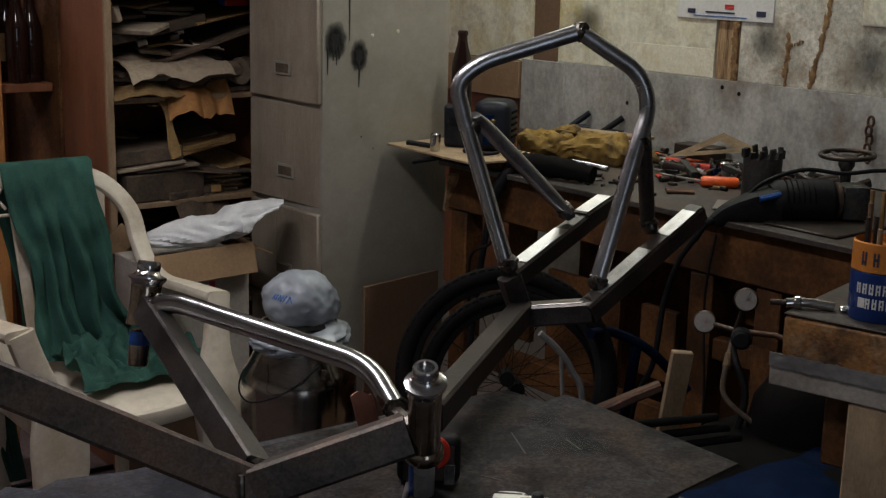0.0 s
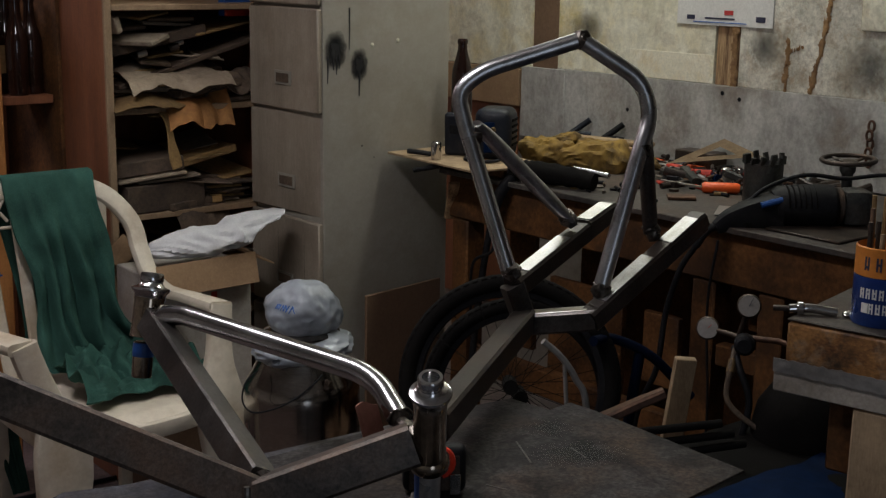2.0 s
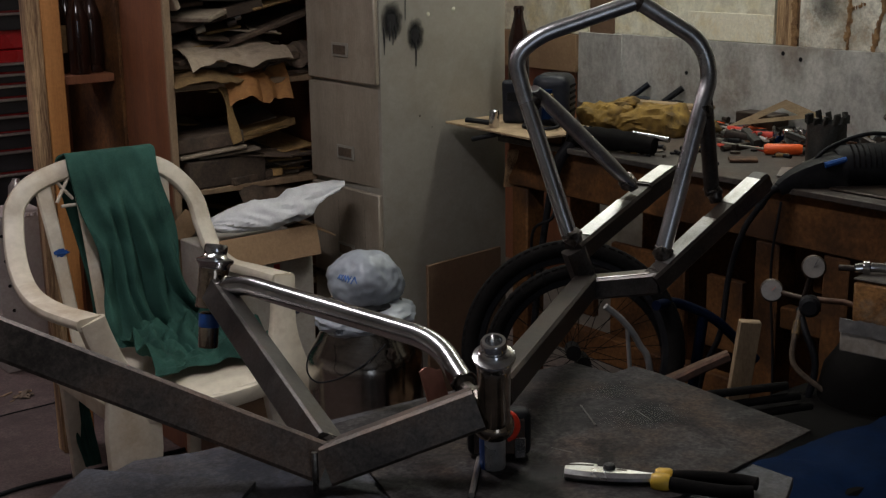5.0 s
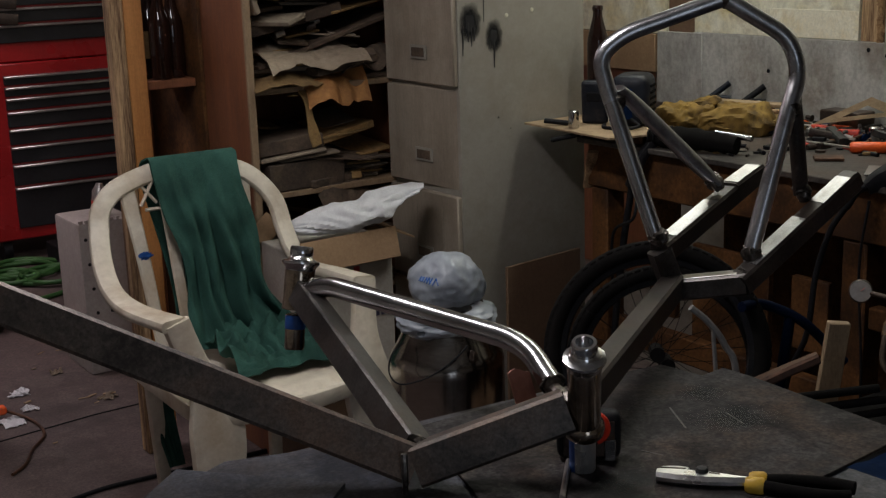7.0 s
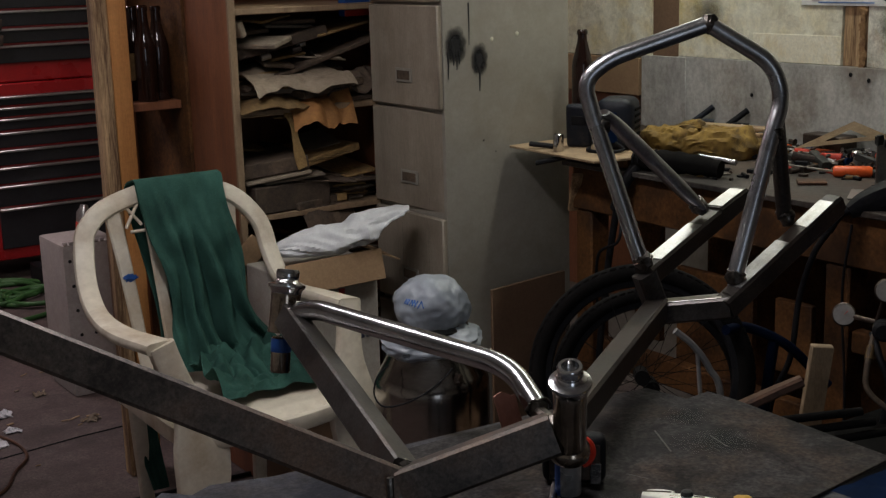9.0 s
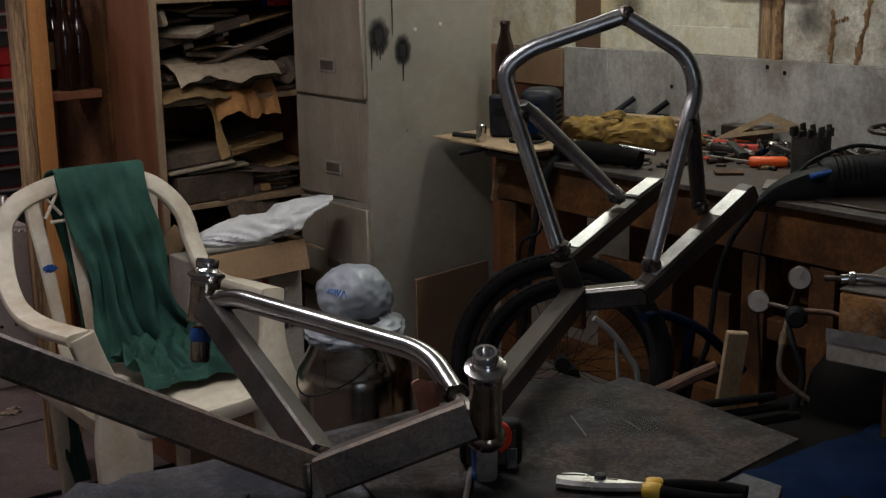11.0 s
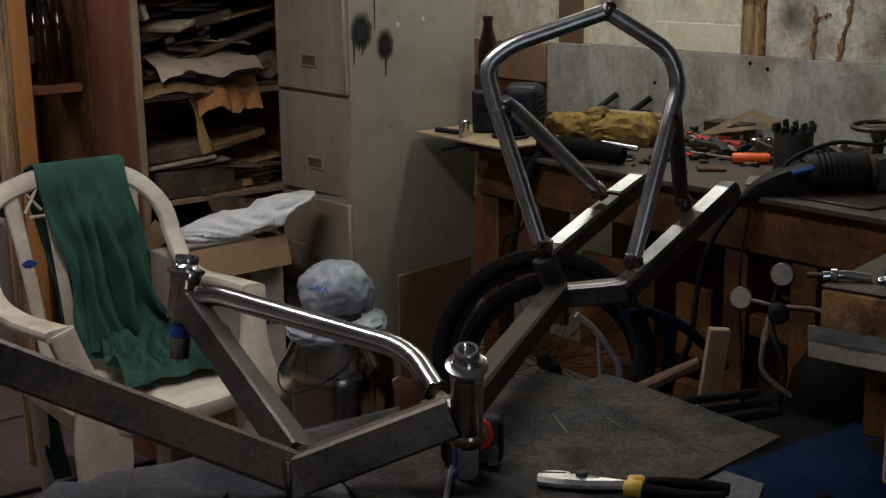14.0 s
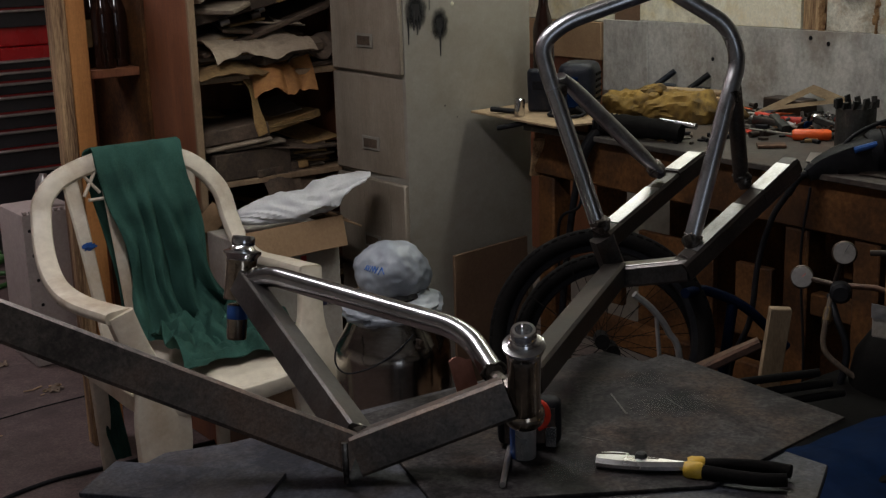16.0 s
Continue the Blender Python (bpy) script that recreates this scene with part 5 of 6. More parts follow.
solo("plywood_offcut", prism([(2.085, 2.785), (2.06, 2.41), (2.30, 2.36), (2.34, 2.79)], 0.908, 0.914, 0.001), pale_board, "thin pale plywood overhanging the bench end", "plywood")
solo("wood_block", B(2.18, 2.32, 2.42, 2.64, BZ + 0.0005, 0.9075, bevel=0.003), bench_wood, "dark wood block under the plywood", "wood block")
solo("steel_socket", lathe([(0.012, 0), (0.0135, 0.002), (0.0135, 0.044), (0.011, 0.046), (0.009, 0.04)], (2.105, 2.60, 0.9145), (0, 0, 1), 20), chrome, "short chrome socket standing on plywood", "socket")
ch = thing("chisel", (2.12, 2.68, 0.9145), "black-handled chisel lying on plywood", "chisel")
part("handle", sweep(bmesh.new(), [(2.09, 2.70, 0.926), (2.115, 2.66, 0.923), (2.13, 2.635, 0.921)], lambda k: rrect(0.020 - 0.004 * k, 0.012, 0.004)), black_plastic, ch)
cl = thing("spring_clamp", (2.08, 2.62, 0.88), "black spring clamp under the plywood edge", "clamp")
part("jaw", bar((2.055, 2.63, 0.886), (2.10, 2.57, 0.902), 0.018, 0.012, 0.004), black_plastic, cl)

# black charger standing at the bench end
gr = thing("bench_charger", (2.30, 2.60, 0.9145), "dark blue-black power tool charger standing on the bench", "charger")
part("housing", B(-0.055, 0.055, -0.05, 0.05, 0.0, 0.135, bevel=0.032, seg=4, m=pose(2.26, 2.54, 0.9145, 0, 0, 35)), blue_black, gr)
for k in range(5):
    part("vent", B(-0.030, 0.030, -0.0525, -0.0495, 0.036 + 0.016 * k, 0.043 + 0.016 * k, bevel=0.001, m=pose(2.26, 2.54, 0.9145, 0, 0, 35)), rubber, gr, "dark vent slot")
part("cord", pipe(smooth_path([(2.215, 2.50, 0.935), (2.20, 2.455, 0.925), (2.17, 2.47, 0.919), (2.15, 2.53, 0.919), (2.185, 2.57, 0.919)], 8), 0.0045, 10), black_plastic, gr)
part("side_wing", B(-0.015, 0.015, -0.035, 0.035, 0.0, 0.115, bevel=0.012, seg=3, m=pose(2.205, 2.63, 0.9145, 0, -4, 35)), blue_black, gr)
part("latch", B(-0.017, -0.012, -0.020, 0.020, 0.060, 0.085, bevel=0.002, m=pose(2.205, 2.63, 0.9145, 0, -4, 35)), black_plastic, gr)
part("front_plate", B(-0.03, 0.03, -0.004, 0.0, 0.02, 0.10, bevel=0.002, m=pose(2.222, 2.505, 0.9145, 0, 0, -20)), dark_blue, gr)
part("knob", lathe([(0.007, 0), (0.008, 0.004), (0.005, 0.010)], (2.218, 2.505, 0.995), (-0.6, -0.7, 0), 12), brass, gr)
bottle(2.295, 2.725, 0.9145, 0.302, 0.029, shoulder=0.66, label="tall empty brown glass bottle on the bench end")

# work gloves: palms, cuffs and fingers
def bundle(pts, radius, flat, seed, n=40):
    """A creased tube of limp leather along a path, closed at both ends."""
    path = smooth_path(pts, 18)
    bm = bmesh.new()

    def ring(k):
        r_ = radius * (0.25 + 0.75 * min(1.0, 7 * k, 7 * (1 - k))) * (1 + 0.22 * math.sin(5 * k + seed))
        out = []
        for j in range(n):
            a = 2 * math.pi * j / n
            q = Vector((k * 4 + seed, 1.3 * math.cos(a), 1.3 * math.sin(a)))
            e = 1 + 0.35 * noise.noise(q) - 0.42 * abs(noise.noise(q * 1.5 + Vector((0, seed, 3)))) + 0.05 * noise.noise(q * 3.5)
            out.append((r_ * e * math.cos(a), r_ * flat * e * math.sin(a)))
        return out
    return sweep(bm, path, ring)


gl = thing("work_gloves", (2.46, 2.40, BZ), "stained yellow leather work gloves in a heap", "gloves")
part("cuff", bundle([(2.385, 2.565, BZ + 0.030), (2.40, 2.52, BZ + 0.040), (2.43, 2.47, BZ + 0.042), (2.47, 2.44, BZ + 0.036)], 0.046, 0.95, 1), yellow_cloth, gl)
part("cuff", bundle([(2.42, 2.55, BZ + 0.055), (2.45, 2.50, BZ + 0.072), (2.50, 2.46, BZ + 0.082)], 0.024, 0.7, 9), yellow_cloth, gl)
part("palm", bundle([(2.41, 2.475, BZ + 0.028), (2.45, 2.42, BZ + 0.036), (2.495, 2.355, BZ + 0.036), (2.54, 2.30, BZ + 0.026)], 0.044, 0.9, 4), yellow_cloth, gl)
part("palm", bundle([(2.48, 2.47, BZ + 0.045), (2.52, 2.41, BZ + 0.055), (2.56, 2.35, BZ + 0.048)], 0.036, 0.8, 14), yellow_cloth, gl)
for k, (a, b) in enumerate((((2.52, 2.33), (2.555, 2.245)), ((2.545, 2.345), (2.59, 2.25)), ((2.565, 2.37), (2.62, 2.285)))):
    part("finger", bundle([(*a, BZ + 0.030), ((a[0] + b[0]) / 2, (a[1] + b[1]) / 2, BZ + 0.034), (*b, BZ + 0.016)], 0.016, 0.9, 20 + k, 16), yellow_cloth, gl)
part("thumb", bundle([(2.43, 2.44, BZ + 0.03), (2.44, 2.39, BZ + 0.022), (2.47, 2.345, BZ + 0.014)], 0.016, 0.8, 27, 16), yellow_cloth, gl)

# long wood offcuts at the back left of the bench
for k in range(4):
    slab(2.60 + 0.035 * k, 2.60 - 0.02 * k, BZ + 0.001 + 0.013 * k, 0.045, 0.26, 0.012, -14 + 9 * k, 0, pale_board if k % 2 else rough_wood, "wood_offcut", "pale wood offcut stacked on the bench")

# clutter of small tools
rng = random.Random(5)
clutter_mats = (mill_steel, mill_steel, alloy, black_plastic, red_plastic, sandpaper_tan, bench_wood, weld_steel, paper, blue_plastic)
for k in range(210):
    x, y = rng.uniform(2.22, 2.76), rng.uniform(1.70, 2.60)
    if 2.36 < x < 2.62 and 2.15 < y < 2.56 or x < 2.42 and y < 2.10 and k % 3:
        continue
    mt = rng.choices(clutter_mats, (6, 6, 2, 5, 0.8, 0.7, 1.5, 4, 0.7, 0.0))[0]
    L = rng.uniform(0.010, 0.065)
    a = rng.uniform(0, math.pi)
    d = Vector((math.cos(a), math.sin(a), 0)) * L / 2
    kind = rng.random()
    p = Vector((x, y, BZ))
    if kind < 0.4:
        r = rng.uniform(0.0025, 0.007)
        bm = pipe([p - d + Vector((0, 0, r)), p + d + Vector((0, 0, r))], r, 10)
        nm, lb = "bolt", "loose bolt on the cluttered bench"
    elif kind < 0.75:
        h = rng.uniform(0.004, 0.018)
        bm = bar(p - d + Vector((0, 0, h / 2)), p + d + Vector((0, 0, h / 2)), rng.uniform(0.010, 0.03), h, 0.002)
        nm, lb = "metal_scrap", "small flat scrap on the cluttered bench"
    else:
        r = rng.uniform(0.008, 0.018)
        bm = lathe([(r * 0.5, 0), (r, 0.0), (r, r * 0.5), (r * 0.6, r * 0.5)], p, (0, 0, 1), 14)
        nm, lb = "washer", "loose round washer on the cluttered bench"
    solo(nm, bm, mt, lb, nm.replace("_", " "), "bench clutter")
for k in range(9):
    p = Vector((2.66 + rng.uniform(-0.05, 0.07), 2.46 - 0.045 * k + rng.uniform(-0.02, 0.02), BZ + 0.012))
    a = rng.uniform(-0.5, 0.5) + 1.4
    d = Vector((math.cos(a), math.sin(a), 0.03)) * 0.07
    sd = thing("screwdriver", p, "screwdriver in the pile at the back of the bench", "screwdriver", "back row tools")
    part("handle", pipe([p - d, p - d * 0.1], 0.010, 12), (red_plastic, orange_plastic, black_plastic, dark_blue)[k % 4], sd)
    part("shaft", pipe([p - d * 0.1, p + d], 0.003, 8), alloy, sd)
# heap of dark scrap towards the back of the bench
for k in range(116):
    x, y = rng.uniform(2.52, 2.77), rng.uniform(1.72, 2.62)
    if x > 2.56 and 2.02 < y < 2.44:
        continue
    L, w, h = rng.uniform(0.02, 0.10), rng.uniform(0.006, 0.026), rng.uniform(0.005, 0.026)
    a = rng.uniform(0, math.pi)
    d = Vector((math.cos(a), math.sin(a), rng.uniform(-0.35, 0.35))) * L / 2
    p = Vector((x, y, BZ + h * 0.5 + abs(d.z)))
    mt = rng.choices((stay_steel, black_plastic, sooty_steel, bench_wood, alloy, paper, red_plastic, mill_steel), (5, 5, 4, 1.5, 0.7, 0.5, 0.5, 4))[0]
    solo("tool_scrap", bar(p - d, p + d, w, h, min(w, h) * 0.3), mt, "small dark tool part in the bench heap", "tool part", "bench clutter")
# fine litter among the tools at the back
for k in range(110):
    x, y = rng.uniform(2.50, 2.775), rng.uniform(1.90, 2.68)
    L, r = rng.uniform(0.012, 0.045), rng.uniform(0.002, 0.006)
    a, lean = rng.uniform(0, math.pi), rng.uniform(-0.4, 0.4)
    d = Vector((math.cos(a), math.sin(a), lean)) * L / 2
    p = Vector((x, y, BZ + r + abs(d.z) + 0.018 * rng.random() * (x - 2.45) / 0.3))
    mt = rng.choices((sooty_steel, mill_steel, alloy, copper_pipe, red_plastic, paper, white_carton, blue_black, brass), (5, 5, 2.5, 3, 1.2, 1.2, 0.8, 1.5, 1))[0]
    if k % 3:
        bm = sweep(bmesh.new(), [p - d, p - d * 0.8, p - d * 0.78, p + d], lambda q, r=r: circle(r * (1.7 if q < 0.4 else 1.0), 8))
        solo("screw", bm, mt, "loose screw in the litter at the back of the bench", "screw", "bench clutter")
    else:
        solo("offcut", bar(p - d, p + d, r * 4, r * 1.5, r * 0.3), mt, "small flat offcut in the litter on the bench", "offcut", "bench clutter")
# two pliers leaning on the back sheet
for (yy, mt) in ((2.735, blue_black), (2.60, black_plastic)):
    pp = thing("slip_pliers", (2.72, yy, BZ), "dark-handled pliers leaning on the back sheet", "pliers", "leaning pliers")
    part("grip", pipe(smooth_path([(2.73, yy + 0.02, BZ + 0.03), (2.76, yy, BZ + 0.055), (2.785, yy - 0.03, BZ + 0.085)], 5), 0.009, 10), mt, pp)
    part("grip", pipe(smooth_path([(2.73, yy + 0.02, BZ + 0.03), (2.755, yy - 0.01, BZ + 0.042), (2.78, yy - 0.04, BZ + 0.040)], 5), 0.009, 10), mt, pp)

# heat gun lying over the bench edge
hg = thing("heat_gun", (2.22, 2.25, BZ), "black heat gun with a chrome nozzle on the bench edge", "heat gun")
part("body", sweep(bmesh.new(), smooth_path([(2.19, 2.395, BZ + 0.026), (2.20, 2.32, BZ + 0.030), (2.225, 2.22, BZ + 0.028), (2.245, 2.16, BZ + 0.022)], 8), lambda k: circle(0.028 - 0.012 * abs(k - 0.4) + 0.0015 * math.sin(40 * k), 20)), rubber, hg)
for k in range(4):
    part("vent_rib", pipe([Vector((2.190 + 0.004 * k, 2.385 - 0.016 * k, BZ + 0.027)) + 0.029 * Vector((-math.cos(a), -0.15 * math.cos(a), math.sin(a))) for a in [radians(-10 + 12 * j) for j in range(10)]], 0.0018, 6), black_plastic, hg)
part("nozzle", pipe([(2.238, 2.225, BZ + 0.047), (2.262, 2.128, BZ + 0.040)], 0.0075, 16), chrome, hg, "chrome nozzle")
part("handle", sweep(bmesh.new(), smooth_path([(2.19, 2.385, BZ + 0.02), (2.155, 2.40, BZ - 0.03), (2.145, 2.425, BZ - 0.10)], 6), lambda k: rrect(0.034, 0.026, 0.009)), black_plastic, hg)
part("cord", pipe(smooth_path([(2.145, 2.42, BZ - 0.10), (2.13, 2.44, 0.6), (2.12, 2.46, 0.35), (2.14, 2.47, 0.1)], 8), 0.009, 10), black_plastic, hg)
part("cord", pipe(smooth_path([(2.15, 2.41, BZ - 0.05), (2.10, 2.36, 0.72), (2.11, 2.45, 0.66), (2.15, 2.5, 0.5)], 8), 0.004, 8), black_plastic, hg)

# wooden square, red tool, orange screwdriver, hole saw
sq = thing("speed_square", (2.68, 2.28, BZ), "pale triangular wooden square on the bench", "square")
tri = bmesh.new()
o = [Vector(p) for p in ((2.600, 2.242, BZ + 0.027), (2.768, 2.060, BZ + 0.055), (2.785, 2.200, BZ + 0.085))]
c = sum(o, Vector()) / 3
inner = [c.lerp(p, 0.42) for p in o]
ov, iv = [tri.verts.new(p) for p in o], [tri.verts.new(p) for p in inner]
for k in range(3):
    tri.faces.new((ov[k], ov[(k + 1) % 3], iv[(k + 1) % 3], iv[k]))
bmesh.ops.solidify(tri, geom=tri.faces[:], thickness=0.006)
part("plate", tri, pale_board, sq)
part("support_block", B(2.70, 2.765, 2.17, 2.30, BZ, BZ + 0.052, bevel=0.003), mill_steel, sq)
rt = thing("ratchet", (2.58, 2.10, BZ), "red-handled ratchet with a chrome head", "ratchet")
part("handle", bar((2.581, 2.154, BZ + 0.014), (2.611, 2.097, BZ + 0.014), 0.024, 0.026, 0.007), red_plastic, rt)
part("head", lathe([(0.012, 0), (0.014, 0.003), (0.014, 0.034), (0.009, 0.038)], (2.624, 2.062, BZ), (0, 0, 1), 18), chrome, rt)
part("drive", lump((2.660, 2.058, BZ + 0.030), (0.012, 0.010, 0.010), 4, 0.5, 3, 3), chrome, rt)
od = thing("orange_screwdriver", (2.46, 1.99, BZ), "screwdriver with a bright orange handle", "screwdriver")
OD0, OD1 = Vector((2.448, 1.993, BZ + 0.014)), Vector((2.5065, 1.925, BZ + 0.014))
part("handle", sweep(bmesh.new(), [OD0, OD0.lerp(OD1, 0.06), OD0.lerp(OD1, 0.5), OD0.lerp(OD1, 0.93), OD1], lambda k: circle(0.0135 if 0.1 < k < 0.9 else 0.010, 14)), orange_plastic, od)
part("shaft", pipe([(2.455, 2.130, BZ + 0.012), OD0], 0.003, 8), alloy, od)
hs = thing("hole_saw", (2.46, 1.83, BZ), "large blackened hole saw standing teeth up", "hole saw")
bm = lathe([(0.040, 0), (0.045, 0.002), (0.045, 0.095), (0.042, 0.095), (0.041, 0.012)], (2.462, 1.826, BZ), (0, 0, 1), 28)
part("cup", bm, sooty_steel, hs, "blackened steel cup")
for k in range(12):
    a = 2 * math.pi * k / 12
    q = Vector((2.462 + 0.0435 * math.cos(a), 1.826 + 0.0435 * math.sin(a), BZ + 0.094))
    part("tooth", bar(q, q + Vector((-0.004 * math.sin(a), 0.004 * math.cos(a), 0.015 + 0.004 * (k % 3))), 0.016, 0.006, 0.001), sooty_steel, hs)
solo("bright_plate", prism([(2.235, 1.783), (2.33, 1.845), (2.35, 1.81), (2.268, 1.741)], BZ + 0.003, BZ + 0.0045, 0.0004), alloy, "small bright sheet metal offcut", "metal sheet")
solo("rust_scrap", bar((2.315, 1.987, BZ + 0.005), (2.362, 1.942, BZ + 0.005), 0.045, 0.008, 0.002), copper_pipe, "rusty flat scrap on the bench", "metal scrap")

# large rotary tool with cable
ag = thing("angle_grinder", (2.32, 1.62, BZ), "black power tool with blue accents on the bench", "power tool")
part("handle", sweep(bmesh.new(), smooth_path([(2.150, 1.708, BZ - 0.004), (2.175, 1.692, BZ + 0.012), (2.212, 1.664, BZ + 0.026), (2.258, 1.631, BZ + 0.036)], 8), lambda k: rrect(0.024 + 0.046 * k, 0.030 + 0.046 * k, 0.010)), black_plastic, ag, "tapered black handle")
part("motor_housing", sweep(bmesh.new(), [(2.250, 1.637, BZ + 0.040), (2.258, 1.631, BZ + 0.042), (2.30, 1.598, BZ + 0.046), (2.345, 1.562, BZ + 0.046), (2.352, 1.556, BZ + 0.046)], lambda k: circle(0.045 if 0.1 < k < 0.9 else 0.037, 28)), black_plastic, ag)
part("gear_head", B(-0.030, 0.030, -0.034, 0.034, 0, 0.074, bevel=0.012, seg=2, m=pose(2.385, 1.530, BZ + 0.008, 0, 0, -39)), sooty_steel, ag)
part("collar", lathe([(0.036, 0), (0.040, 0.003), (0.040, 0.010), (0.034, 0.013)], (2.352, 1.556, BZ + 0.046), (0.78, -0.62, 0), 28), mill_steel, ag)
for k in range(6):
    c_ = Vector((2.268 + 0.009 * k, 1.624 - 0.0072 * k, BZ + 0.043))
    part("cooling_rib", pipe([c_ + Vector((-0.62 * math.cos(a), -0.78 * math.cos(a), math.sin(a))) * 0.0462 for a in [radians(5 + 10 * j) for j in range(9)]], 0.0018, 6), rubber, ag)
part("switch", bar((2.200, 1.632, BZ + 0.051), (2.236, 1.606, BZ + 0.063), 0.014, 0.012, 0.004), blue_plastic, ag, "bright blue switch")
part("badge", bar((2.290, 1.557, BZ + 0.048), (2.320, 1.533, BZ + 0.054), 0.004, 0.012, 0.0015), blue_plastic, ag, "blue badge")
part("trigger", bar((2.185, 1.660, BZ + 0.006), (2.215, 1.638, BZ + 0.014), 0.012, 0.014, 0.004), rubber, ag)
part("tail", pipe(smooth_path([(2.155, 1.705, BZ + 0.002), (2.135, 1.720, BZ - 0.010), (2.120, 1.735, BZ - 0.045)], 5), 0.009, 10), black_plastic, ag)
part("cord", pipe(smooth_path([(2.185, 1.690, BZ + 0.018), (2.205, 1.678, BZ + 0.040), (2.245, 1.657, BZ + 0.080), (2.314, 1.609, BZ + 0.108), (2.3775, 1.555, BZ + 0.102), (2.442, 1.505, BZ + 0.110), (2.50, 1.44, BZ + 0.108)], 8), 0.0045, 10), black_plastic, ag)
part("cord", pipe(smooth_path([(2.120, 1.735, BZ - 0.045), (2.11, 1.765, 0.78), (2.10, 1.79, 0.68), (2.09, 1.80, 0.55), (2.10, 1.86, 0.42), (2.13, 1.90, 0.2)], 8), 0.0065, 10), black_plastic, ag)
part("cord", pipe(smooth_path([(2.15, 1.70, BZ - 0.03), (2.14, 1.71, 0.70), (2.15, 1.70, 0.45), (2.16, 1.72, 0.2)], 8), 0.003, 8), black_plastic, ag)
part("tool_rest", B(2.20, 2.42, 1.44, 1.62, BZ + 0.0005, BZ + 0.006, bevel=0.002), mill_steel, ag)
vw = thing("valve_wheel", (2.494, 1.624, BZ), "dull metal handwheel on a short stem", "handwheel")
part("rim", pipe([(2.494 + 0.058 * math.cos(a), 1.624 + 0.058 * math.sin(a), BZ + 0.124 + 0.003 * math.cos(a)) for a in [2 * math.pi * j / 36 for j in range(37)]], 0.0055, 10), mill_steel, vw)
part("hub", lathe([(0.014, 0), (0.020, 0.002), (0.020, 0.012), (0.010, 0.016)], (2.494, 1.624, BZ + 0.110), (0, 0, 1), 20), mill_steel, vw)
for j in range(5):
    a = 2 * math.pi * j / 5
    part("spoke", bar((2.494 + 0.015 * math.cos(a), 1.624 + 0.015 * math.sin(a), BZ + 0.117), (2.494 + 0.057 * math.cos(a), 1.624 + 0.057 * math.sin(a), BZ + 0.123), 0.012, 0.005, 0.002), mill_steel, vw)
part("stem", lathe([(0.020, 0), (0.020, 0.02), (0.012, 0.03), (0.012, 0.09), (0.018, 0.10), (0.018, 0.112), (0.010, 0.118)], (2.494, 1.624, BZ), (0, 0, 1), 20), sooty_steel, vw)
bd = thing("drill_press_vise", (2.48, 1.42, BZ), "dark drill vise beside the handwheel", "vise")
part("base", B(2.44, 2.60, 1.36, 1.47, BZ + 0.0005, BZ + 0.05, bevel=0.006), mill_steel, bd)
part("screw", pipe([(2.52, 1.50, BZ + 0.03), (2.46, 1.30, BZ + 0.03)], 0.010, 12), mill_steel, bd)
hk = thing("rusty_chain", (2.79, 1.755, 1.0), "rusty chain hanging on the wall sheet", "chain")
for k in range(5):
    part("link", pipe([Vector((2.785 - 0.006 * (k % 2), 1.757 + 0.008 * math.cos(a) + 0.012 * noise.noise(Vector((k, 0, 0))), 1.045 - 0.022 * k + 0.013 * math.sin(a))) for a in [2 * math.pi * j / 14 for j in range(15)]], 0.0035, 8), copper_pipe, hk)

# ---- under the bench ----


def tyre(centre, R_, r, axis, name, label):
    """A bicycle wheel: tyre with knobs, rim, hub and spokes."""
    w = thing(name, (centre[0], centre[1], centre[2] - R_), label, "wheel", "bicycle wheels")
    q = Vector((0, 0, 1)).rotation_difference(Vector(axis).normalized())
    C = Vector(centre)

    def circ(rad, n=64, h=0.0):
        return [C + q @ Vector((rad * math.cos(2 * math.pi * k / n), rad * math.sin(2 * math.pi * k / n), h)) for k in range(n + 1)]
    t = part("tyre", pipe(circ(R_ - r), r, 14), rubber, w)
    knobs = bmesh.new()
    n = 72
    for k in range(n):
        a = 2 * math.pi * k / n
        for s in (-0.5, 0.5):
            p = C + q @ Vector(((R_ - 0.30 * r) * math.cos(a), (R_ - 0.30 * r) * math.sin(a), s * r))
            d = q @ Vector((-math.sin(a), math.cos(a), 0)) * 0.006
            bar(p - d, p + d, 0.009, 0.008, 0.002, knobs)
    part("tread", knobs, rubber, t, kind="stuff")
    part("rim", sweep(bmesh.new(), circ(R_ - 2.0 * r), rrect(0.016, 0.020, 0.004)), black_plastic, w)
    part("hub", pipe([C - q @ Vector((0, 0, 0.035)), C + q @ Vector((0, 0, 0.035))], 0.015, 16), rubber, w)
    for k in range(20):
        a = 2 * math.pi * k / 20
        part("spoke", pipe([C + q @ Vector((0.014 * math.cos(a + 0.6), 0.014 * math.sin(a + 0.6), 0.025 * (-1) ** k)), C + q @ Vector(((R_ - 2.1 * r) * math.cos(a), (R_ - 2.1 * r) * math.sin(a), 0))], 0.0007, 6), rubber, w)
    return w


tyre((1.652, 1.800, 0.60), 0.222, 0.018, (-0.62, -0.75, 0.16), "bicycle_wheel", "small knobbly bicycle wheel leaning under the bench")
tyre((1.735, 1.86, 0.545), 0.205, 0.016, (-0.58, -0.78, 0.12), "bicycle_wheel", "small bicycle wheel leaning behind another")
# The dim light under the bench is put into this box's colour.
solo("wheel_crate", B(1.50, 1.85, 1.72, 2.0, 0.0, 0.338, bevel=0.005), dark_carton, "box on the floor under the wheels, darkened for the bench shade", "box")
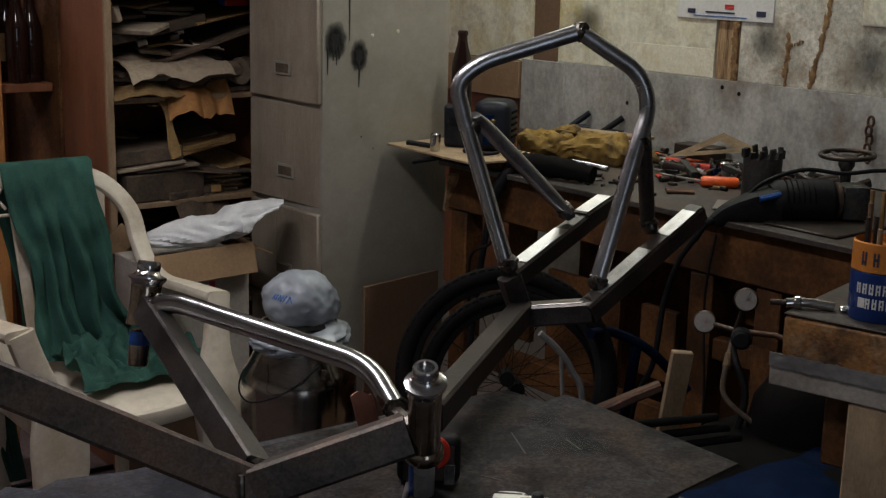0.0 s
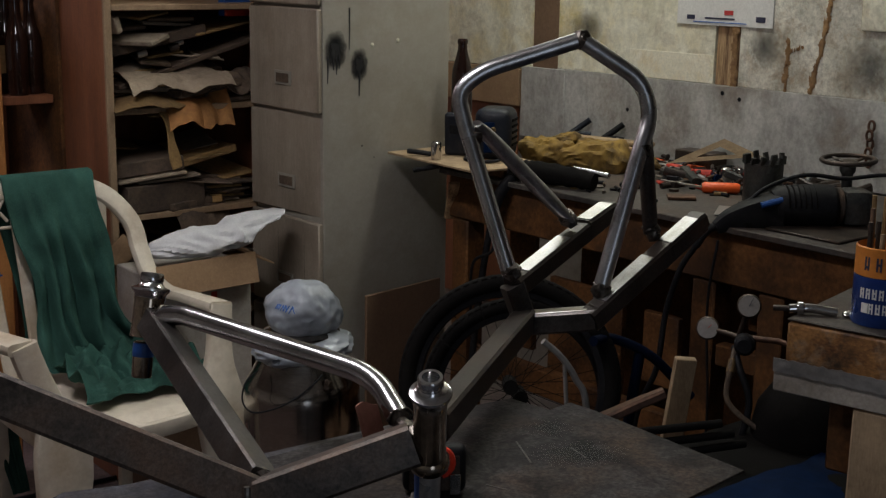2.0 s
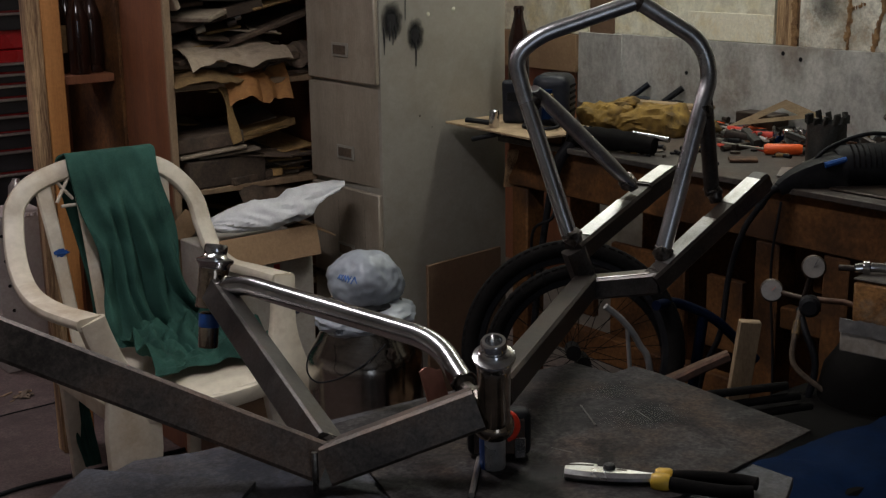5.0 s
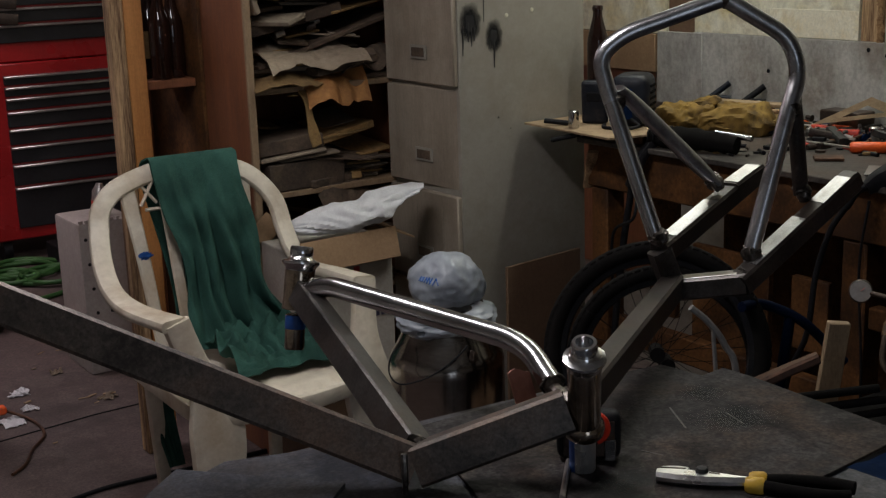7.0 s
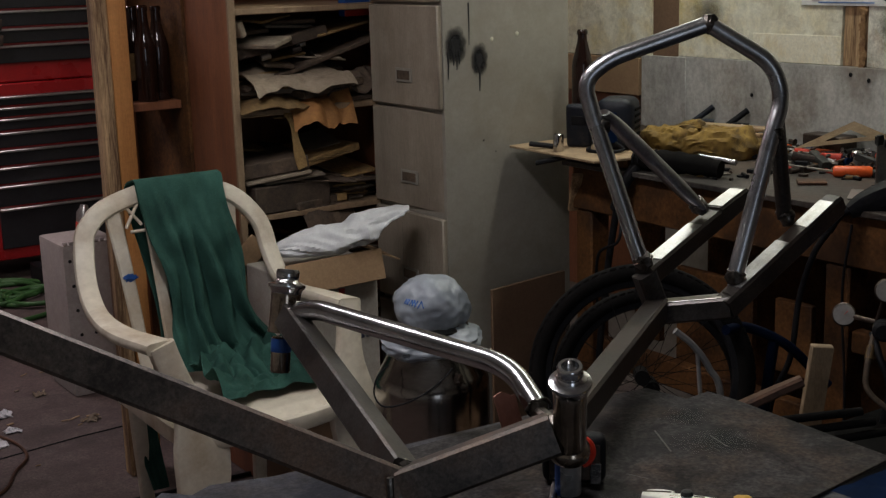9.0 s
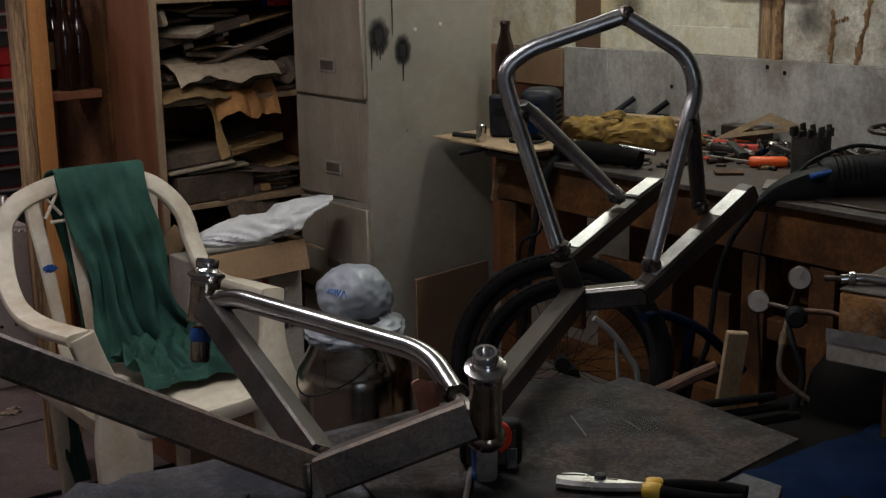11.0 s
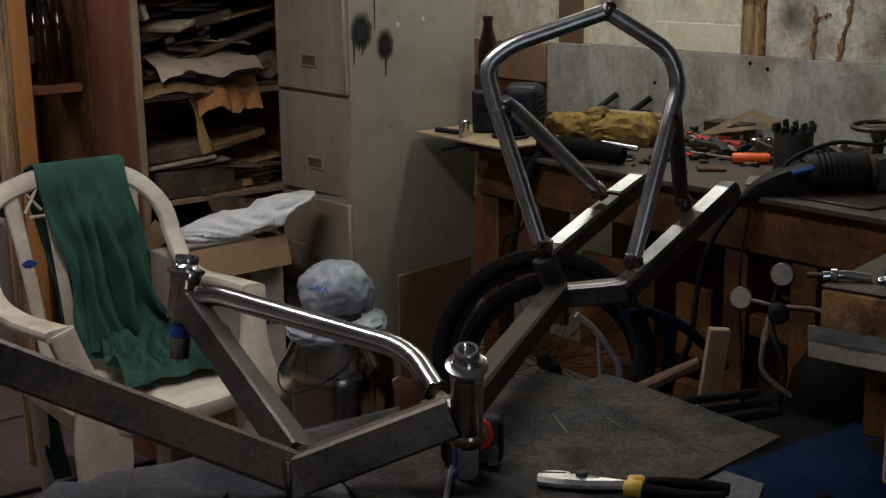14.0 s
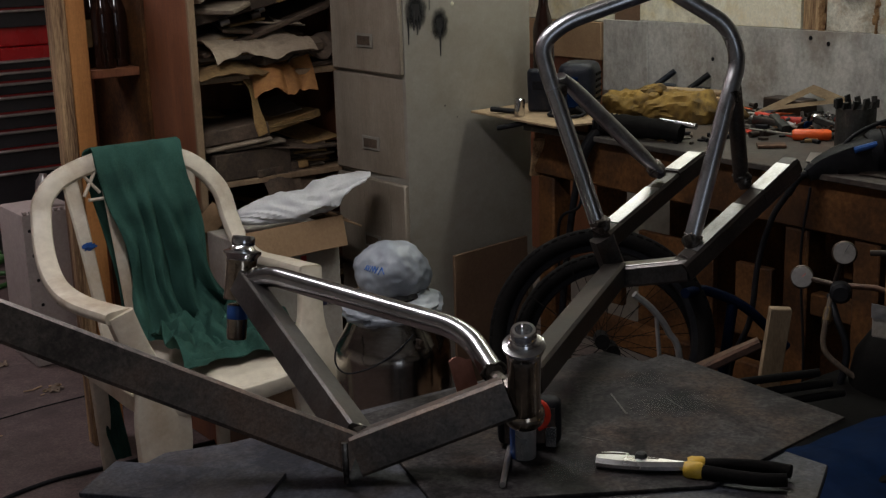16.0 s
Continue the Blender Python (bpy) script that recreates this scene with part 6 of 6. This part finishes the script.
fd = thing("mudguard", (1.65, 1.58, 0.0), "dull silver curved bicycle mudguard", "mudguard")
part("blade", sweep(bmesh.new(), smooth_path([(1.575, 1.63, 0.745), (1.605, 1.615, 0.715), (1.632, 1.60, 0.670), (1.650, 1.585, 0.60), (1.652, 1.58, 0.3), (1.652, 1.58, 0.0)], 8), rrect(0.011, 0.012, 0.003)), silver_paint, fd)
part("stay", pipe([(1.612, 1.61, 0.700), (1.618, 1.605, 0.60), (1.62, 1.60, 0.45)], 0.004, 8), silver_paint, fd)
solo("blue_frame_tube", pipe(smooth_path([(1.76, 1.68, 0.70), (1.83, 1.69, 0.69), (1.90, 1.65, 0.65), (1.98, 1.61, 0.56)], 6), 0.010, 16), navy_paint, "dark blue bicycle frame tube under the bench", "frame tube")
solo("blue_seat_tube", pipe([(1.88, 1.665, 0.66), (1.86, 1.70, 0.3), (1.85, 1.72, 0.0)], 0.011, 16), navy_paint, "dark blue bicycle frame tube standing on the floor", "frame tube")
solo("rusty_bar", sweep(bmesh.new(), [(1.530, 1.448, 0.652), (1.56, 1.428, 0.668), (1.59, 1.405, 0.686), (1.625, 1.38, 0.704)], lambda k: rrect(0.030 - 0.010 * k, 0.018, 0.004)), copper_pipe, "rusty flat bar with a copper end", "bar")
# Pipes and trunk carry the bench shade in their near-black colour.
for k in range(3):
    solo("pipe_length", pipe([(1.50 + 0.02 * k, 1.50 - 0.02 * k, 0.610 - 0.022 * (k % 3)), (1.76 + 0.02 * k, 1.36 - 0.012 * k, 0.625 - 0.020 * k)], 0.0075, 12), rubber, "steel pipe lying in a rack, bench shade in its colour", "pipe", "pipe rack")
rk = thing("pipe_rack", (1.7, 1.35, 0), "trunk below the stacked pipes, shade put into its colour", "rack")
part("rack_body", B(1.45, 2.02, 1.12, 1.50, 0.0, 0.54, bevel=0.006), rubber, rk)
solo("leaning_board", B(-0.021, 0.021, -0.009, 0.009, -0.075, 0.205, bevel=0.002, m=pose(1.875, 1.572, 0.475, 6, 5, -35)), pale_board, "pale sawn board leaning under the bench", "board")
solo("timber_prop", B(1.855, 1.90, 1.548, 1.598, 0.0, 0.398, bevel=0.003), bench_wood, "dark timber prop under the bench", "prop")

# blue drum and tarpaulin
# The shade over the tarpaulin is put into its very dark blue.
solo("blue_tarpaulin", cloth(lambda u, v: Vector((1.26 + 0.72 * u, 0.74 + 0.54 * v, 0.50 + 0.05 * v + 0.03 * noise.noise(Vector((u * 4, v * 3, 7))) + 0.012 * noise.noise(Vector((u * 11, v * 9, 2))) - 0.45 * max(0, 0.12 - v) ** 1.2)), 40, 30, 0.004), dark_blue, "folded dark blue tarpaulin with shade put into its colour", "tarpaulin")

# gas bottle with regulator and gauges
gb = thing("gas_bottle", (1.98, 1.36, 0), "grey gas bottle darkened for the bench shade, with regulator gauges", "gas bottle")
# Near-black instead of grey: the shade here is in the bottle's colour.
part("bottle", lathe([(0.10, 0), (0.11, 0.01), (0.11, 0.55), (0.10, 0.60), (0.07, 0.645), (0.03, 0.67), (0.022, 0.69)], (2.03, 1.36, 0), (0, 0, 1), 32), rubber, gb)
rg = part("regulator", lathe([(0.016, 0), (0.020, 0.006), (0.020, 0.03), (0.014, 0.036)], (1.985, 1.49, 0.705), (-0.8, -0.6, 0), 20), black_plastic, gb)
part("stem", pipe([(1.985, 1.50, 0.712), (2.01, 1.43, 0.716), (2.04, 1.37, 0.70)], 0.006, 12), copper_pipe, gb)
for (x, y, z), ln in (((1.98, 1.482, 0.780), 1), ((1.985, 1.582, 0.712), 2)):
    ax = Vector((-0.76, -0.6, 0.22)).normalized()
    g = part("gauge", lathe([(0.018, 0), (0.0225, 0.002), (0.0235, 0.015), (0.0210, 0.018)], (x, y, z), ax, 28), mill_steel, gb, "round pressure gauge")
    part("dial", lathe([(0.0205, 0.0176), (0.0200, 0.0190)], (x, y, z), ax, 28), gauge_face, g, "pale dial")
    c = Vector((x, y, z)) + ax * 0.0208
    part("needle", bar(c, c + Vector((0.004, -0.006, 0.016 if ln == 1 else 0.008)), 0.0018, 0.001, 0.0004), ink_red if ln == 2 else ink_dark, g)
    part("port", pipe([(x, y, z), (1.985, 1.505, 0.712)], 0.005, 10), mill_steel, gb)
part("hose", pipe(smooth_path([(1.97, 1.50, 0.69), (1.93, 1.48, 0.65), (1.92, 1.47, 0.60), (1.94, 1.42, 0.56), (1.96, 1.36, 0.53), (1.98, 1.30, 0.50)], 8), 0.0055, 10), sandpaper_dark, gb, "dusty rubber hose")
part("hose", pipe(smooth_path([(1.98, 1.51, 0.69), (1.95, 1.47, 0.66), (1.945, 1.44, 0.60), (1.93, 1.45, 0.5), (1.95, 1.5, 0.3)], 8), 0.007, 10), black_plastic, gb)
part("fitting", pipe([(1.955, 1.492, 0.672), (1.935, 1.482, 0.652)], 0.009, 12), brass, gb)

# ---- second bench ----
sb = thing("side_bench", (1.85, 1.0, 0), "rough timber side bench with metal edging", "bench")
R0 = pose(1.742, 1.226, 0, 0, 0, -78)      # along its front face
part("beam", B(0.0, 0.75, 0.0, 0.09, 0.772, 0.848, bevel=0.006, m=R0), beam_wood, sb, "scarred orange timber beam")
part("edging", B(-0.012, 0.75, -0.012, -0.001, 0.728, 0.776, bevel=0.002, m=R0), white_paint, sb, "pale sheet metal edging")
part("foil_strip", cloth(lambda u, v: R0 @ Vector((-0.012 + 0.30 * u, -0.0145 - 0.004 * abs(noise.noise(Vector((u * 22, v * 4, 1)))), 0.762 + 0.024 * v + 0.004 * noise.noise(Vector((u * 30, 0, 2))))), 60, 5, 0.0012), silver_paint, sb, "crinkled foil strip")
part("top_board", B(0.0, 0.75, 0.0, 0.40, 0.8485, 0.853, bevel=0.002, m=R0), bench_top_m, sb)
part("leg", B(0.125, 0.215, -0.0095, 0.05, 0.0, 0.727, bevel=0.004, m=R0), pale_board, sb, "pale worn wooden leg")
part("cross_brace", B(0.075, 0.120, 0.02, 0.05, 0.60, 0.727, bevel=0.004, m=R0), bench_wood, sb)
part("rear_leg", B(0.02, 0.07, 0.33, 0.39, 0.0, 0.847, bevel=0.004, m=R0), bench_wood, sb)
tn = thing("coffee_tin", (1.835, 1.130, 0.8535), "blue and orange coffee tin full of pencils and brushes", "tin")
tcx, tcy, tcz, tr_ = 1.845, 1.118, 0.8535, 0.047
part("tin", lathe([(tr_, 0), (tr_ + 0.001, 0.002), (tr_ + 0.001, 0.080), (tr_, 0.081)], (tcx, tcy, tcz), (0, 0, 1), 36), tin_blue, tn, "blue lower label")
part("band", lathe([(tr_, 0.0815), (tr_ + 0.0012, 0.082), (tr_ + 0.0012, 0.128), (tr_ - 0.001, 0.130), (tr_ - 0.003, 0.118)], (tcx, tcy, tcz), (0, 0, 1), 36), tin_orange, tn, "orange upper label")


def tin_print(a, z, w, h, material, rr=0.0012):
    p = Vector((tcx + (tr_ + rr) * math.cos(a), tcy + (tr_ + rr) * math.sin(a), tcz + z))
    part("print", B(-0.0006, 0.0006, -w / 2, w / 2, -h / 2, h / 2, bevel=0, m=Matrix.Translation(p) @ pose(0, 0, 0, 0, 0, math.degrees(a))), material, tn)


for row, z in ((0, 0.055), (1, 0.031)):
    for k in range(7 - row):
        a = radians(170 + 13 * k + 8 * row)
        if row and k == 0:
            tin_print(a, z, 0.012, 0.016, ink_white)
            continue
        tin_print(a - 0.055, z, 0.0024, 0.017, ink_white)
        tin_print(a + 0.045, z, 0.0024, 0.017, ink_white)
        tin_print(a, z + (0.006, 0.0, -0.0065)[k % 3], 0.006, 0.0026, ink_white)
        tin_print(a, z + (-0.002, 0.0065, 0.002)[k % 3], 0.005, 0.0022, ink_white)
for k in range(3):
    a = radians(176 + 24 * k)
    tin_print(a - 0.06, 0.104, 0.003, 0.022, ink_dark)
    tin_print(a + 0.06, 0.104, 0.003, 0.022, ink_dark)
    tin_print(a, 0.104 + 0.006 * (k - 1), 0.007, 0.004, ink_dark)
for k in range(12):
    a, rr = 2.4 * k, 0.010 + 0.0023 * k
    bx, by = tcx + rr * math.cos(a), tcy + rr * math.sin(a)
    part("pencil", pipe([(bx, by, tcz + 0.01), (bx + 0.004 * math.cos(a), by + 0.004 * math.sin(a), tcz + 0.150 + 0.018 * (k % 4))], 0.004, 8), (pale_board, mill_steel, dark_carton, sandpaper_tan)[k % 4], tn, "pencil or brush handle")
ck = thing("chrome_tap", (1.79, 1.215, 0.853), "chrome tool lying on the side bench", "tool")
part("body", pipe(smooth_path([(1.765, 1.240, 0.862), (1.79, 1.215, 0.864), (1.815, 1.180, 0.860)], 5), 0.008, 14), chrome, ck)
part("collar", lathe([(0.011, 0), (0.012, 0.003), (0.012, 0.010), (0.009, 0.012)], (1.775, 1.231, 0.863), (0.5, -0.7, 0), 16), chrome, ck)
part("shank", pipe([(1.765, 1.240, 0.862), (1.752, 1.262, 0.861)], 0.005, 10), mill_steel, ck)
part("tip", lump((1.825, 1.165, 0.859), (0.012, 0.010, 0.006), 5, 0.2, 2, 3), chrome, ck)

# ---- tool chest at the far end ----
tc_ = thing("tool_chest", (1.95, 6.25, 0), "red rolling tool chest with black drawers", "tool chest")
part("frame", B(1.44, 2.34, 6.0, 6.45, 0.10, 0.915, bevel=0.006), red_enamel, tc_, "red enamelled lower cabinet")
part("upper_frame", B(1.46, 2.32, 6.02, 6.40, 0.918, 1.55, bevel=0.006), red_enamel, tc_, "red enamelled upper chest")
lower = (0.864, 0.813, 0.762, 0.700, 0.620, 0.540, 0.455, 0.350, 0.150)
for a, b in zip(lower, lower[1:]):
    d = part("drawer", B(1.575, 2.30, 5.988, 5.999, b + 0.006, a - 0.004, bevel=0.002), black_enamel, tc_, "black drawer front")
    part("pull", B(1.575, 2.30, 5.972, 5.987, a - 0.017, a - 0.004, bevel=0.004), alloy, d, "pale metal pull strip")
upper = (1.50, 1.42, 1.34, 1.245, 1.165, 1.09, 1.00)
for a, b in zip(upper, upper[1:]):
    d = part("drawer", B(1.575, 2.30, 6.006, 6.019, b + 0.006, a - 0.004, bevel=0.002), black_enamel, tc_, "black drawer front")
    part("pull", B(1.575, 2.30, 5.990, 6.005, a - 0.016, a - 0.004, bevel=0.004), alloy, d, "pale metal pull strip")
for x in (1.52, 2.26):
    for y in (6.06, 6.38):
        wh = part("caster", pipe([(x - 0.02, y, 0.05), (x + 0.02, y, 0.05)], 0.05, 20), black_plastic, tc_)
        part("fork", B(x - 0.03, x + 0.03, y - 0.03, y + 0.03, 0.075, 0.0995, bevel=0.004), mill_steel, wh)
part("side_handle", pipe(smooth_path([(1.435, 6.1, 0.80), (1.39, 6.1, 0.80), (1.39, 6.35, 0.80), (1.435, 6.35, 0.80)], 6), 0.012, 12), mill_steel, tc_)
for z in (1.19, 1.12):
    solo("magnet_tool", bar((1.575, 5.97, z), (1.66, 5.965, z - 0.01), 0.02, 0.05, 0.006), mill_steel, "small dark tool hung on the chest front", "tool", "hung tools")

# grey perforated metal box standing on the floor
gb2 = thing("metal_case", (1.32, 4.2, 0), "grey perforated sheet metal case standing on the floor", "case")
part("shell", B(1.268, 1.466, 4.15, 4.40, 0.0, 0.525, bevel=0.012, seg=2), grey_paint, gb2)
for k in range(9):
    part("tooth", B(1.273 + 0.021 * k, 1.286 + 0.021 * k, 4.148, 4.16, 0.5255, 0.535, bevel=0.001), grey_paint, gb2)
for k in range(5):
    for j in range(2):
        part("hole", lathe([(0.006, 0), (0.006, 0.001), (0.003, 0.0012)], (1.290 + 0.05 * j + 0.006 * k, 4.1492, 0.47 - 0.085 * k), (0, -1, 0), 10), black_plastic, gb2)
sc = thing("spray_can", (1.375, 4.25, 0.526), "small red and white spray can on the metal case", "can")
part("can", lathe([(0.022, 0), (0.024, 0.004), (0.024, 0.085), (0.015, 0.10), (0.012, 0.11)], (1.375, 4.25, 0.526), (0.12, 0, 1), 20), alloy, sc)
part("stripe", lathe([(0.0245, 0.02), (0.025, 0.022), (0.025, 0.05), (0.0245, 0.052)], (1.375, 4.25, 0.526), (0.12, 0, 1), 20), red_plastic, sc)

# post and pale board at the far left, with leaning conduits
solo("door_post", B(0.715, 0.815, 3.78, 3.86, 0.0, 2.5, bevel=0.005), shelf_wood, "dark reddish timber door post", "post", kind="structure")
solo("pale_board", B(0.55, 0.665, 3.42, 3.45, 0.0, 0.60, bevel=0.003), grey_paint, "dirty grey board standing beside the post", "board")
for k in range(6):
    solo("conduit", pipe([(1.12 + 0.018 * k, 5.02 + 0.02 * (k % 2), 0.0), (1.10 + 0.019 * k, 5.05 + 0.02 * (k % 2), 1.9)], 0.010, 12), (alloy, white_paint, grey_paint)[k % 3], "pale conduit length standing on end", "conduit", "conduits")
cy = thing("gas_cylinder", (1.13, 4.95, 0), "dark gas cylinder with brass valve", "gas cylinder")
part("cylinder", lathe([(0.055, 0), (0.06, 0.01), (0.06, 0.62), (0.045, 0.68), (0.02, 0.72), (0.016, 0.76)], (1.125, 4.92, 0), (0, 0, 1), 28), mill_steel, cy)
part("collar", lathe([(0.055, 0.0), (0.075, 0.01), (0.078, 0.03), (0.06, 0.035)], (1.125, 4.92, 0.735), (0, 0, 1), 24), grey_paint, cy)
part("valve", lathe([(0.012, 0), (0.014, 0.004), (0.014, 0.03), (0.008, 0.05)], (1.125, 4.92, 0.775), (0, 0, 1), 14), brass, cy)
solo("cross_strap", B(1.04, 1.25, 4.985, 4.995, 1.10, 1.13, bevel=0.003), copper_pipe, "rust-red strap round the conduits", "strap")

# ---- floor clutter ----
for k, (cx, cy_, r) in enumerate(((1.50, 5.75, 0.16), (1.42, 5.62, 0.11), (1.58, 5.55, 0.14))):
    pts = [(cx + (r + 0.02 * math.sin(a * 1.7 + k)) * math.cos(a), cy_ + (r + 0.015 * math.cos(a * 2.3)) * math.sin(a), 0.012 + 0.004 * (a / 3)) for a in [j * 0.35 for j in range(46)]]
    solo("green_hose", pipe(pts, 0.010, 10), hose_green, "coiled green garden hose on the floor", "hose", "green hose")
solo("green_hose", pipe(smooth_path([(1.35, 5.2, 0.012), (1.55, 5.28, 0.012), (1.75, 5.5, 0.012), (1.95, 5.5, 0.012)], 8), 0.010, 10), hose_green, "loose run of green garden hose", "hose", "green hose")
cord_o = thing("extension_cord", (0.92, 3.75, 0), "orange extension cord with a grey socket box", "cord")
part("socket_box", B(0.845, 0.895, 3.93, 3.98, 0, 0.055, bevel=0.006), grey_paint, cord_o)
part("plug", B(0.885, 0.915, 3.90, 3.935, 0.02, 0.045, bevel=0.005), orange_plastic, cord_o, "orange plug")
part("cable", pipe(smooth_path([(0.91, 3.92, 0.03), (0.97, 3.84, 0.006), (0.965, 3.70, 0.006), (0.90, 3.60, 0.006), (0.85, 3.50, 0.006), (0.80, 3.45, 0.006)], 8), 0.005, 10), copper_pipe, cord_o)
solo("black_cable", pipe(smooth_path([(0.60, 3.02, 0.006), (0.80, 3.15, 0.006), (0.954, 3.198, 0.006), (1.08, 3.195, 0.006), (1.22, 3.182, 0.006), (1.7, 3.15, 0.006)], 8), 0.006, 10), black_plastic, "black cable across the floor", "cable")
rng = random.Random(9)
for k in range(26):
    x, y = rng.uniform(0.85, 1.45), rng.uniform(3.6, 5.6)
    s = rng.uniform(0.006, 0.022)
    bm = bar((x - s, y, 0.003), (x + s, y + rng.uniform(-s, s), 0.003 + rng.uniform(0, 0.004)), rng.uniform(0.004, 0.012), 0.003, 0.001)
    solo("wood_chip", bm, pale_board if k % 3 else paper, "pale chip on the dirty floor", "chip", "floor chips")
for px, py, w_, d_, a_ in ((1.012, 4.116, 0.050, 0.026, 1), (0.994, 3.956, 0.045, 0.016, 2), (0.959, 4.314, 0.020, 0.020, 3), (0.917, 3.866, 0.065, 0.045, 4), (1.176, 4.254, 0.040, 0.014, 5), (1.239, 3.896, 0.045, 0.018, 6)):
    crumple(px, py, 0.002, w_, d_ * 1.8, 50 + a_ * 3, 0.018, white_cloth if a_ < 5 else paper, "paper_scrap", "small crumpled white paper scrap on the floor")
solo("floor_crack", pipe([(0.60, 3.70, 0.0005), (0.93, 3.747, 0.0005), (1.14, 3.776, 0.0005), (1.345, 3.783, 0.0005), (1.60, 3.79, 0.0005)], 0.003, 6), black_plastic, "dark joint line in the concrete floor", "joint", kind="structure")
bx3 = thing("parts_box", (1.62, 5.9, 0), "dark box of parts beside the tool chest", "box")
part("tray", B(1.66, 1.95, 5.62, 5.90, 0.0, 0.10, bevel=0.006), black_plastic, bx3)
for k in range(10):
    p = Vector((1.70 + 0.024 * k, 5.70 + 0.015 * (k % 5), 0.1))
    part("scrap", lump(p, (0.03, 0.03, 0.025), k * 2.3, 0.4, 2, 2), clutter_mats[k], bx3)
dk = thing("cable_coil", (1.30, 2.55, 0), "dark coil of cable under the chair", "cable")
part("coil", pipe([(1.22 + 0.11 * math.cos(a), 2.72 + 0.11 * math.sin(a), 0.012 + 0.006 * a / 6.3) for a in [j * 0.3 for j in range(70)]], 0.010, 10), black_plastic, dk)
